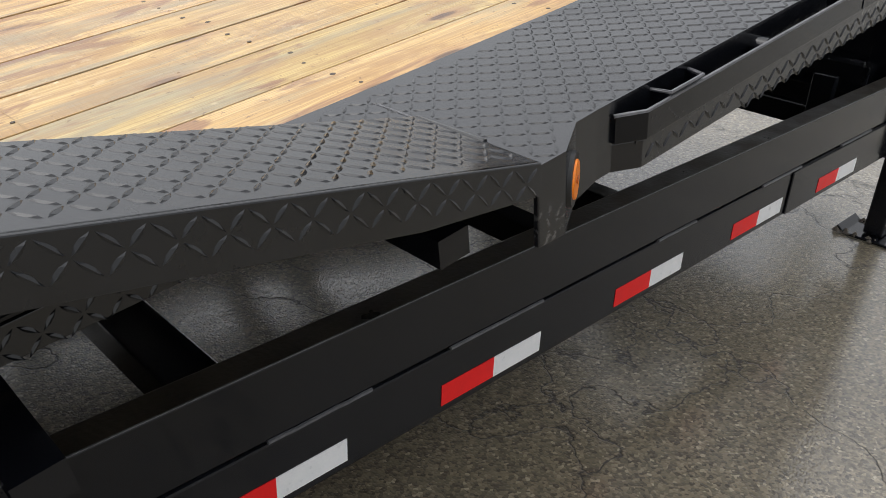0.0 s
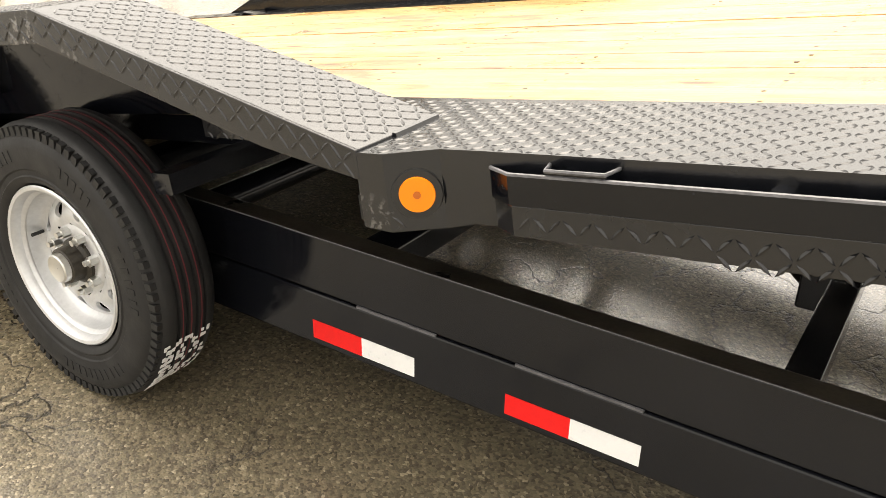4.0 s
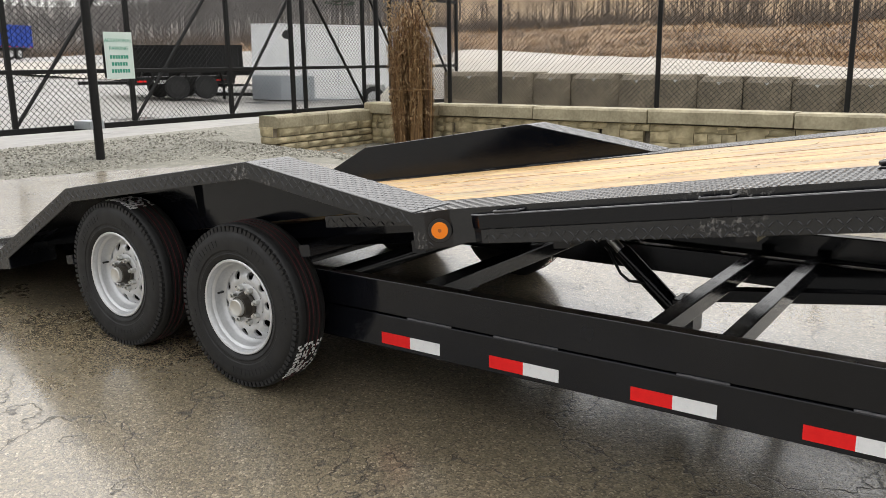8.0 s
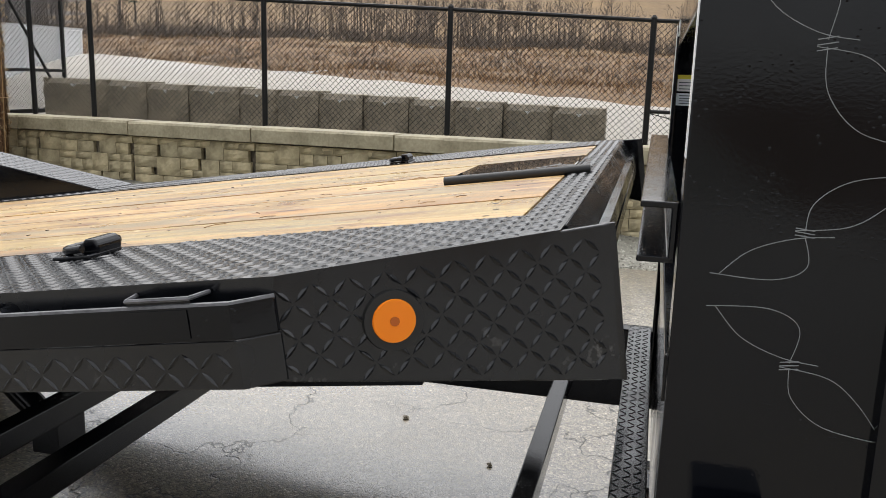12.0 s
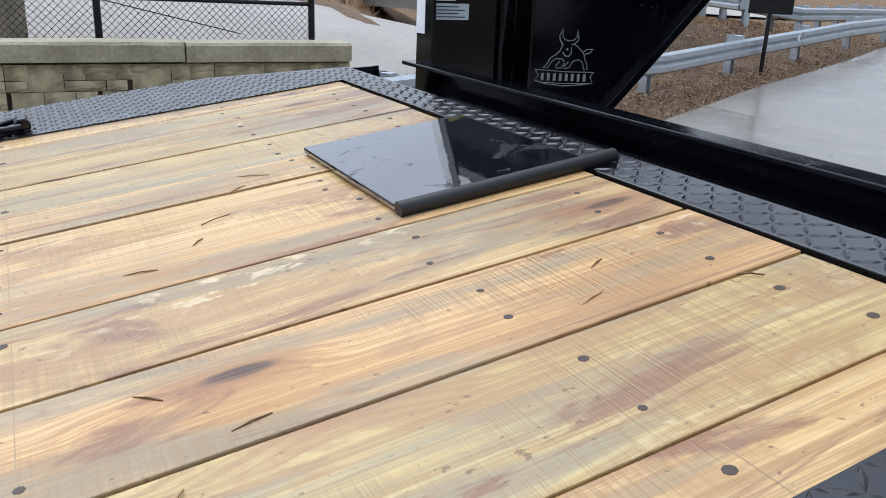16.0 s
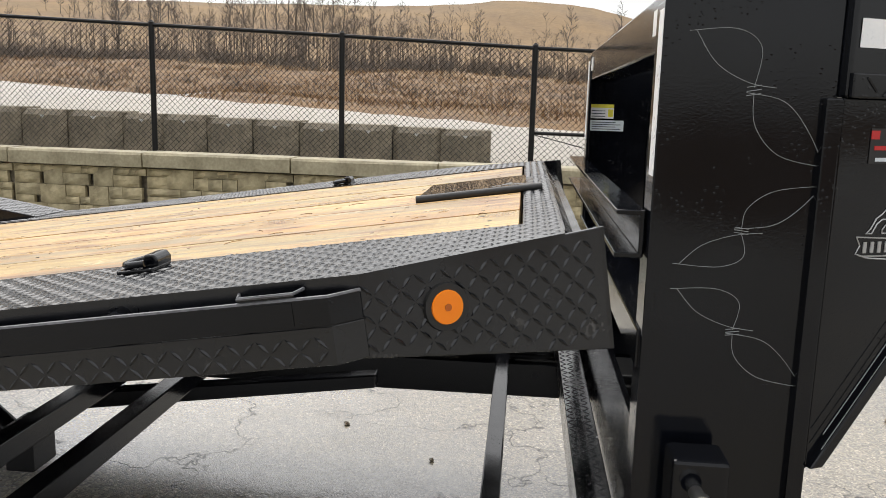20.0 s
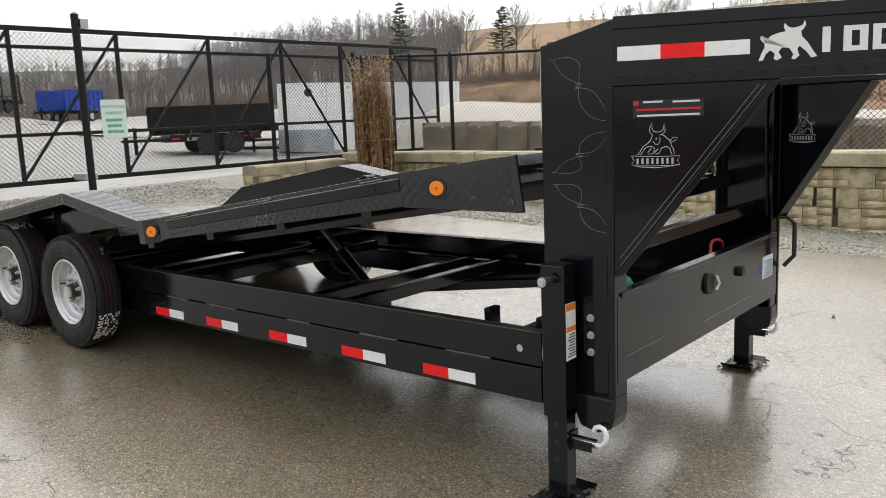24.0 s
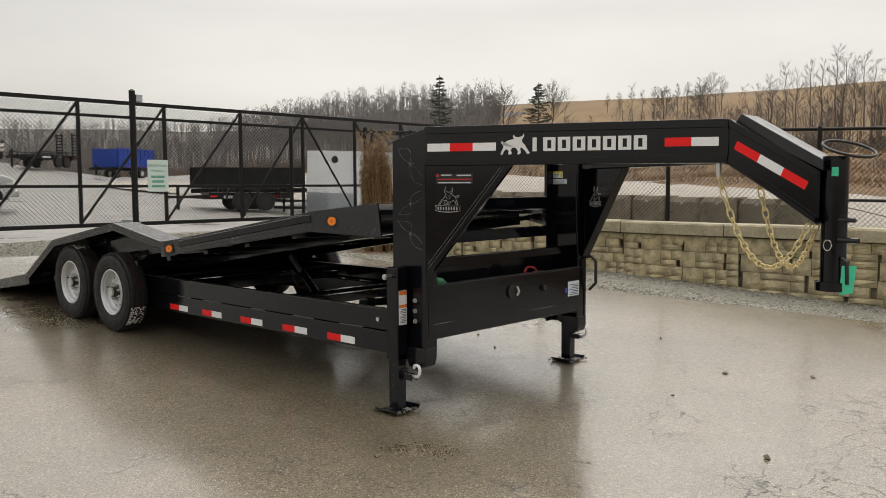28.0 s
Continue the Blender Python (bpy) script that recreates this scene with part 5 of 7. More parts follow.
    for z0, g, hs in ((1.77, 1, 0.95), (1.335, -1, 0.62), (1.285, 1, 0.72)):
        def q(y, dz):
            return (y, z0 - dz * hs * g)
        w_ = Rr - L
        mb = MB()
        mb.tube(scroll([q(L, 0), q(L + 0.33 * w_, -0.005), q(L + 0.5 * w_, 0.03), q(L + 0.47 * w_, 0.105)]), 0.0008, 4)
        mb.tube(scroll([q(L + 0.05 * w_, 0.0), q(L + 0.2 * w_, 0.06), q(L + 0.42 * w_, 0.095), q(L + 0.62 * w_, 0.105)]), 0.0008, 4)
        mb.tube(scroll([q(L + 0.47 * w_, 0.115), q(L + 0.5 * w_, 0.18), q(L + 0.68 * w_, 0.235), q(Rr, 0.255)]), 0.0008, 4)
        mb.tube(scroll([q(L + 0.42 * w_, 0.115), q(L + 0.68 * w_, 0.13), q(L + 0.85 * w_, 0.18), q(Rr, 0.255)]), 0.0008, 4)
        for k in range(3):
            mb.tube([(-0.0585, *q(L + 0.42 * w_, 0.105 + 0.008 * k)), (-0.0585, *q(L + 0.52 * w_, 0.1 + 0.008 * k))], 0.001, 4)
        part("scroll_line", mb.turned(m), M_CHALK, up, "thin grey scroll lines", kind="stuff")
    for y in (3.40, 3.556):
        for z in (0.62, 0.69, 0.76):
            part("bolt", MB().cyl((-0.062, y, z), (-0.046, y, z), 0.012, 6).cyl((-0.064, y, z), (-0.058, y, z), 0.016, 16).turned(m), M_CHROME, up)
    # drop-leg jack
    jk = part("jack", MB().box(-0.035, 0.06, 3.40, 3.505, 0.36, 0.985).turned(m), M_BLACK, trailer, "black drop-leg jack", bevel=0.008)
    zf = plane_z(0.03 if m is not FLIP else -2.03, 3.42)
    part("inner_leg", MB().box(-0.02, 0.055, 3.415, 3.505, zf + 0.02, 0.40).turned(m), M_FRAME, jk, bevel=0.005)
    part("foot_plate", MB().prism([(-0.11, 0.03), (-0.08, 0.004), (0.115, 0.004), (0.145, 0.03), (0.14, 0.036), (0.11, 0.014), (-0.075, 0.014), (-0.105, 0.036)], "y", 3.37, 3.55, Matrix.Translation((0, 0, zf))).turned(m), M_FRAME, jk, "muddy foot plate", bevel=0.002)
    part("crank_shaft", MB().cyl((0.06, 3.445, 0.925), (0.125, 3.445, 0.925), 0.014, 12).cyl((0.10, 3.445, 0.925), (0.118, 3.445, 0.925), 0.02, 12).turned(m), M_CHROME, jk, "zinc crank shaft", smooth=40)
    part("pin_bracket", MB().box(-0.028, 0.028, 3.505, 3.512, 0.225, 0.305).box(-0.026, -0.020, 3.512, 3.60, 0.235, 0.275).box(0.020, 0.026, 3.512, 3.60, 0.235, 0.275).turned(m), M_FRAME, jk, bevel=0.002)
    part("spring_pin", MB().cyl((0, 3.505, 0.262), (0, 3.61, 0.262), 0.013, 12).turned(m), M_CHROME, jk, smooth=40)
    part("pull_hook", MB().tube([(0, 3.60, 0.262), (0, 3.632, 0.264), (0, 3.650, 0.285), (0, 3.654, 0.312), (0, 3.644, 0.334), (0, 3.624, 0.341), (0, 3.606, 0.334), (0, 3.598, 0.318)], 0.0105, 8).turned(m), M_DECAL, jk, "bright steel pull hook", smooth=50)
    # black discs on the leg's face paint the shade in its pin holes
    for z in (0.19, 0.26, 0.33):
        part("hole_shade", MB().cyl((0.052, 3.46, z), (0.0562, 3.46, z), 0.013, 14).turned(m), M_CABLE, jk)
    mb = MB()
    for k in range(30):
        a, b = rr.uniform(-0.12, 0.15), rr.choice((rr.uniform(3.36, 3.40), rr.uniform(3.52, 3.565)))
        r = rr.uniform(0.006, 0.019)
        ring = [(a + r * math.cos(q * 1.047 + k) * rr.uniform(0.7, 1.3), b + r * math.sin(q * 1.047 + k) * rr.uniform(0.7, 1.3), zf + 0.010) for q in range(6)]
        mb.add(ring + [(a, b, zf + 0.014 + r * rr.uniform(0.5, 1.0))], [(q, (q + 1) % 6, 6) for q in range(6)])
    part("caked_mud", mb.turned(m), M_MUD, jk, "clods of grey-brown mud", kind="stuff")
    if m is FLIP:
        part("warning_label", MB().box(0.06, 0.0612, 3.425, 3.495, 0.66, 0.84).turned(m), M_DECAL, jk, "white and orange warning label")
    else:
        lb_ = part("warning_label", MB().box(-0.028, 0.045, 3.505, 3.5062, 0.60, 0.83), M_DECAL, jk, "white and orange warning label")
        part("label_band", MB().box(-0.028, 0.043, 3.506, 3.507, 0.80, 0.828), M_ORANGEINK, lb_)
        part("label_band", MB().box(-0.028, 0.043, 3.506, 3.507, 0.715, 0.735), M_ORANGEINK, lb_)
        mb = MB()
        for k in range(9):
            mb.box(-0.022, 0.035 - 0.008 * (k % 3), 3.506, 3.507, 0.612 + k * 0.011, 0.617 + k * 0.011)
        part("print_bars", mb, M_INK, lb_, kind="stuff")

# chassis label on the inside of the far upright
ib = part("safety_label", MB().box(-1.926, -1.9248, 3.36, 3.455, 1.585, 1.642), M_DECAL, trailer, "white and yellow safety label")
part("lower_label", MB().box(-1.926, -1.9248, 3.36, 3.497, 1.535, 1.578), M_PAPER, ib)
part("yellow_head", MB().box(-1.9248, -1.9243, 3.36, 3.455, 1.628, 1.642), M_YELLOW, ib)
part("yellow_mark", MB().box(-1.9248, -1.9243, 3.432, 3.452, 1.592, 1.622), M_YELLOW, ib)
mb = MB()
for k in range(4):
    mb.box(-1.9248, -1.9243, 3.37, 3.485 - 0.02 * (k % 2), 1.541 + k * 0.009, 1.544 + k * 0.009)
for k in range(3):
    mb.box(-1.9248, -1.9243, 3.366, 3.42, 1.592 + k * 0.011, 1.595 + k * 0.011)
part("print_bars", mb, M_INK, ib, kind="stuff")
part("wiring_loom", MB().tube([(-1.915, 3.615, 0.95), (-1.915, 3.605, 1.25), (-1.915, 3.60, 1.45), (-1.905, 3.605, 1.6), (-1.88, 3.66, 1.68), (-1.83, 3.76, 1.73), (-1.8, 3.95, 1.76)], 0.007), M_CABLE, trailer)

# top cross beam with corner tape, lower cross channels
tb = part("top_beam", MB().box(-1.9, -0.1, 3.35, 3.45, 1.735, 1.845), M_BLACK, trailer, "black cross beam", bevel=0.005)
for x in (-0.22, -1.88):
    part("reflector_tape", MB().box(x, x + 0.1, 3.348, 3.35, 1.77, 1.82), M_WHITE, tb, "white reflective tape")
ch = MB().prism([(3.285, 1.335), (3.342, 1.335), (3.342, 1.43), (3.285, 1.43), (3.285, 1.42), (3.332, 1.42), (3.332, 1.345), (3.285, 1.345)], "x", -1.9, -0.1)
part("cross_channel", ch, M_BLACK, trailer, "black steel channel", bevel=0.002)
part("lower_channel", MB().box(-1.9, -0.1, 3.34, 3.42, 1.11, 1.19), M_BLACK, trailer, bevel=0.004)
part("brace_bar", MB().box(-1.9, -0.1, 3.52, 3.58, 0.97, 1.03), M_BLACK, trailer, bevel=0.004)
# front box
bx = part("tongue_box", MB().box(-1.93, -0.07, 3.65, 3.668, 0.50, 0.855), M_BLACK, trailer, "black front tool box panel", bevel=0.004)
part("box_floor", MB().box(-1.9, -0.1, 3.36, 3.65, 0.50, 0.515), M_FRAME, bx)
part("box_back", MB().box(-1.9, -0.1, 3.36, 3.375, 0.515, 0.95), M_FRAME, bx)
part("box_lip", MB().box(-1.9, -0.1, 3.62, 3.674, 0.846, 0.864), M_BLACK, bx, bevel=0.004)
part("box_seam", MB().tube([(-0.12, 3.669, 0.60), (-0.5, 3.669, 0.602)], 0.003, 5), M_FRAME, bx)
part("box_seam", MB().tube([(-0.9, 3.669, 0.575), (-1.5, 3.669, 0.575)], 0.003, 5), M_FRAME, bx)
lt = part("latch", MB().cyl((-0.96, 3.668, 0.745), (-0.96, 3.682, 0.745), 0.05, 28), M_CABLE, bx, "round paddle latch", smooth=35)
part("latch_paddle", MB().tube([(-1.0, 3.69, 0.71), (-1.012, 3.70, 0.74), (-1.0, 3.69, 0.78)], 0.009, 8), M_CHROME, lt, smooth=40)
part("latch_knob", MB().cyl((-1.36, 3.668, 0.735), (-1.36, 3.69, 0.735), 0.025, 6), M_CABLE, bx)
sk_ = part("serial_label", MB().box(-1.86, -1.70, 3.668, 3.6692, 0.63, 0.75), M_PAPER, bx, "white data label with blue corner")
mb = MB()
for k in range(7):
    mb.box(-1.85, -1.72 - 0.02 * (k % 3), 3.669, 3.6698, 0.64 + k * 0.013, 0.646 + k * 0.013)
part("print_bars", mb, M_INK, sk_, kind="stuff")
part("blue_mark", MB().box(-1.69, -1.66, 3.668, 3.6692, 0.665, 0.70), M_BLUEINK, bx)
part("battery", MB().box(-1.35, -1.1, 3.42, 3.6, 0.515, 0.73).box(-1.33, -1.12, 3.44, 3.58, 0.73, 0.76), M_CABLE, bx, bevel=0.006)
part("pump_tank", MB().cyl((-1.5, 3.5, 0.62), (-1.82, 3.5, 0.62), 0.1, 24).cyl((-1.42, 3.5, 0.62), (-1.5, 3.5, 0.62), 0.07, 20), M_FRAME, bx, smooth=40)
part("power_cable", MB().tube([(-1.2 - 0.025 * k, 3.55 + 0.01 * math.sin(k), 0.76 + 0.13 * math.sin(math.pi * k / 12)) for k in range(13)], 0.008), M_REDCABLE, bx, "red power cable", smooth=50)
part("webbing", MB().box(-0.32, -0.16, 3.52, 3.62, 0.70, 0.875).box(-0.28, -0.2, 3.5, 3.63, 0.83, 0.9), M_STRAP, bx, "rolled green webbing", bevel=0.02)
part("grab_handle", MB().tube([(-1.97, 3.62, 0.93), (-1.99, 3.7, 0.94), (-2.0, 3.74, 0.9), (-2.0, 3.74, 0.72), (-1.98, 3.69, 0.66)], 0.013, 8), M_CABLE, trailer, smooth=50)

# coupler
cp = part("coupler_tube", MB().cyl((-1.0, 5.9, 0.95), (-1.0, 5.9, 1.68), 0.068, 32), M_BLACK, trailer, "black vertical coupler tube", smooth=40)
part("coupler_foot", MB().cyl((-1.0, 5.9, 0.935), (-1.0, 5.9, 0.985), 0.092, 32), M_BLACK, cp, smooth=40)
part("neck_cover", MB().prism([(5.36, 1.87), (5.41, 1.935), (5.87, 1.66), (5.87, 1.60)], "x", -1.12, -0.88), M_TREAD, trailer, "black tread plate neck cover", bevel=0.004)
part("neck_belly", MB().prism([(5.0, 1.655), (5.36, 1.66), (5.84, 1.32), (5.84, 1.34), (5.36, 1.68), (5.0, 1.675)], "x", -1.14, -0.86), M_BLACK, trailer)
part("coupler_lever", MB().cyl((-0.95, 5.94, 1.33), (-0.93, 6.03, 1.33), 0.012, 8).cyl((-0.95, 5.94, 1.22), (-0.93, 6.05, 1.22), 0.016, 8), M_FRAME, cp, smooth=40)
part("lever_grip", MB().tube([(-0.95, 5.96, 1.12), (-0.94, 5.99, 1.1), (-0.94, 5.995, 0.98)], 0.01), M_CABLE, cp, smooth=40)
part("hang_tag", MB().prism([(5.955, 0.915), (6.025, 0.935), (6.04, 1.085), (5.965, 1.08)], "x", -0.944, -0.941), M_GREENTAG, cp, "green plastic hang tag")
part("green_sticker", MB().box(-0.932, -0.930, 5.9, 5.935, 1.57, 1.62), M_GREENTAG, cp)
part("safety_pin", MB().tube([(-0.93 + 0.004 * math.sin(k), 5.89 + 0.022 * math.cos(k * 0.7), 1.19 + 0.03 * math.sin(k * 0.7)) for k in range(12)], 0.003, 6), M_CHROME, cp, smooth=50)
loop = [(-1.0 + 0.12 * math.cos(k * 0.33 + 2.5), 5.965 + 0.135 * math.sin(k * 0.33 + 2.5), 1.72 + 0.05 * math.sin(k * 0.33)) for k in range(20)]
part("breakaway_cable", MB().tube(loop, 0.008, 8), M_CABLE, trailer, "looped black breakaway cable", smooth=50)


def chain(a, b, sag, n):
    mb = MB()
    a, b = Vector(a), Vector(b)
    pts = [a.lerp(b, k / n) - Vector((0, 0, sag * 4 * (k / n) * (1 - k / n))) for k in range(n + 1)]
    for k in range(n):
        p, q = pts[k], pts[k + 1]
        d = (q - p)
        L = d.length * 0.66
        d.normalize()
        s = d.orthogonal().normalized()
        if k % 2:
            s = d.cross(s)
        c, loop_ = (p + q) / 2, []
        for j in range(13):
            t = 2 * math.pi * j / 12
            loop_.append(c + d * L * math.cos(t)  + s * 0.017 * math.sin(t))
        mb.tube(loop_, 0.0052, 6)
    return mb


for x0, x1, y0, y1 in ((-0.88, -0.95, 5.28, 5.78), (-1.12, -1.03, 5.42, 5.80)):
    part("safety_chain", chain((x0, y0, 1.58), (x1, y1, 1.30), 0.38, 24), M_GOLD, trailer, "yellow zinc safety chain", smooth=60)
    part("chain_hook", MB().box(x0 - 0.012, x0 + 0.012, y0 - 0.01, y0 + 0.01, 1.57, 1.66), M_CHROME, trailer)

# ---------------------------------------------------------------- retaining wall
WALLZ = 0.93


def wall_x(y):
    return -8.75 + 0.06 * (y + 6.9) if y < 0 else -8.336 + 0.03 * y


wall = tagged(part("wall_west", MB().prism([(wall_x(-7.05) - 0.32, -7.05), (wall_x(5.55) - 0.32, 5.55), (wall_x(5.55) - 0.06, 5.55), (wall_x(-7.05) - 0.06, -7.05)], "z", -0.4, WALLZ - 0.2), M_CONC, None), "low tan block retaining wall with cap stones", "wall", kind="structure")
stub = tagged(part("wall_stub", MB().box(-8.8, -6.42, -7.16, -6.9, 0.05, 0.62), M_CONC, None), "short return of the tan block wall", "wall", kind="structure")


def block_mesh(w, h, seed, d=0.07):
    """A split-faced wall block, its face towards +x, its back at x = 0."""
    r = random.Random(seed)
    ny, nz = max(2, int(w / 0.09)), 3
    mb = MB()
    for j in range(nz + 1):
        for i in range(ny + 1):
            e = i in (0, ny) or j in (0, nz)
            mb.v.append((d - 0.018 if e else d + r.uniform(-0.008, 0.014), w * i / ny, h * j / nz))
    o = len(mb.v)
    mb.v += [(0, w * i / ny, h * j / nz) for j in (0, nz) for i in (0, ny)]
    for j in range(nz):
        for i in range(ny):
            a = j * (ny + 1) + i
            mb.f.append((a, a + 1, a + ny + 2, a + ny + 1))
    top, n1 = nz * (ny + 1), ny + 1
    mb.f += [(o, o + 1, ny) + tuple(range(ny - 1, -1, -1)), tuple(range(top, top + n1)) + (o + 3, o + 2)]
    mb.f += [(o,) + tuple(j * n1 for j in range(nz + 1)) + (o + 2,), (o + 1, o + 3) + tuple(j * n1 + ny for j in range(nz, -1, -1))]
    mb.k = [0] * len(mb.f)
    return mb.mesh("wall_block", M_STONE)


SIZES = (0.19, 0.27, 0.36, 0.45)
BLOCKS = {(w, h, s): block_mesh(w - 0.007, h - 0.006, int(w * 100) + s, 0.075) for w in SIZES for h in (0.10, 0.15) for s in (0, 1)}


def lay(parent, name, mesh, m):
    ob = new(name, mesh)
    ob.matrix_world = m
    ob.parent = parent
    return ob


rr = random.Random(21)
CAPS = (-6.95, -5.27, -3.46, -1.62, 0.30, 2.1, 3.87, 5.55)
TALL = {(w, s): block_mesh(w - 0.007, 0.244, 70 + s, 0.08) for w in (0.27, 0.36) for s in (0, 1)}


def course(y0, y1, z, h):
    """Blocks of chance widths that fill one course of a panel."""
    y = y0
    while y1 - y > 0.10:
        fits = [w for w in SIZES if y + w <= y1 + 0.02]
        w = rr.choice(fits) if fits else 0.19
        if z + h > plane_z(-8.3, y) - dip(-8.3, y) - 0.04:
            a = math.atan2(0.06 if y < 0 else 0.03, 1)
            lay(wall, "block", BLOCKS[(w, round(h, 2), rr.randint(0, 1))], Matrix.Translation((wall_x(y) - 0.075 + rr.uniform(-0.008, 0.008), y, z)) @ Matrix.Rotation(-a, 4, "Z"))
        y += w


for p0, p1 in zip(CAPS, CAPS[1:]):
    for z in (WALLZ - 0.45, WALLZ - 0.70, WALLZ - 0.95):
        spots_ = sorted(rr.uniform(p0 + 0.15 + 0.85 * k, p0 + 0.45 + 0.85 * k) for k in range(2)) if rr.random() < 0.85 else []
        at, low = p0 + 0.008, z + (0.10 if rr.random() < 0.5 else 0.15)
        for y in spots_ + [None]:
            end = p1 - 0.012 if y is None else y
            course(at, end, z, low - z)
            course(at, end, low, z + 0.25 - low)
            if y is None:
                break
            w = rr.choice((0.27, 0.36))
            if z + 0.2 > plane_z(-8.3, y) - dip(-8.3, y):
                lay(wall, "block", TALL[(w, rr.randint(0, 1))], Matrix.Translation((wall_x(y) - 0.078, y, z)) @ Matrix.Rotation(-math.atan2(0.06 if y < 0 else 0.03, 1), 4, "Z"))
            at = y + w
    course(p0 + 0.008, p1 - 0.012, WALLZ - 0.30, 0.10)
    course(p0 + 0.008, p1 - 0.012, WALLZ - 1.05, 0.10)
for c, (z, h) in enumerate(((0.50, 0.12), (0.39, 0.11), (0.28, 0.11), (0.17, 0.11))):
    x = -8.75
    while x < -6.5:
        w = rr.choice(SIZES[1:])
        if x + w < -6.38:
            lay(stub, "block", BLOCKS[(w, 0.15 if h > 0.115 else 0.10, rr.randint(0, 1))], Matrix.Translation((x, -6.9 + 0.0, z)) @ Matrix.Rotation(radians(90), 4, "Z") @ Matrix.Translation((0, -w, 0)))
        x += w
    lay(stub, "block", BLOCKS[(0.27, 0.15 if h > 0.115 else 0.10, 1)], Matrix.Translation((-6.46, -7.17, z)))


def cap_mesh(L, seed):
    r = random.Random(seed)
    mb = MB()
    n = 8
    for i in range(n + 1):
        y = L * i / n
        for x, z in ((0.0, 0.0), (0.075 + r.uniform(-0.006, 0.006), 0.01), (0.08 + r.uniform(-0.005, 0.005), 0.165 + r.uniform(-0.006, 0.004)), (0.06, 0.192), (-0.30, 0.195), (-0.33, 0.0)):
            mb.v.append((x, y, z))
    for i in range(n):
        for k in range(6):
            a, b = i * 6 + k, i * 6 + (k + 1) % 6
            mb.f.append((a, b, b + 6, a + 6))
    mb.f += [tuple(range(6)), tuple(range(n * 6, n * 6 + 6))[::-1]]
    mb.k = [0] * len(mb.f)
    return mb.mesh("cap_stone", M_CAP)


for i, y in enumerate((-6.95, -5.27, -3.46, -1.62, 0.30, 2.1, 3.87)):
    L = ((-5.27, -3.46, -1.62, 0.30, 2.1, 3.87, 5.55)[i] - y) - 0.015
    a = math.atan2(0.06 if y < -0.5 else 0.03, 1)
    lay(wall, "cap_stone", cap_mesh(L, i), Matrix.Translation((wall_x(y), y, WALLZ - 0.195 + 0.006 * (i % 2))) @ Matrix.Rotation(-a, 4, "Z"))
for i, x in enumerate((-8.75, -7.58)):
    lay(stub, "cap_stone", cap_mesh(1.15, 20 + i), Matrix.Translation((x + 1.15, -6.9, 0.62)) @ Matrix.Rotation(radians(90), 4, "Z"))

# ---------------------------------------------------------------- large concrete blocks
def cast_block(seed):
    """A cast block with chipped edges and a slightly uneven face."""
    r = random.Random(seed)
    mb = MB()
    n = 8
    for i in range(n + 1):
        for j in range(n + 1):
            e = i in (0, n) or j in (0, n)
            mb.v.append((-0.035 - r.uniform(0, 0.03) if e else r.uniform(-0.007, 0.007), 0.72 * i / n, 0.72 * j / n))
    o = len(mb.v)
    mb.v += [(-0.62, 0.72 * i, 0.72 * j) for i in (0, 1) for j in (0, 1)]
    m_ = n + 1
    mb.f = [(i * m_ + j, (i + 1) * m_ + j, (i + 1) * m_ + j + 1, i * m_ + j + 1) for i in range(n) for j in range(n)]
    mb.f += [tuple(j for j in range(m_)) + (o + 1, o), tuple(n * m_ + j for j in range(m_)) + (o + 3, o + 2)]
    mb.f += [tuple(i * m_ for i in range(m_)) + (o + 2, o), tuple(i * m_ + n for i in range(m_)) + (o + 3, o + 1), (o, o + 1, o + 3, o + 2)]
    mb.k = [0] * len(mb.f)
    return mb


mb = cast_block(3)
first = None
EDGES = [2.62, 1.82, 1.08, 0.365, -0.385, -1.12, -1.84, -2.54, -3.23, -4.14, -4.90, -5.66, -6.90]
for i, (y1, y0) in enumerate(zip(EDGES, EDGES[1:])):
    x = -11.0 + random.Random(i).uniform(-0.05, 0.05)
    z = 0.525 - 0.0203 * ((y0 + y1) / 2 - 2.68) + random.Random(i + 40).uniform(-0.015, 0.015)
    m = Matrix.Translation((x, y0 + 0.01, z)) @ Matrix.Rotation(radians(random.Random(i).uniform(-2, 2)), 4, "Z") @ Matrix.Diagonal((1, (y1 - y0 - 0.045) / 0.72, 1, 1))
    if first is None:
        first = thing("concrete_block", "rough cast concrete barrier block", "block", (x, y0, z), "row of concrete blocks")
        bd_ = new("body", mb.mesh("body", M_CONC))
        bd_.parent = first
        v_mark = MB().prism([(0.32, 0.63), (0.40, 0.63), (0.36, 0.585)], "x", -0.005, 0.009)
        vm = new("lifting_recess", v_mark.mesh("lifting_recess", M_PALE))
        vm.parent = first
        # dark raised wedge stands in for the shade inside the foot notch
        ft = new("notch_shade", MB().prism([(0.30, 0.0), (0.42, 0.0), (0.40, 0.06), (0.32, 0.06)], "x", -0.03, 0.009).mesh("notch_shade", M_INK))
        ft.parent = first
        first.matrix_world = m
    else:
        copy_thing(first, m)

# ---------------------------------------------------------------- gravel bank behind the blocks
def bank_top(y):
    return 1.40 - 0.056 * y - 0.35 * step(4.5, 9, y) + 0.03 * noise.noise((y * 0.9, 2.0, 0.0))


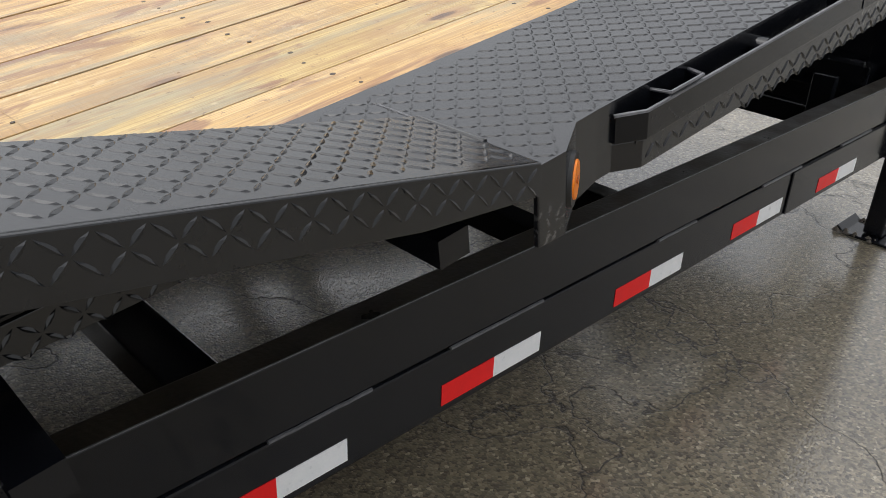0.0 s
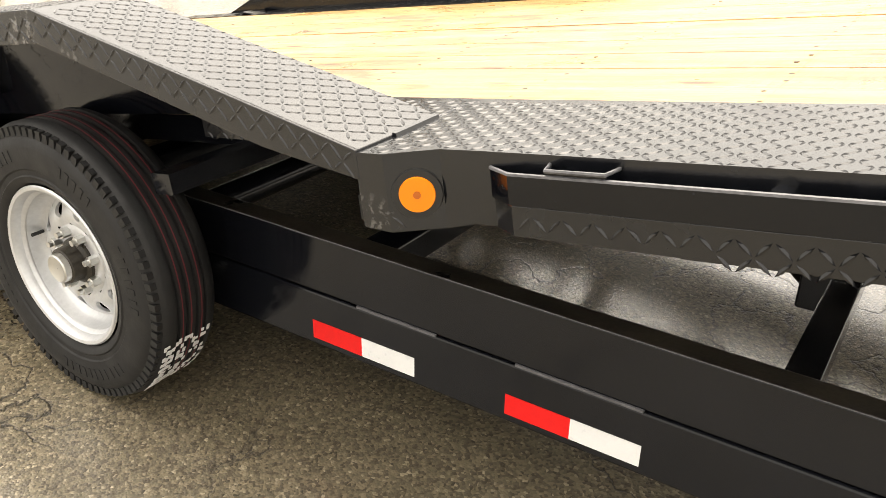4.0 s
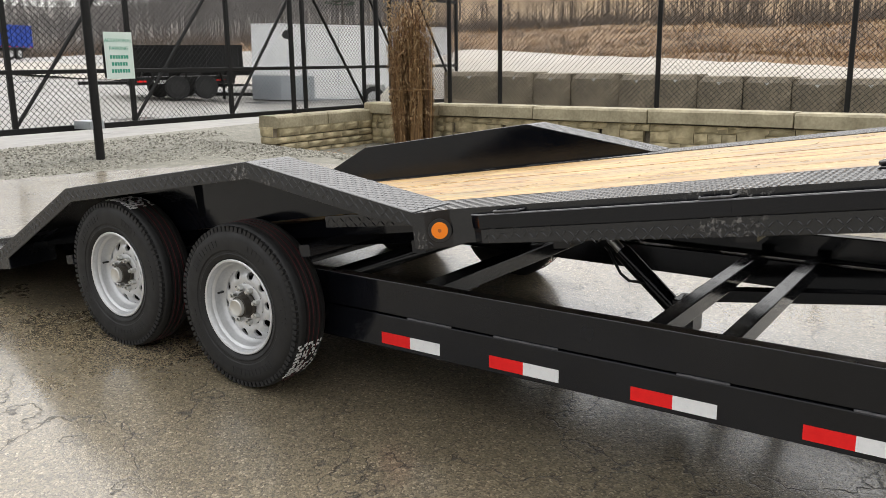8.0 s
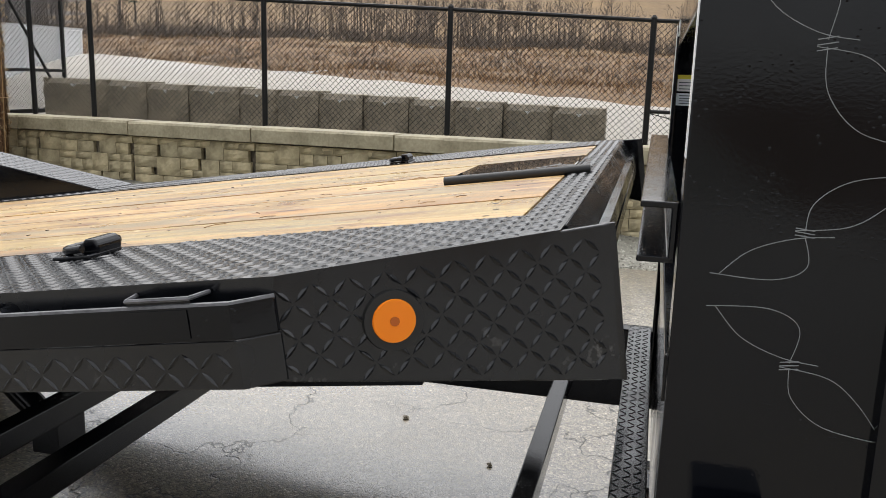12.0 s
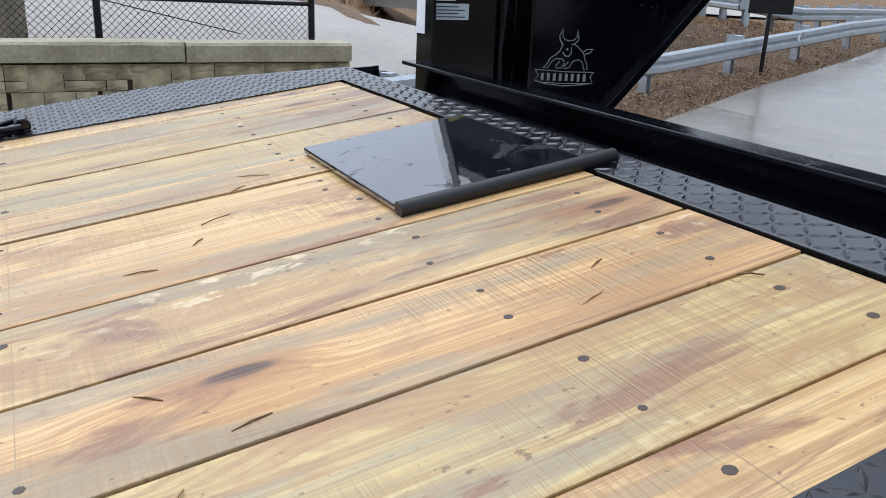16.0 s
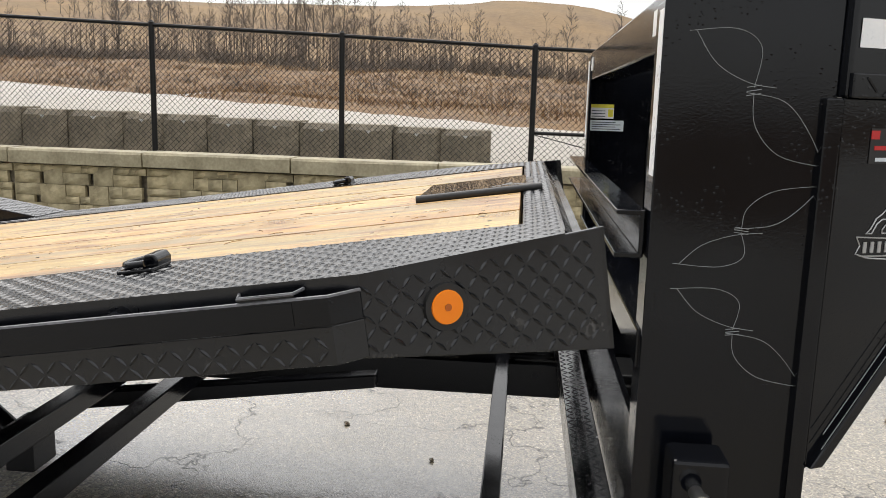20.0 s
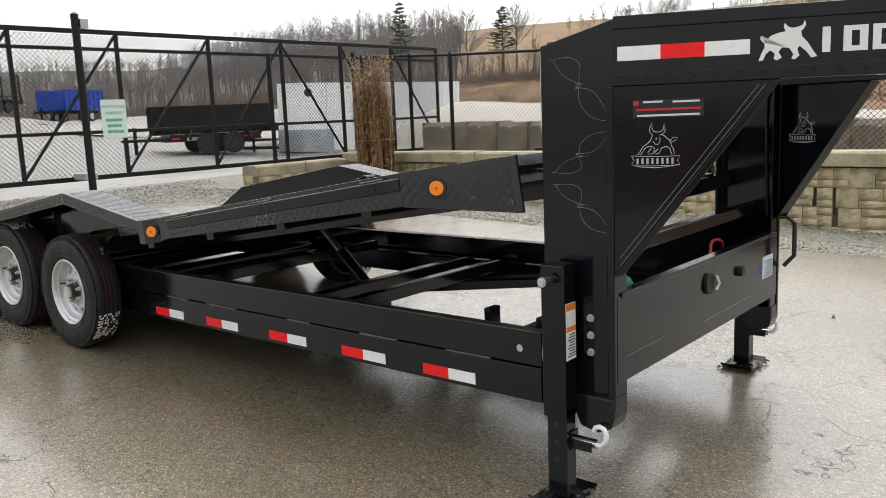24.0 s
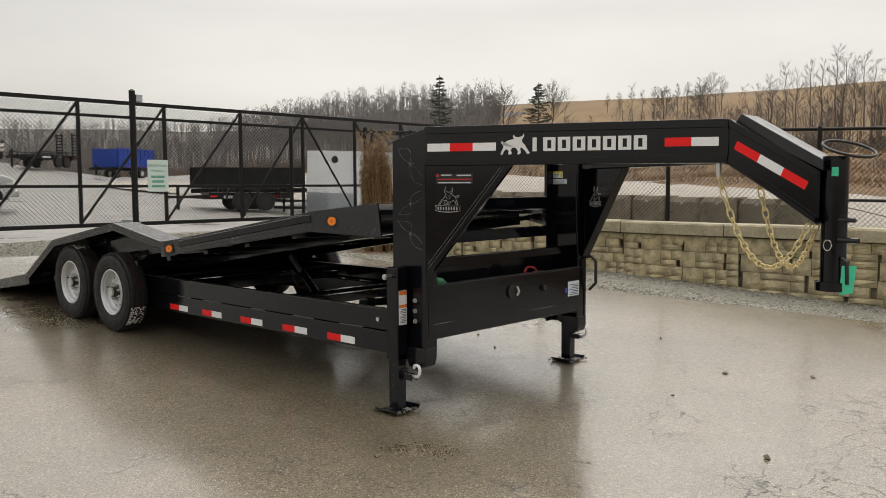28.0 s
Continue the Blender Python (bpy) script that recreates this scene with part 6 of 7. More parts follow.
mb = MB()
ys = [-10.4 + 0.4 * k for k in range(51)]
for y in ys:
    t = bank_top(y) - 1.2 * step(-9.4, -10.4, y)
    for x, z in ((-12.2, ground_z(-12.2, y) - 0.1), (-12.9, t - 0.62), (-13.6, t - 0.36), (-14.4, t - 0.12), (-15.2, t), (-16.6, t - 0.05), (-18.4, t - 0.4), (-20.5, ground_z(-20.5, y) - 0.1)):
        mb.v.append((x + 0.12 * noise.noise((x, y, 0)), y, z + 0.05 * noise.noise((x * 1.3, y * 1.3, 4.0))))
mb.f = [(j * 8 + i, j * 8 + i + 1, j * 8 + i + 9, j * 8 + i + 8) for j in range(len(ys) - 1) for i in range(7)]
mb.k = [0] * len(mb.f)
solo("gravel_bank", mb, M_ROADPALE, "pale gravel bank behind the concrete blocks", "bank", kind="structure", smooth=60)

# ---------------------------------------------------------------- chain-link fence
def link(mb, o, a, L, H, pitch=0.075, r=0.0033):
    """Crossing straight wires filling a panel L long and H high from o along a."""
    o, a = Vector(o), Vector(a).normalized()
    up = Vector((0, 0, 1))
    n = a.cross(up)
    k = -H
    while k < L:
        for g in (1, -1):
            s0, s1 = max(k, 0), min(k + H, L)
            if s1 - s0 > 0.01:
                h0, h1 = (s0 - k, s1 - k) if g > 0 else (H - (s0 - k), H - (s1 - k))
                p, q = o + a * s0 + up * h0 + n * 0.003 * g, o + a * s1 + up * h1 + n * 0.003 * g
                mb.cyl(p, q, r, 3, cap=False)
        k += pitch
    return mb


fence = thing("chain_link_fence", "black vinyl chain-link fence behind the wall", "fence", (-9.0, 0, 0.5))
FP = [(-9.0, -6.6, 2.78), (-9.0, -5.35, 2.72), (-9.0, -4.37, 2.66), (-9.0, -1.75, 2.56), (-9.0, 0.75, 2.47), (-9.0, 3.18, 2.37), (-9.0, 5.4, 2.30)]
for x, y, z in FP:
    part("post", MB().cyl((x, y, 0.0), (x, y, z), 0.036, 10).cyl((x, y, z), (x, y, z + 0.03), 0.04, 10, 0.015), M_FENCE, fence, smooth=40)
for (x, y, z), (x1, y1, z1) in zip(FP, FP[1:]):
    part("top_rail", MB().cyl((x, y, z - 0.03), (x1, y1, z1 - 0.03), 0.024, 8), M_FENCE, fence, smooth=40)
    mb = MB()
    link(mb, (x - 0.02, y, z - 1.72), (0, y1 - y, (z1 - z)), math.dist((y, z), (y1, z1)), 1.69)
    pn = part("mesh_panel", mb, M_FENCE, fence)
    tagged(pn, kind="stuff")
part("low_rail", MB().cyl((-9.0, 3.18, 1.30), (-9.0, 5.4, 1.27), 0.022, 8), M_FENCE, fence, smooth=40)
part("brace_cable", MB().cyl((-9.0, 3.2, 1.28), (-9.0, 4.6, 0.95), 0.006, 5), M_FENCE, fence)

# ---------------------------------------------------------------- sliding gate
gate = thing("sliding_gate", "black steel cantilever gate with chain-link infill", "gate", (-4.0, -7.3, 0.5))
GY = -7.3
VX = [-12.1, -10.6, -9.1, -7.58, -5.98, -4.28, -2.63, -1.02, 0.6, 2.2, 3.8]
for z, r in ((3.06, 0.034), (2.80, 0.026), (1.535, 0.026), (0.835, 0.036)):
    part("rail", MB().box(VX[0], VX[-1], GY - r, GY + r, z - r, z + r), M_FENCE, gate, bevel=0.006)
for x in VX:
    part("stile", MB().box(x - 0.028, x + 0.028, GY - 0.028, GY + 0.028, 0.86, 3.04), M_FENCE, gate, bevel=0.005)
for i, (x0, x1) in enumerate(zip(VX, VX[1:])):
    lo, hi = (x0, x1) if i < 3 else (x1, x0)
    part("diagonal", MB().cyl((lo, GY, 0.87), (hi, GY, 3.03), 0.024, 8), M_FENCE, gate, smooth=40)
    pn = part("mesh_panel", link(MB(), (x0, GY - 0.035, 0.86), (1, 0, 0), x1 - x0, 2.15, 0.078, 0.0042), M_FENCE, gate)
    tagged(pn, kind="stuff")
for x, y, z, r in ((-3.42, -6.85, 3.24, 0.055), (-7.15, -7.15, 2.80, 0.04), (-9.3, -7.15, 2.88, 0.045)):
    gpz = plane_z(x, y) - 0.05
    g = thing("gate_post", "black steel gate post set in gravel", "post", (x, y, gpz))
    part("shaft", MB().cyl((x, y, gpz), (x, y, z), r, 16), M_FENCE, g, smooth=40)
    part("cap", MB().cyl((x, y, z), (x, y, z + 0.03), r * 1.1, 16, r * 0.4), M_FENCE, g, smooth=40)
    if r > 0.05:
        part("roller_box", MB().box(x - 0.17, x - 0.05, y - 0.06, y + 0.06, z - 0.19, z - 0.06), M_GALV, g, "grey roller bracket", bevel=0.005)
        part("lower_bracket", MB().box(x - 0.1, x + 0.1, y - 0.35, y, 0.83, 0.93), M_GALV, g, bevel=0.005)
# sign on the gate
sg = thing("parking_sign", "pale green parking sign wired to the gate", "sign", (-4.1, GY + 0.04, 1.4))
part("panel", MB().box(-4.31, -3.89, GY + 0.04, GY + 0.045, 1.43, 2.03), M_SIGN, sg, bevel=0.002)


def words(name, text, size, at, mat, parent):
    c = bpy.data.curves.new(name, "FONT")
    c.body, c.size, c.align_x, c.extrude = text, size, "CENTER", 0.0008
    o = bpy.data.objects.new(name, c)
    scene.collection.objects.link(o)
    bpy.context.view_layer.update()
    me = bpy.data.meshes.new_from_object(o)
    bpy.data.objects.remove(o)
    me.materials.append(mat)
    # facing +y: x runs to the left when seen from behind
    me.transform(Matrix.Translation(at) @ Matrix.Rotation(radians(180), 4, "Z") @ Matrix.Rotation(radians(90), 4, "X"))
    ob = new(name, me)
    ob.parent = parent
    ob.matrix_parent_inverse = Matrix.Translation(-Vector(parent["base"]))
    return ob


words("heading", "ADDITIONAL", 0.068, (-4.1, GY + 0.0465, 1.90), M_SIGNINK, sg)
words("heading", "PARKING", 0.068, (-4.1, GY + 0.0465, 1.80), M_SIGNINK, sg)
mb = MB()
for z, w in ((1.69, 0.13), (1.60, 0.11), (1.51, 0.14)):
    x = -4.1 - w
    while x < -4.1 + w:
        mb.box(x, x + 0.03, GY + 0.0452, GY + 0.047, z, z + 0.045)
        x += 0.04
part("print_bars", mb, M_SIGNINK, sg, kind="stuff")

# ---------------------------------------------------------------- dried grass bundle
rr = random.Random(5)
bz = plane_z(-8.1, -5.45) - dip(-8.1, -5.45) - 0.05
gb = thing("ornamental_grass", "tall tied bundle of dried brown ornamental grass", "plant", (-8.1, -5.45, bz))
mb = MB()
for k in range(1500):
    a, r = rr.uniform(0, 6.283), 0.30 * math.sqrt(rr.random())
    h = rr.uniform(1.4, 2.6) * (1 - 0.1 * r / 0.3)
    f1, f2 = rr.uniform(0.85, 1.2), rr.uniform(0.6, 1.35)
    ca, sa = math.cos(a), math.sin(a)
    p0 = Vector((-8.1 + r * ca, -5.45 + r * sa, bz))
    p1 = Vector((-8.08 + r * f1 * ca, -5.45 + r * f1 * sa, bz + h * 0.55))
    p2 = Vector((-8.06 + r * f2 * ca + rr.uniform(-0.08, 0.12), -5.45 + r * f2 * sa + rr.uniform(-0.08, 0.08), bz + h))
    w = rr.uniform(0.003, 0.007)
    sd = Vector((math.sin(a * 3), math.cos(a * 3), 0)) * w
    mb.add([p0 - sd, p0 + sd, p1 + sd, p1 - sd, p2], [(0, 1, 2, 3), (3, 2, 4)])
    for q in range(7):
        c = p0.lerp(p1, rr.uniform(0.3, 1)) if q < 3 else p1.lerp(p2, rr.random())
        dd = Vector((ca * rr.uniform(-0.3, 1) + rr.uniform(-0.7, 0.7), sa * rr.uniform(-0.3, 1) + rr.uniform(-0.7, 0.7), rr.uniform(-1.0, 0.7))) * rr.uniform(0.04, 0.13)
        e_ = c + dd * 0.5 + Vector((0, 0, 0.025))
        s2 = Vector((dd.y, -dd.x, 0.02)).normalized() * rr.uniform(0.004, 0.009)
        mb.add([c - s2, c + s2, e_ + s2, e_ - s2, c + dd], [(0, 1, 2, 3), (3, 2, 4)])
part("stems", mb, M_STRAW, gb, kind="stuff")
mb = MB()
for k in range(900):
    a, z = rr.uniform(0, 6.283), rr.uniform(0.5, 2.55)
    r = rr.uniform(0.24, 0.37) * (1 if z < 2.0 else 1.15)
    c = Vector((-8.1 + 0.03 * z / 2 + r * math.cos(a), -5.45 + r * math.sin(a), bz + z))
    d = Vector((math.cos(a) * 0.5 + rr.uniform(-0.5, 0.5), math.sin(a) * 0.5 + rr.uniform(-0.5, 0.5), rr.uniform(-1.0, 0.9))).normalized()
    L, w = rr.uniform(0.02, 0.055), rr.uniform(0.006, 0.013)
    u = d.orthogonal().normalized() * w
    v = d.cross(u)
    mb.add([c - d * L, c + u, c + v, c - u, c - v, c + d * L], [(0, 1, 2), (0, 2, 3), (0, 3, 4), (0, 4, 1), (5, 2, 1), (5, 3, 2), (5, 4, 3), (5, 1, 4)])
part("seed_heads", mb, M_SEED, gb, "pale fluffy seed heads", kind="stuff")
part("twine", MB().tube([(-8.1 + 0.36 * math.cos(k * 0.35), -5.45 + 0.36 * math.sin(k * 0.35), bz + 1.05) for k in range(19)], 0.008, 6), M_STRAW, gb)

# ---------------------------------------------------------------- loose stones
rr = random.Random(9)
mb = MB()


def pebble(mb, x, y, z, s):
    q = [Vector((s * rr.uniform(0.6, 1.2), 0, 0)), Vector((0, s * rr.uniform(0.6, 1.2), 0)), Vector((-s * rr.uniform(0.6, 1.2), 0, 0)), Vector((0, -s * rr.uniform(0.6, 1.2), 0)), Vector((0, 0, s * rr.uniform(0.4, 0.9))), Vector((0, 0, -s * 0.5))]
    rot = Matrix.Rotation(rr.uniform(0, 6.28), 3, "Z") @ Matrix.Rotation(rr.uniform(-0.5, 0.5), 3, "X")
    mb.add([rot @ p + Vector((x, y, z)) for p in q], [(0, 1, 4), (1, 2, 4), (2, 3, 4), (3, 0, 4), (1, 0, 5), (2, 1, 5), (3, 2, 5), (0, 3, 5)])


for k in range(24000):
    if k < 13500:
        y = rr.uniform(-5.5, 6.2)
        x = rr.uniform(-8.3, -5.3 - 0.09 * max(y, 0) - 0.05)
    else:
        x = rr.uniform(-6.5, 3.0)
        y = rr.uniform(-8.6, -6.1) if x > -4 else rr.uniform(-8.4, -5.0)
        if y > -6.45 - 0.12 * x * (x < 0) and x > -4.5:
            continue
    pebble(mb, x, y, plane_z(x, y) - dip(x, y) - 0.028, rr.uniform(0.008, 0.026))
M_PEB = Mat("loose stone chips", (0.3, 0.28, 0.25), 0.7)
M_PEB.color(M_PEB.ramp(M_PEB.rnd(True), [(0.0, (0.085, 0.08, 0.062)), (0.5, (0.23, 0.22, 0.18)), (1.0, (0.42, 0.405, 0.35))]))
solo("gravel_stones", mb, M_PEB.m, "pale loose gravel along the pavement edge", "gravel", kind="stuff")
for x, y, s in ((-2.6, 4.6, 0.03), (-3.0, 5.15, 0.025), (-0.9, 5.6, 0.03), (-3.4, 3.6, 0.022), (-1.7, 4.6, 0.02), (-2.2, 2.3, 0.02), (-1.9, 2.75, 0.018)):
    mb = MB()
    pebble(mb, x, y, plane_z(x, y) + s * 0.3, s)
    solo("stone", mb, M_CONC, "small loose stone on the asphalt", "stone", group="stones on the asphalt")

# ---------------------------------------------------------------- parked trailers and cars
def small_wheels(parent, spots, r, w, ax, rim=None):
    """Wheels at (x, y, z) whose axle runs along ax."""
    ax = Vector(ax).normalized()
    for c in spots:
        c = Vector(c)
        t = part("wheel", MB().cyl(c - ax * w / 2, c + ax * w / 2, r, 24), M_RUBBER, parent, bevel=0.02, smooth=40)
        part("rim", MB().cyl(c - ax * (w / 2 + 0.008), c + ax * (w / 2 + 0.008), r * 0.58, 18), rim or M_RIM, t, smooth=40)


def frame_of(x, y, deg):
    z = ground_z(x, y) + 0.03
    return Matrix.Translation((x, y, z)) @ Matrix.Rotation(radians(deg), 4, "Z")


# enclosed white trailer (length along local y, nose at +y)
F = Matrix.Translation((-17.75, -15.2, 0.27)) @ Matrix.Rotation(radians(226), 4, "Z") @ Matrix.Rotation(radians(1.6), 4, "X")
et = thing("enclosed_trailer", "white enclosed cargo trailer on the gravel lot", "trailer", F.translation)
nose = [(-1.05, -3.0), (1.05, -3.0), (1.05, 2.2), (0.45, 3.05), (-0.45, 3.05), (-1.05, 2.2)]
part("body", MB().prism(nose, "z", 0.25, 2.42, F), M_VWHITE, et, bevel=0.03)
wide = [(x * 1.012, y * 1.004) for x, y in nose]
part("skirt_trim", MB().prism(wide, "z", 0.22, 0.28, F), M_GALV, et)
part("roof_trim", MB().prism(wide, "z", 2.42, 2.47, F), M_VWHITE, et)
part("stone_guard", MB().prism([(-1.062, 1.2), (-1.05, 1.2), (-1.05, 2.2), (-0.45, 3.05), (-0.455, 3.062), (-1.062, 2.205)], "z", 0.28, 0.95, F), M_GALV, et, "grey metal stone guard")
for k in range(5):
    part("side_seam", MB().box(-1.054, -1.049, -2.4 + k * 0.95, -2.38 + k * 0.95, 0.3, 2.4, F), M_GALV, et)
part("fender", MB().prism([(-1.10, 0.32), (-0.98, 0.78), (-0.22, 0.78), (-0.10, 0.32), (-0.18, 0.32), (-0.28, 0.71), (-0.92, 0.71), (-1.02, 0.32)], "x", -1.22, -1.03, F), M_VWHITE, et)
part("vent_mark", MB().cyl(F @ Vector((-1.058, 2.0, 2.15)), F @ Vector((-1.045, 2.0, 2.15)), 0.13, 16), M_CABLE, et)
small_wheels(et, [F @ Vector((-1.09, -0.6, 0.33)), F @ Vector((1.0, -0.6, 0.33))], 0.33, 0.2, F.to_3x3() @ Vector((1, 0, 0)))
part("tongue", MB().box(-0.06, 0.06, 3.0, 4.3, 0.30, 0.40, F), M_FENCE, et)
part("tongue_jack", MB().box(-0.04, 0.04, 3.9, 3.98, -0.05, 0.9, F), M_FENCE, et)


def dump(x, y, deg, mat, label, L=4.2, h=0.9, z0=0.75):
    F = frame_of(x, y, deg)
    t = thing("dump_trailer", label, "trailer", F.translation)
    b = MB().box(-1.0, 1.0, -L / 2, L / 2, z0, z0 + 0.06, F)
    b.box(-1.0, -0.95, -L / 2, L / 2, z0, z0 + h, F).box(0.95, 1.0, -L / 2, L / 2, z0, z0 + h, F).box(-1, 1, -L / 2, -L / 2 + 0.05, z0, z0 + h, F).box(-1, 1, L / 2 - 0.05, L / 2, z0, z0 + h, F)
    part("bed", b, mat, t)
    for s in (-1.0, 1.0):
        for k in range(9):
            y0 = -L / 2 + 0.1 + k * (L - 0.2) / 8
            part("rib", MB().box(s - 0.04 if s < 0 else s, s if s < 0 else s + 0.04, y0 - 0.04, y0 + 0.04, z0, z0 + h, F), mat, t)
        part("top_rail", MB().box(s - 0.05, s + 0.05, -L / 2, L / 2, z0 + h, z0 + h + 0.07, F), mat, t)
        mb = MB()
        for k in range(6):
            mb.box(s + (0.041 if s > 0 else -0.043), s + (0.043 if s > 0 else -0.041), -L / 2 + 0.2 + k * 0.7, -L / 2 + 0.42 + k * 0.7, z0 + 0.02, z0 + 0.06, F)
        part("reflector_row", mb, M_RED, t, kind="stuff")
    part("chassis", MB().box(-0.5, 0.5, -L / 2, L / 2 + 1.0, z0 - 0.2, z0 - 0.02, F).box(-0.05, 0.05, L / 2, L / 2 + 1.6, z0 - 0.2, z0 - 0.08, F), M_FENCE, t)
    part("jack_leg", MB().box(-0.05, 0.05, L / 2 + 0.9, L / 2 + 1.0, 0.0, z0 + 0.2, F), M_FENCE, t)
    small_wheels(t, [F @ Vector((s, q, 0.36)) for s in (-1.02, 1.02) for q in (-0.45, 0.4)], 0.36, 0.22, F.to_3x3() @ Vector((1, 0, 0)))
    return t


dump(-24.2, -49.0, -62, M_VBLUE, "blue dump trailer parked on the far lot", 4.2, 1.25, 0.75)


dump(-15.0, -20.4, 56, M_FENCE, "black dump trailer with red reflectors in the storage lot", 4.2, 0.70, 0.75)


def flatbed(x, y, deg, L, label, deckz=0.6, rh=0.5):
    F = frame_of(x, y, deg)
    t = thing("flatbed_trailer", label, "trailer", F.translation)
    part("bed", MB().box(-1.0, 1.0, -L / 2, L / 2, deckz, deckz + 0.08, F), M_FENCE, t)
    for s in (-1.0, 0.94):
        part("frame_beam", MB().box(s, s + 0.06, -L / 2, L / 2 + 0.2, deckz - 0.14, deckz, F), M_FENCE, t)
        part("side_rail", MB().box(s, s + 0.05, -L / 2, L / 2, deckz + 0.24, deckz + 0.30, F), M_FENCE, t)
        for k in range(7):
            y0 = -L / 2 + 0.02 + k * (L - 0.1) / 6
            part("stake", MB().box(s, s + 0.05, y0, y0 + 0.06, deckz + 0.08, deckz + 0.24, F), M_FENCE, t)
        part("fender", MB().prism([(-1.05, 0.1), (-0.95, 0.42), (0.75, 0.42), (0.85, 0.1), (0.80, 0.1), (0.72, 0.37), (-0.92, 0.37), (-1.0, 0.1)], "x", s - 0.22 if s < 0 else s + 0.06, s if s < 0 else s + 0.28, F @ Matrix.Translation((0, 0, 0.36))), M_FENCE, t)
    part("tongue", MB().cyl(F @ Vector((-0.8, L / 2, deckz - 0.06)), F @ Vector((0, L / 2 + 1.3, deckz - 0.06)), 0.06, 4).cyl(F @ Vector((0.8, L / 2, deckz - 0.06)), F @ Vector((0, L / 2 + 1.3, deckz - 0.06)), 0.06, 4), M_FENCE, t)
    part("tongue_jack", MB().box(-0.05, 0.05, L / 2 + 0.85, L / 2 + 0.95, -0.02, deckz + 0.35, F), M_FENCE, t)
    for k in range(5):
        part("bed_stripe", MB().box(-1.004, -1.001, -L / 2 + 0.3 + k * 0.55, -L / 2 + 0.55 + k * 0.55, deckz - 0.06, deckz - 0.01, F), M_DECAL if k % 2 else M_RED, t)
    part("maker_mark", MB().box(-1.004, -1.001, L / 2 - 1.3, L / 2 - 0.5, deckz - 0.11, deckz - 0.02, F), M_DECAL, t, "white maker mark")
    small_wheels(t, [F @ Vector((s, q, 0.33)) for s in (-1.11, 1.11) for q in (-0.5, 0.3)], 0.33, 0.2, F.to_3x3() @ Vector((1, 0, 0)), M_CABLE)
    for s in (-0.6, 0.6):
        mb = MB().box(s - 0.25, s - 0.19, -L / 2 - 0.08, -L / 2 - 0.01, deckz, deckz + rh, F).box(s + 0.19, s + 0.25, -L / 2 - 0.08, -L / 2 - 0.01, deckz, deckz + rh, F)
        for k in range(max(2, int(rh / 0.2))):
            mb.box(s - 0.19, s + 0.19, -L / 2 - 0.07, -L / 2 - 0.02, deckz + 0.05 + k * 0.2, deckz + 0.12 + k * 0.2, F)
        part("ramp", mb, M_FENCE, t)
    return t


flatbed(-13.2, -17.9, -113.8, 2.8, "low black flatbed trailer with pale markings in the storage lot", 0.55, 0.25)
flatbed(-18.2, -47.5, -60, 4.2, "flatbed trailer with raised ramps far off", 0.7, 1.6)


def arch(cy, r, n=10):
    """Points of a wheel opening, from its front foot over to its rear foot."""
    return [(cy + r * math.cos(math.pi * k / n), 0.42 + r * math.sin(math.pi * k / n) * 0.98) for k in range(n + 1)]


def road_wheel(t, c, side_):
    """A tyre with a five-spoke rim, facing side_."""
    ax = side_.normalized()
    tyre = part("wheel", MB().cyl(c - ax * 0.24, c, 0.40, 28), M_RUBBER, t, bevel=0.03, smooth=40)
    part("rim_well", MB().cyl(c - ax * 0.02, c + ax * 0.004, 0.27, 24), M_CABLE, tyre)
    fw = Vector((-ax.y, ax.x, 0))
    mb = MB()
    for k in range(5):
        a = k * 1.2566 + 0.3
        d, e = fw * math.cos(a) + Vector((0, 0, math.sin(a))), -fw * math.sin(a) + Vector((0, 0, math.cos(a)))
        for sg in (-1, 1):
            q = [d * 0.05 + e * 0.012 * sg, d * 0.27 + e * 0.035 * sg, d * 0.27 + e * 0.085 * sg, d * 0.06 + e * 0.045 * sg]
            mb.add([c + v + ax * 0.006 for v in q] + [c + v + ax * 0.022 for v in q], [(0, 1, 2, 3), (7, 6, 5, 4), (0, 4, 5, 1), (1, 5, 6, 2), (2, 6, 7, 3), (3, 7, 4, 0)])
    mb.cyl(c, c + ax * 0.025, 0.07, 14)
    part("rim", mb, M_RIM, tyre)
    mb = MB()
    mb.tube([c + ax * 0.008 + (fw * math.cos(k * 0.2618) + Vector((0, 0, math.sin(k * 0.2618)))) * 0.272 for k in range(25)], 0.016, 6)
    part("rim_edge", mb, M_RIM, tyre, smooth=50)


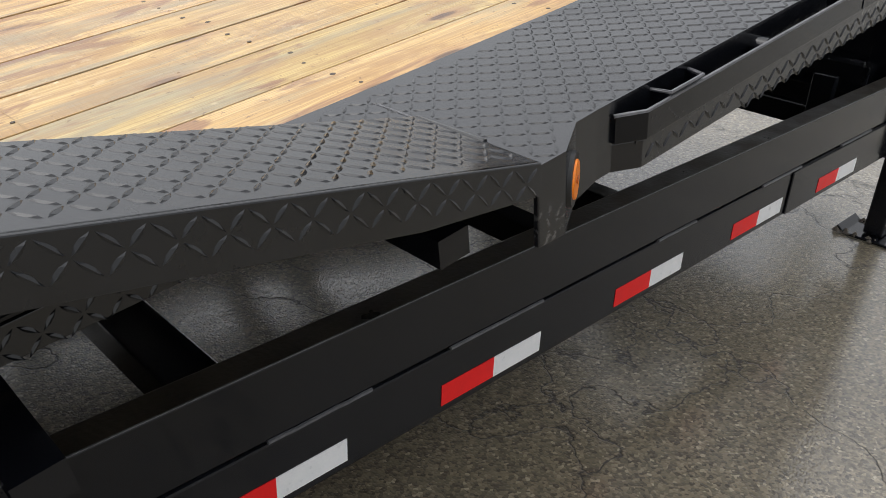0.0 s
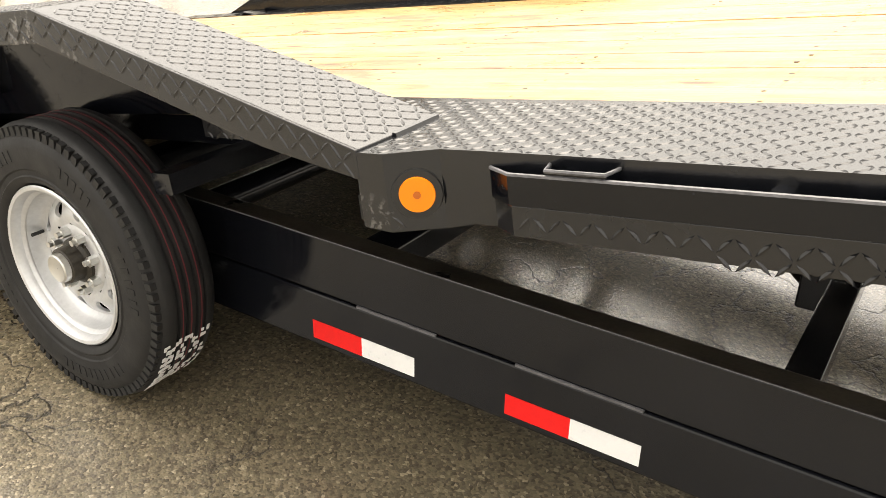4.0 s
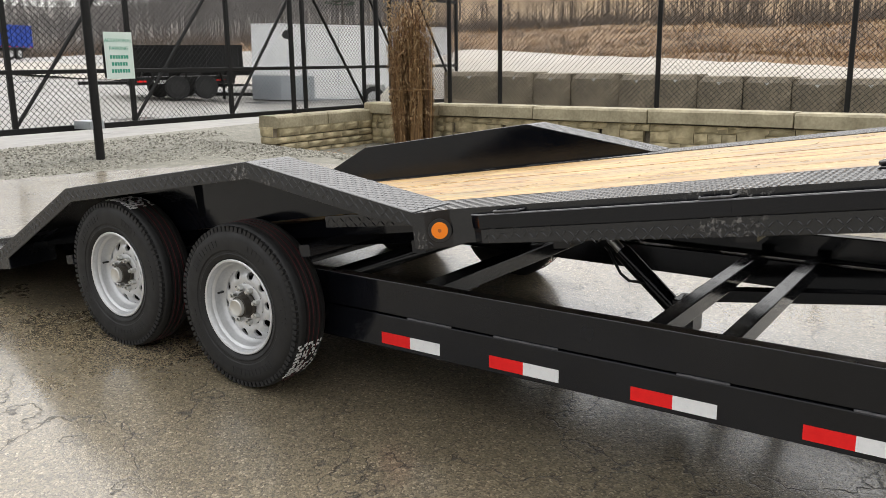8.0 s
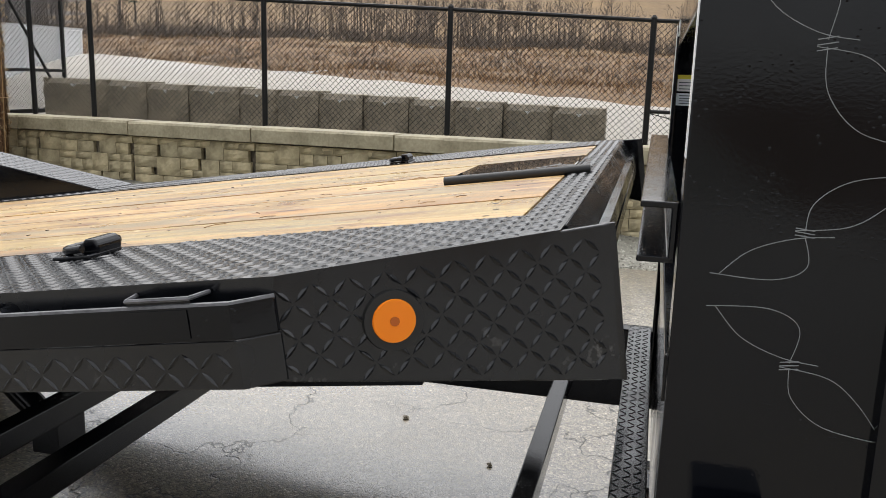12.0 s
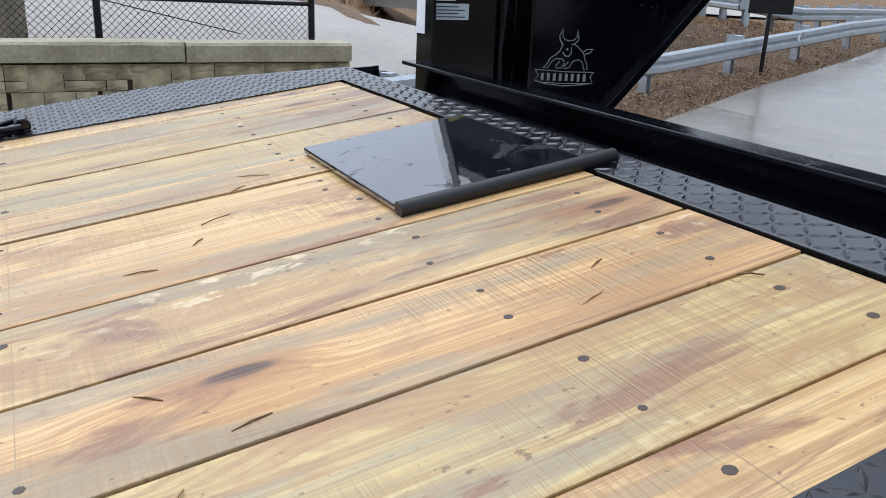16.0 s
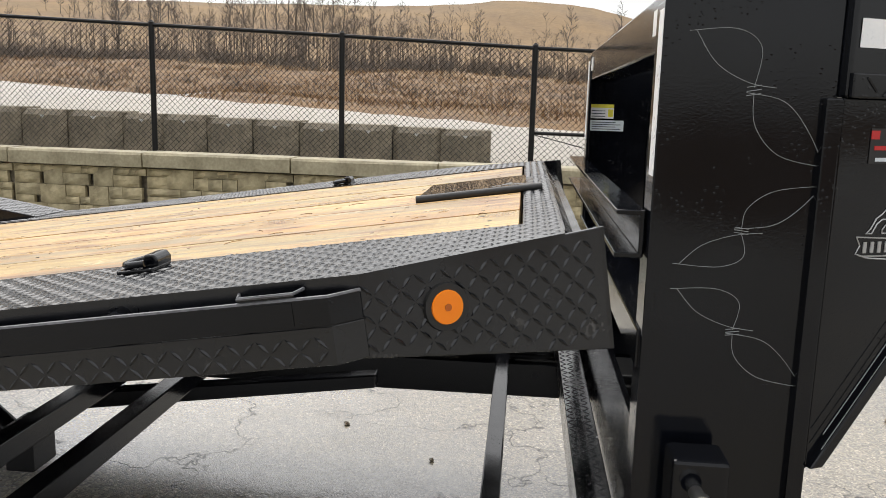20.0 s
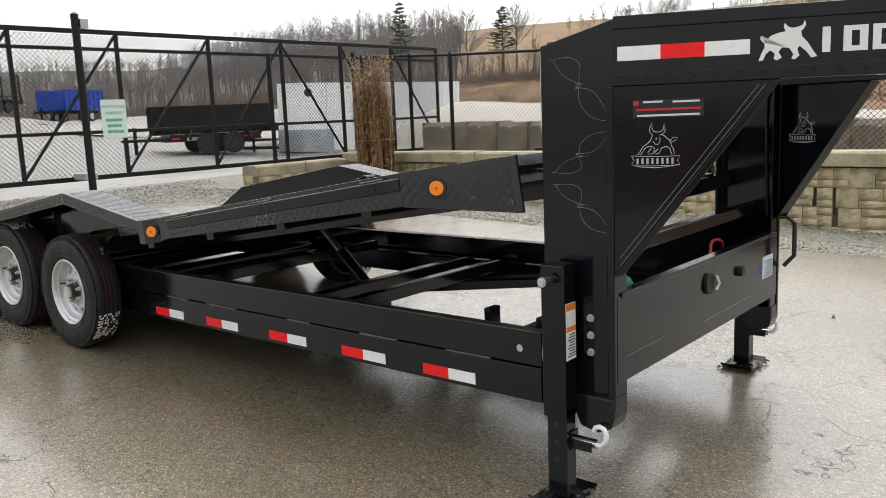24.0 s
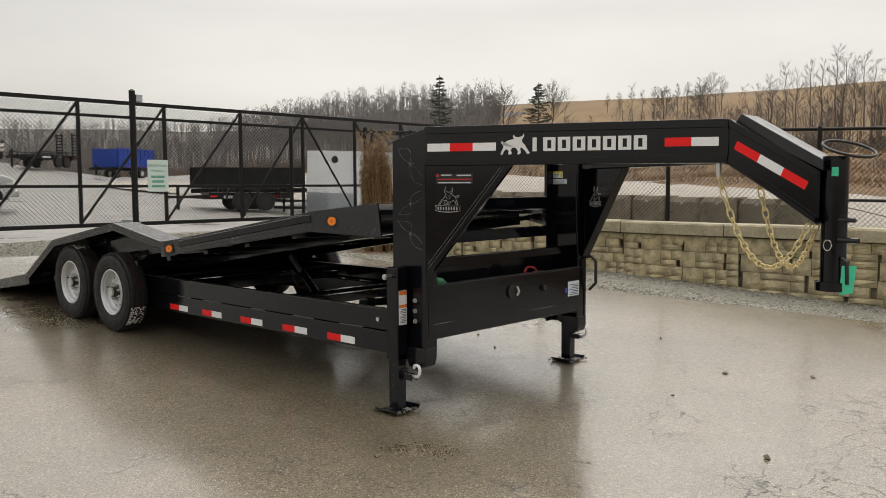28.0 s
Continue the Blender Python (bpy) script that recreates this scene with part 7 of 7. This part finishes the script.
def car(x, y, deg, paint, label, cat, pickup):
    F = frame_of(x, y, deg)
    t = thing("pickup_truck" if pickup else "parked_car", label, cat, F.translation)
    if pickup:
        wy, r, front, back, belt = (-1.85, 1.75), 0.50, 2.62, -2.95, 1.16
        low = [(back, 0.62), (back, belt), (-0.85, belt), (1.05, belt), (1.25, 1.19), (2.3, 1.14), (2.55, 1.04), (front, 0.80), (front, 0.50)]
        foot, head = [(-0.92, belt - 0.01), (1.12, belt - 0.01)], [(-0.80, 1.82), (0.42, 1.84)]
    else:
        wy, r, front, back, belt = (-1.35, 1.35), 0.45, 2.25, -2.25, 1.0
        low = [(back, 0.55), (back, belt), (1.0, belt), (2.0, 0.93), (front, 0.75), (front, 0.48)]
        foot, head = [(-2.2, belt - 0.01), (1.05, belt - 0.01)], [(-1.85, 1.66), (0.25, 1.68)]
    side = low + [(wy[1] + r, 0.42)] + arch(wy[1], r)[1:] + [(wy[0] + r, 0.42)] + arch(wy[0], r)[1:]
    part("body", MB().prism(side, "x", -0.97, 0.97, F), paint, t, bevel=0.035)
    # cab that leans in towards the roof
    (f0, fz), (f1, _) = foot
    (h0, hz), (h1, hz1) = head
    vs = []
    for sx in (-1, 1):
        vs += [(sx * 0.93, f0, fz), (sx * 0.93, f1, fz), (sx * 0.73, h1, hz1), (sx * 0.73, h0, hz)]
    part("cab", MB().add([F @ Vector(v) for v in vs], [(0, 1, 2, 3), (7, 6, 5, 4), (1, 5, 6, 2), (2, 6, 7, 3), (3, 7, 4, 0), (0, 4, 5, 1)]), paint, t, bevel=0.05)

    def on_cab(sx, u, k):
        """A point of the cab's flank: u from its rear to its front edge, k from belt to roof."""
        yy = (f0 + (f1 - f0) * u) * (1 - k) + (h0 + (h1 - h0) * u) * k
        return F @ Vector((sx * (0.936 - 0.2 * k), yy, fz + (hz - fz) * k))
    for sx in (-1, 1):
        for u0, u1 in ((0.06, 0.45), (0.50, 0.93)):
            q = [on_cab(sx, u0, 0.08), on_cab(sx, u1, 0.08), on_cab(sx, u1 - 0.02, 0.86), on_cab(sx, u0 + 0.02, 0.86)]
            n = (F.to_3x3() @ Vector((sx, 0, 0.3))).normalized() * 0.006
            part("side_window", MB().add(q + [v + n for v in q], [(0, 1, 2, 3), (7, 6, 5, 4), (0, 4, 5, 1), (1, 5, 6, 2), (2, 6, 7, 3), (3, 7, 4, 0)]), M_GLASS, t)
            c = on_cab(sx, u0 + 0.04, -0.14)
            part("door_handle", MB().cyl(c, c + F.to_3x3() @ Vector((0, 0.2, 0)), 0.022, 6), M_CHROME, t)
        part("mirror", MB().box(sx * 1.06 - 0.09, sx * 1.06 + 0.09, f1 - 0.42, f1 - 0.28, fz + 0.02, fz + 0.24, F), M_CABLE, t, bevel=0.03)
        part("door_seam", MB().box(sx * 0.972 - 0.002, sx * 0.972 + 0.002, (f0 + f1) / 2 - 0.012, (f0 + f1) / 2 + 0.004, 0.56, belt, F), M_CABLE, t)
        part("running_board", MB().box(sx * 1.0 - 0.07, sx * 1.0 + 0.07, wy[0] + r + 0.1, wy[1] - r - 0.1, 0.36, 0.42, F), M_CHROME, t, bevel=0.015)
        for q in wy:
            mb = MB()
            mb.tube([F @ Vector((sx * 0.965, yy, zz)) for yy, zz in arch(q, r + 0.01)], 0.028, 6)
            part("arch_trim", mb, M_CABLE, t, smooth=40)
            road_wheel(t, F @ Vector((sx * 0.95, q, 0.40)), F.to_3x3() @ Vector((sx, 0, 0)))
    for ya, za, yb, zb in ((f1, fz, h1, hz1), (f0, fz, h0, hz)):
        lean = Vector((0, zb - za, ya - yb)).normalized() * (0.008 if ya > 0 else -0.008)
        q = [Vector((sx * (0.86 - 0.19 * k), ya + (yb - ya) * k, za + (zb - za) * k)) for sx, k in ((-1, 0.1), (1, 0.1), (1, 0.88), (-1, 0.88))]
        part("windscreen", MB().add([F @ v for v in q] + [F @ (v + lean) for v in q], [(0, 1, 2, 3), (7, 6, 5, 4), (0, 4, 5, 1), (1, 5, 6, 2), (2, 6, 7, 3), (3, 7, 4, 0)]), M_GLASS, t)
    part("under_side", MB().box(-0.85, 0.85, back + 0.15, front - 0.2, 0.38, 0.60, F), M_CABLE, t)
    part("bumper", MB().box(-0.96, 0.96, front - 0.05, front + 0.1, 0.46, 0.68, F), M_CHROME, t, bevel=0.04)
    part("rear_bumper", MB().box(-0.94, 0.94, back - 0.1, back + 0.02, 0.48, 0.66, F), M_CHROME, t, bevel=0.03)
    part("grille", MB().box(-0.5, 0.5, front - 0.03, front + 0.02, 0.70, 0.96, F), M_CABLE, t, bevel=0.01)
    for sx in (-1, 1):
        part("headlight", MB().box(sx * 0.75 - 0.22, sx * 0.75 + 0.22, front - 0.28, front + 0.012, 0.76, 0.95, F), M_VWHITE, t, bevel=0.03)
        part("tail_light", MB().box(sx * 0.9 - 0.06, sx * 0.9 + 0.06, back - 0.012, back + 0.06, 0.75, 1.05, F), M_VRED, t, bevel=0.01)
    return t


car(-3.85, -21.3, 72, M_VSILVER, "silver pickup truck parked on the gravel lot", "truck", True)
car(-15.5, -50.6, -12, M_VRED, "dark red car parked far off", "car", False)
car(-15.1, -53.8, -25, M_VSILVER, "silver car parked far off", "car", False)
F = frame_of(-4.7, -33.5, 82)
bt = thing("box_trailer", "tall black enclosed trailer behind the pickup", "trailer", F.translation)
part("body", MB().box(-1.2, 1.2, -3.9, 3.9, 0.55, 4.0, F), M_FENCE, bt, bevel=0.05)
part("roof_trim", MB().box(-1.22, 1.22, -3.92, 3.92, 4.0, 4.06, F), M_GALV, bt)
part("door", MB().box(-1.23, -1.2, 1.6, 2.5, 0.7, 2.7, F), M_FENCE, bt, bevel=0.008)
part("tongue", MB().box(-0.06, 0.06, 3.9, 5.1, 0.5, 0.6, F), M_FENCE, bt)
small_wheels(bt, [F @ Vector((s_, q_, 0.36)) for s_ in (-1.1, 1.1) for q_ in (-0.9, 0.0)], 0.36, 0.22, F.to_3x3() @ Vector((1, 0, 0)))
car(-47.0, 41.0, 120, M_VWHITE, "white pickup truck on the far road", "truck", True)

# ---------------------------------------------------------------- guardrail and far road
prof = [(0.0, 0.36), (0.055, 0.40), (0.055, 0.485), (0.0, 0.535), (0.055, 0.585), (0.055, 0.67), (0.0, 0.71), (-0.006, 0.71), (0.045, 0.665), (0.045, 0.59), (-0.01, 0.54), (-0.01, 0.53), (0.045, 0.48), (0.045, 0.405), (-0.006, 0.36)]


def guardrail(way, label, first, spacing, reflectors):
    """W-beam sections, posts with spacer blocks and small reflectors along a line of (x, y) corners."""
    gr = thing("guardrail", label, "guardrail", (*way[0], ground_z(*way[0])), "guardrails by the drive")
    n = len(prof)
    due, count = first, 0
    for (x0, y0), (x1, y1) in zip(way, way[1:]):
        a, b = Vector((x0, y0, 0)), Vector((x1, y1, 0))
        d = (b - a).normalized()
        g = Vector((d.y, -d.x, 0))
        L = (b - a).length
        vs = []
        for c in (a, b + d * 0.08):
            vs += [c + g * u + Vector((0, 0, ground_z(c.x, c.y) + w)) for u, w in prof]
        mb = MB().add(vs, [tuple(range(n))[::-1], tuple(range(n, 2 * n))] + [(q, (q + 1) % n, n + (q + 1) % n, n + q) for q in range(n)])
        rail = part("rail", mb, M_GALV, gr)
        mb = MB()
        for q in (0.12, 0.24):
            for w in (0.44, 0.625):
                c = a + d * q + g * 0.055
                z = ground_z(c.x, c.y) + w
                mb.cyl((c.x, c.y, z), (c.x + g.x * 0.018, c.y + g.y * 0.018, z), 0.017, 6)
        part("splice_bolts", mb, M_CHROME, rail, kind="stuff")
        while due < L:
            c = a + d * due
            m = Matrix.Translation((c.x, c.y, ground_z(c.x, c.y))) @ Matrix.Rotation(math.atan2(d.y, d.x), 4, "Z")
            post = MB().box(-0.075, -0.065, 0.16, 0.31, -0.2, 0.78, m).box(0.065, 0.075, 0.16, 0.31, -0.2, 0.78, m).box(-0.065, 0.065, 0.23, 0.24, -0.2, 0.78, m)
            part("post", post, M_GALV, gr)
            part("spacer_block", MB().box(-0.07, 0.07, 0.02, 0.158, 0.40, 0.775, m), M_GALV, gr, bevel=0.006)
            if reflectors and count % 2 == 0:
                part("reflector", MB().prism([(-0.045, 0.50), (0.045, 0.455), (0.045, 0.615), (-0.045, 0.57)], "y", -0.012, -0.004).turned(m @ Matrix.Translation((0.1 - 0.75, -0.05, 0))), M_DECAL, gr, "small white reflector")
            count += 1
            due += spacing
        due -= L
    return gr


VERGE = [(-8.2, 5.6), (-9.35, 8.5), (-10.6, 12.0), (-11.5, 14.6), (-12.35, 17.2), (-13.2, 19.8), (-14.8, 24.0)]
guardrail(VERGE, "galvanised steel guardrail on the leaf-strewn verge", 0.62, 3.05, True)
guardrail([(-24.5, 21.4), (-21.2, 20.5), (-19.0, 19.9), (-15.5, 18.6), (-15.3, 20.6), (-16.3, 23.6), (-17.8, 27.5)], "galvanised guardrail along the far road", 0.3, 1.3, False)
sb = thing("dark_sign", "black post with a small dark board behind the guardrail", "sign", (-11.6, 15.4, ground_z(-11.6, 15.4)))
zb = ground_z(-11.6, 15.4)
part("post", MB().cyl((-11.6, 15.4, zb - 0.1), (-11.6, 15.4, zb + 1.25), 0.04, 10), M_FENCE, sb, smooth=40)
part("board", MB().box(-0.40, 0.40, -0.04, 0.04, 1.15, 1.6, Matrix.Translation((-11.6, 15.4, zb)) @ Matrix.Rotation(radians(45), 4, "Z")), M_FENCE, sb, bevel=0.01)

br = thing("road_bridge", "pale concrete road bridge beyond the grassy bank", "bridge", (-37.6, 26.2, 0))
BR = pose(-37.6, 26.2, 0, 0, 0, 28.5)
part("deck", MB().box(-34, 7, -4, 4, 0.75, 0.98, BR), M_PALE, br, bevel=0.03)
part("parapet", MB().box(-34, 7, -4.25, -3.95, 0.9, 2.12, BR), M_PALE, br, bevel=0.03)
part("parapet", MB().box(-34, 7, 3.95, 4.25, 0.9, 2.12, BR), M_PALE, br, bevel=0.03)
for gy in (-3.1, -1.0, 1.1, 3.2):
    part("girder", MB().box(-34, 1.8, gy - 0.22, gy + 0.22, -0.15, 0.75, BR), M_PALE, br, bevel=0.02)
part("abutment", MB().box(1.6, 7, -4.4, 4.4, -4, 0.75, BR), M_PALE, br, bevel=0.03)
part("pier", MB().box(-15.6, -14.4, -3.5, 3.5, -5, -0.15, BR), M_PALE, br, bevel=0.03)
part("slope_paving", MB().box(-9, 1.6, -4.6, 4.6, -0.3, 0.0, pose(-37.6, 26.2, 0, 0, 0, 28.5) @ pose(1.6, 0, -0.6, 0, -24, 0) @ pose(-1.6, 0, 0)), M_PALE, br)
rd = MB()
for i in range(24):
    y0, y1 = -40 + i * 5, -35 + i * 5
    vs = [(x, y, ground_z(x, y) + 0.06) for y in (y0, y1) for x in (-23.5 - 0.05 * y, -19.0 - 0.05 * y)]
    rd.add(vs, [(0, 1, 3, 2)])
road = part("road", rd, M_ROADPALE, None)
tagged(road, "wet road below the bank", "road", kind="structure")

# ---------------------------------------------------------------- trees
def spot(az, r):
    a = radians(az)
    return -r * math.sin(a), r * math.cos(a)


def slender_tree(mb, x, y, h, rr, limbs, twigs, fine, r, spread=0.30):
    """A leafless tree: a wavering tapered trunk, rising limbs and fine twigs."""
    z = ground_z(x, y) - 0.1
    n = 6
    pts = [Vector((x + h * 0.02 * rr.uniform(-1, 1) * k / n * 2, y + h * 0.02 * rr.uniform(-1, 1) * k / n * 2, z + h * k / n)) for k in range(n + 1)]
    for k in range(n):
        mb.cyl(pts[k], pts[k + 1], r * (1 - 0.88 * k / n), 4, r * (1 - 0.88 * (k + 1) / n), cap=False)
    for _ in range(limbs):
        f = rr.uniform(0.28, 0.97)
        k = min(int(f * n), n - 1)
        p = pts[k].lerp(pts[k + 1], f * n - k)
        a = rr.uniform(0, 6.283)
        L = h * spread * (1.15 - f) * rr.uniform(0.5, 1.25) + 0.04 * h
        d = Vector((math.cos(a), math.sin(a), rr.uniform(0.5, 1.6))).normalized()
        q = p + d * L
        rl = max(r * 0.30 * (1.1 - f), fine)
        mb.cyl(p, q, rl, 3, rl * 0.5, cap=False)
        for _ in range(twigs):
            g = rr.uniform(0.25, 1.0)
            p2 = p.lerp(q, g)
            d2 = (d + Vector((rr.uniform(-1, 1), rr.uniform(-1, 1), rr.uniform(-0.1, 0.9)))).normalized()
            mb.cyl(p2, p2 + d2 * L * rr.uniform(0.25, 0.6), fine, 3, fine * 0.5, cap=False)


rr = random.Random(31)
mb = MB()
for k in range(620):
    az = rr.gauss(104, 7) if k < 260 else rr.uniform(66, 129)
    x, y = spot(min(max(az, 66), 129), rr.uniform(84, 116))
    slender_tree(mb, x, y, rr.uniform(2.5, 5.5) * (1.35 if k < 260 else 1.0), rr, 10, 4, 0.011, rr.uniform(0.03, 0.055))
solo("hillside_trees", mb, M_WOODS, "thin bare trees along the foot of the hill", "trees", kind="stuff")
mb = MB()
for k in range(3000):
    az = rr.uniform(127.5, 176)
    x, y = spot(az, rr.uniform(120, 255))
    slender_tree(mb, x, y, rr.uniform(5.0, 9.0) * (1 - 0.5 * step(143, 149, az)), rr, 11, 3, 0.03, 0.075)
solo("far_woods", mb, M_HAZE, "bare woods on the far ridge in a haze-greyed colour", "woods", kind="stuff")


def clump(mb, x, y, n, h, r):
    z = ground_z(x, y)
    for q in range(n):
        d = Vector((rr.uniform(-1, 1), rr.uniform(-1, 1), rr.uniform(0.5, 1.6))).normalized()
        o = Vector((x + rr.uniform(-0.5, 0.5), y + rr.uniform(-0.5, 0.5), z - 0.1))
        mb.cyl(o, o + d * h * rr.uniform(0.4, 1.0), r, 3, r * 0.3, cap=False)


mb = MB()
for k in range(2000):
    az, r = rr.uniform(66, 180), rr.uniform(34, 90) if k < 600 else rr.uniform(78, 100)
    x, y = spot(az, r)
    if x > -32 and y > -60:
        continue
    clump(mb, x, y, 13, 1.0 if k < 600 else rr.uniform(1.2, 3.0), 0.014 if k < 600 else 0.024)
solo("brush", mb, M_WOODS, "low bare brush on the slope", "bushes", kind="stuff")
mb = MB()
for k in range(6500):
    x, y = spot(rr.uniform(62, 150), rr.uniform(26, 84))
    if x > -25 or -60 < y < -9 and x > -34:
        continue
    clump(mb, x, y, 6, rr.uniform(0.25, 0.7), 0.016)
solo("dry_grass", mb, M_LITTER, "tufts of dry grass on the bank", "grass", kind="stuff")
STAND = [(108.1, 150, 7.8), (107.4, 146, 7.5), (106.6, 152, 7.9), (105.9, 148, 8.0), (105.1, 150, 8.8), (104.6, 147, 8.3), (104.0, 152, 8.1), (103.4, 149, 8.4), (102.8, 146, 7.8), (102.2, 151, 8.0), (101.4, 148, 7.6), (100.6, 146, 7.2), (99.4, 144, 6.9), (109.0, 150, 7.2)]
STAND += [(113.0, 200, 7.5), (113.5, 198, 7.4), (114.1, 202, 7.2), (112.6, 200, 7.4), (114.8, 200, 6.9), (115.5, 204, 6.8), (116.2, 200, 6.7), (117.0, 205, 6.7), (117.8, 203, 6.6), (118.6, 206, 6.6), (119.4, 204, 6.4), (120.2, 206, 6.3)]
STAND += [(97.5, 140, 6.6), (95.5, 138, 6.5), (92.0, 132, 6.4), (86.0, 130, 6.6), (82.6, 130, 6.9), (79.0, 128, 6.3)]
for i, (az, r, el) in enumerate(STAND):
    x, y = spot(az, r)
    h = 1.6 + r * math.tan(radians(el)) - ground_z(x, y)
    mb = MB()
    slender_tree(mb, x, y, h, rr, 34, 8, 0.016, h * 0.012, 0.26)
    solo("bare_tree", mb, M_BARK, "tall bare deciduous tree on the hillside", "tree", group="bare trees on the hill")
for az, r, el in ((126.8, 128, 6.8), (123.4, 132, 7.1), (115.8, 140, 6.5), (113.4, 140, 6.7)):
    x, y = spot(az, r)
    h = 1.6 + r * math.tan(radians(el)) - ground_z(x, y)
    mb = MB()
    slender_tree(mb, x, y, h, rr, 60, 10, 0.014, h * 0.016, 0.55)
    solo("bare_tree", mb, M_BARK, "spreading bare tree on the hillside", "tree", group="bare trees on the hill")


def conifer(az, r, el, tall, wide):
    """A pine whose top stands el degrees over the eye, its crown tall metres high, with uneven limbs."""
    x, y = spot(az, r)
    z = ground_z(x, y) - 0.2
    top = 1.6 + r * math.tan(radians(el))
    t = thing("pine_tree", "dark green pine with layered limbs", "tree", (x, y, z), "pines on the ridge")
    part("trunk", MB().cyl((x, y, z), (x, y, top), 0.22, 8, 0.03), M_BARK, t)
    mb = MB()
    tiers = 15
    for k in range(tiers * 8):
        f = (k // 8 + rr.uniform(-0.25, 0.25)) / tiers
        f = min(max(f, 0.0), 0.985)
        zz = top - tall * (1 - f) * 0.98
        R = tall * wide * (1 - f) ** 0.75 * rr.uniform(0.35, 1.15) + 0.15
        t_ = rr.uniform(0, 6.283)
        root = Vector((x, y, zz))
        tip = Vector((x + R * math.cos(t_), y + R * math.sin(t_), zz + R * rr.uniform(-0.12, 0.22)))
        mb.cyl(root, tip, 0.05, 3, 0.015, cap=False)
        for w in range(26):
            c = root.lerp(tip, rr.uniform(0.3, 1.0) ** 0.7) + Vector((0, 0, rr.uniform(-0.05, 0.12)))
            u, v = Vector((rr.uniform(-1, 1), rr.uniform(-1, 1), rr.uniform(-0.2, 0.5))) * 0.26, Vector((rr.uniform(-1, 1), rr.uniform(-1, 1), rr.uniform(-0.3, 0.3))) * 0.09
            mb.add([c - u, c + v, c + u, c - v], [(0, 1, 2, 3)])
    part("crown", mb, M_NEEDLE, t)


conifer(131.4, 117, 7.95, 8.4, 0.30)
conifer(124.2, 117, 7.35, 6.4, 0.40)

# ---------------------------------------------------------------- verge beside the guardrail
mb = MB()
for k in range(60000):
    f_ = (rr.random() ** 1.5) * 5.999
    (x0, y0), (x1, y1) = VERGE[int(f_)], VERGE[int(f_) + 1]
    f_ -= int(f_)
    c = Vector((x0 + (x1 - x0) * f_ + rr.uniform(-4.2, 1.2), y0 + (y1 - y0) * f_, 0))
    z = ground_z(c.x, c.y)
    L = rr.uniform(0.016, 0.048)
    if rr.random() < 0.6:
        u = Vector((rr.uniform(-1, 1), rr.uniform(-1, 1), rr.uniform(-0.2, 0.5))) * L
        v = Vector((rr.uniform(-1, 1), rr.uniform(-1, 1), rr.uniform(-0.2, 0.5))) * L * 0.5
        o = c + Vector((0, 0, z + 0.055))
        mb.add([o - u, o + v, o + u, o - v], [(0, 1, 2, 3)])
    else:
        o = c + Vector((0, 0, z))
        w = Vector((rr.uniform(-1, 1), rr.uniform(-1, 1), 0)).normalized() * 0.004
        mb.add([o - w, o + w, o + Vector((rr.uniform(-0.06, 0.06), rr.uniform(-0.06, 0.06), rr.uniform(0.04, 0.16)))], [(0, 1, 2)])
solo("leaf_litter", mb, M_LITTER, "brown leaf litter and dead grass by the guardrail", "litter", kind="stuff")

# fallen leaves round the foot of the grass bundle
mb = MB()
for k in range(1500):
    a, r = rr.uniform(0, 6.283), 0.25 + abs(rr.gauss(0, 0.55))
    x, y = -8.0 + r * math.cos(a), -5.35 + r * math.sin(a) * 1.2
    if x < -8.4:
        continue
    o = Vector((x, y, plane_z(x, y) - dip(x, y) + rr.uniform(-0.022, 0.0)))
    L = rr.uniform(0.015, 0.05)
    u = Vector((rr.uniform(-1, 1), rr.uniform(-1, 1), rr.uniform(-0.15, 0.35))) * L
    v = Vector((u.y, -u.x, 0.2 * L)) * 0.4
    mb.add([o - u, o + v, o + u, o - v], [(0, 1, 2, 3)])
solo("fallen_leaves", mb, M_LITTER, "brown fallen leaves round the dried grass", "leaves", kind="stuff")
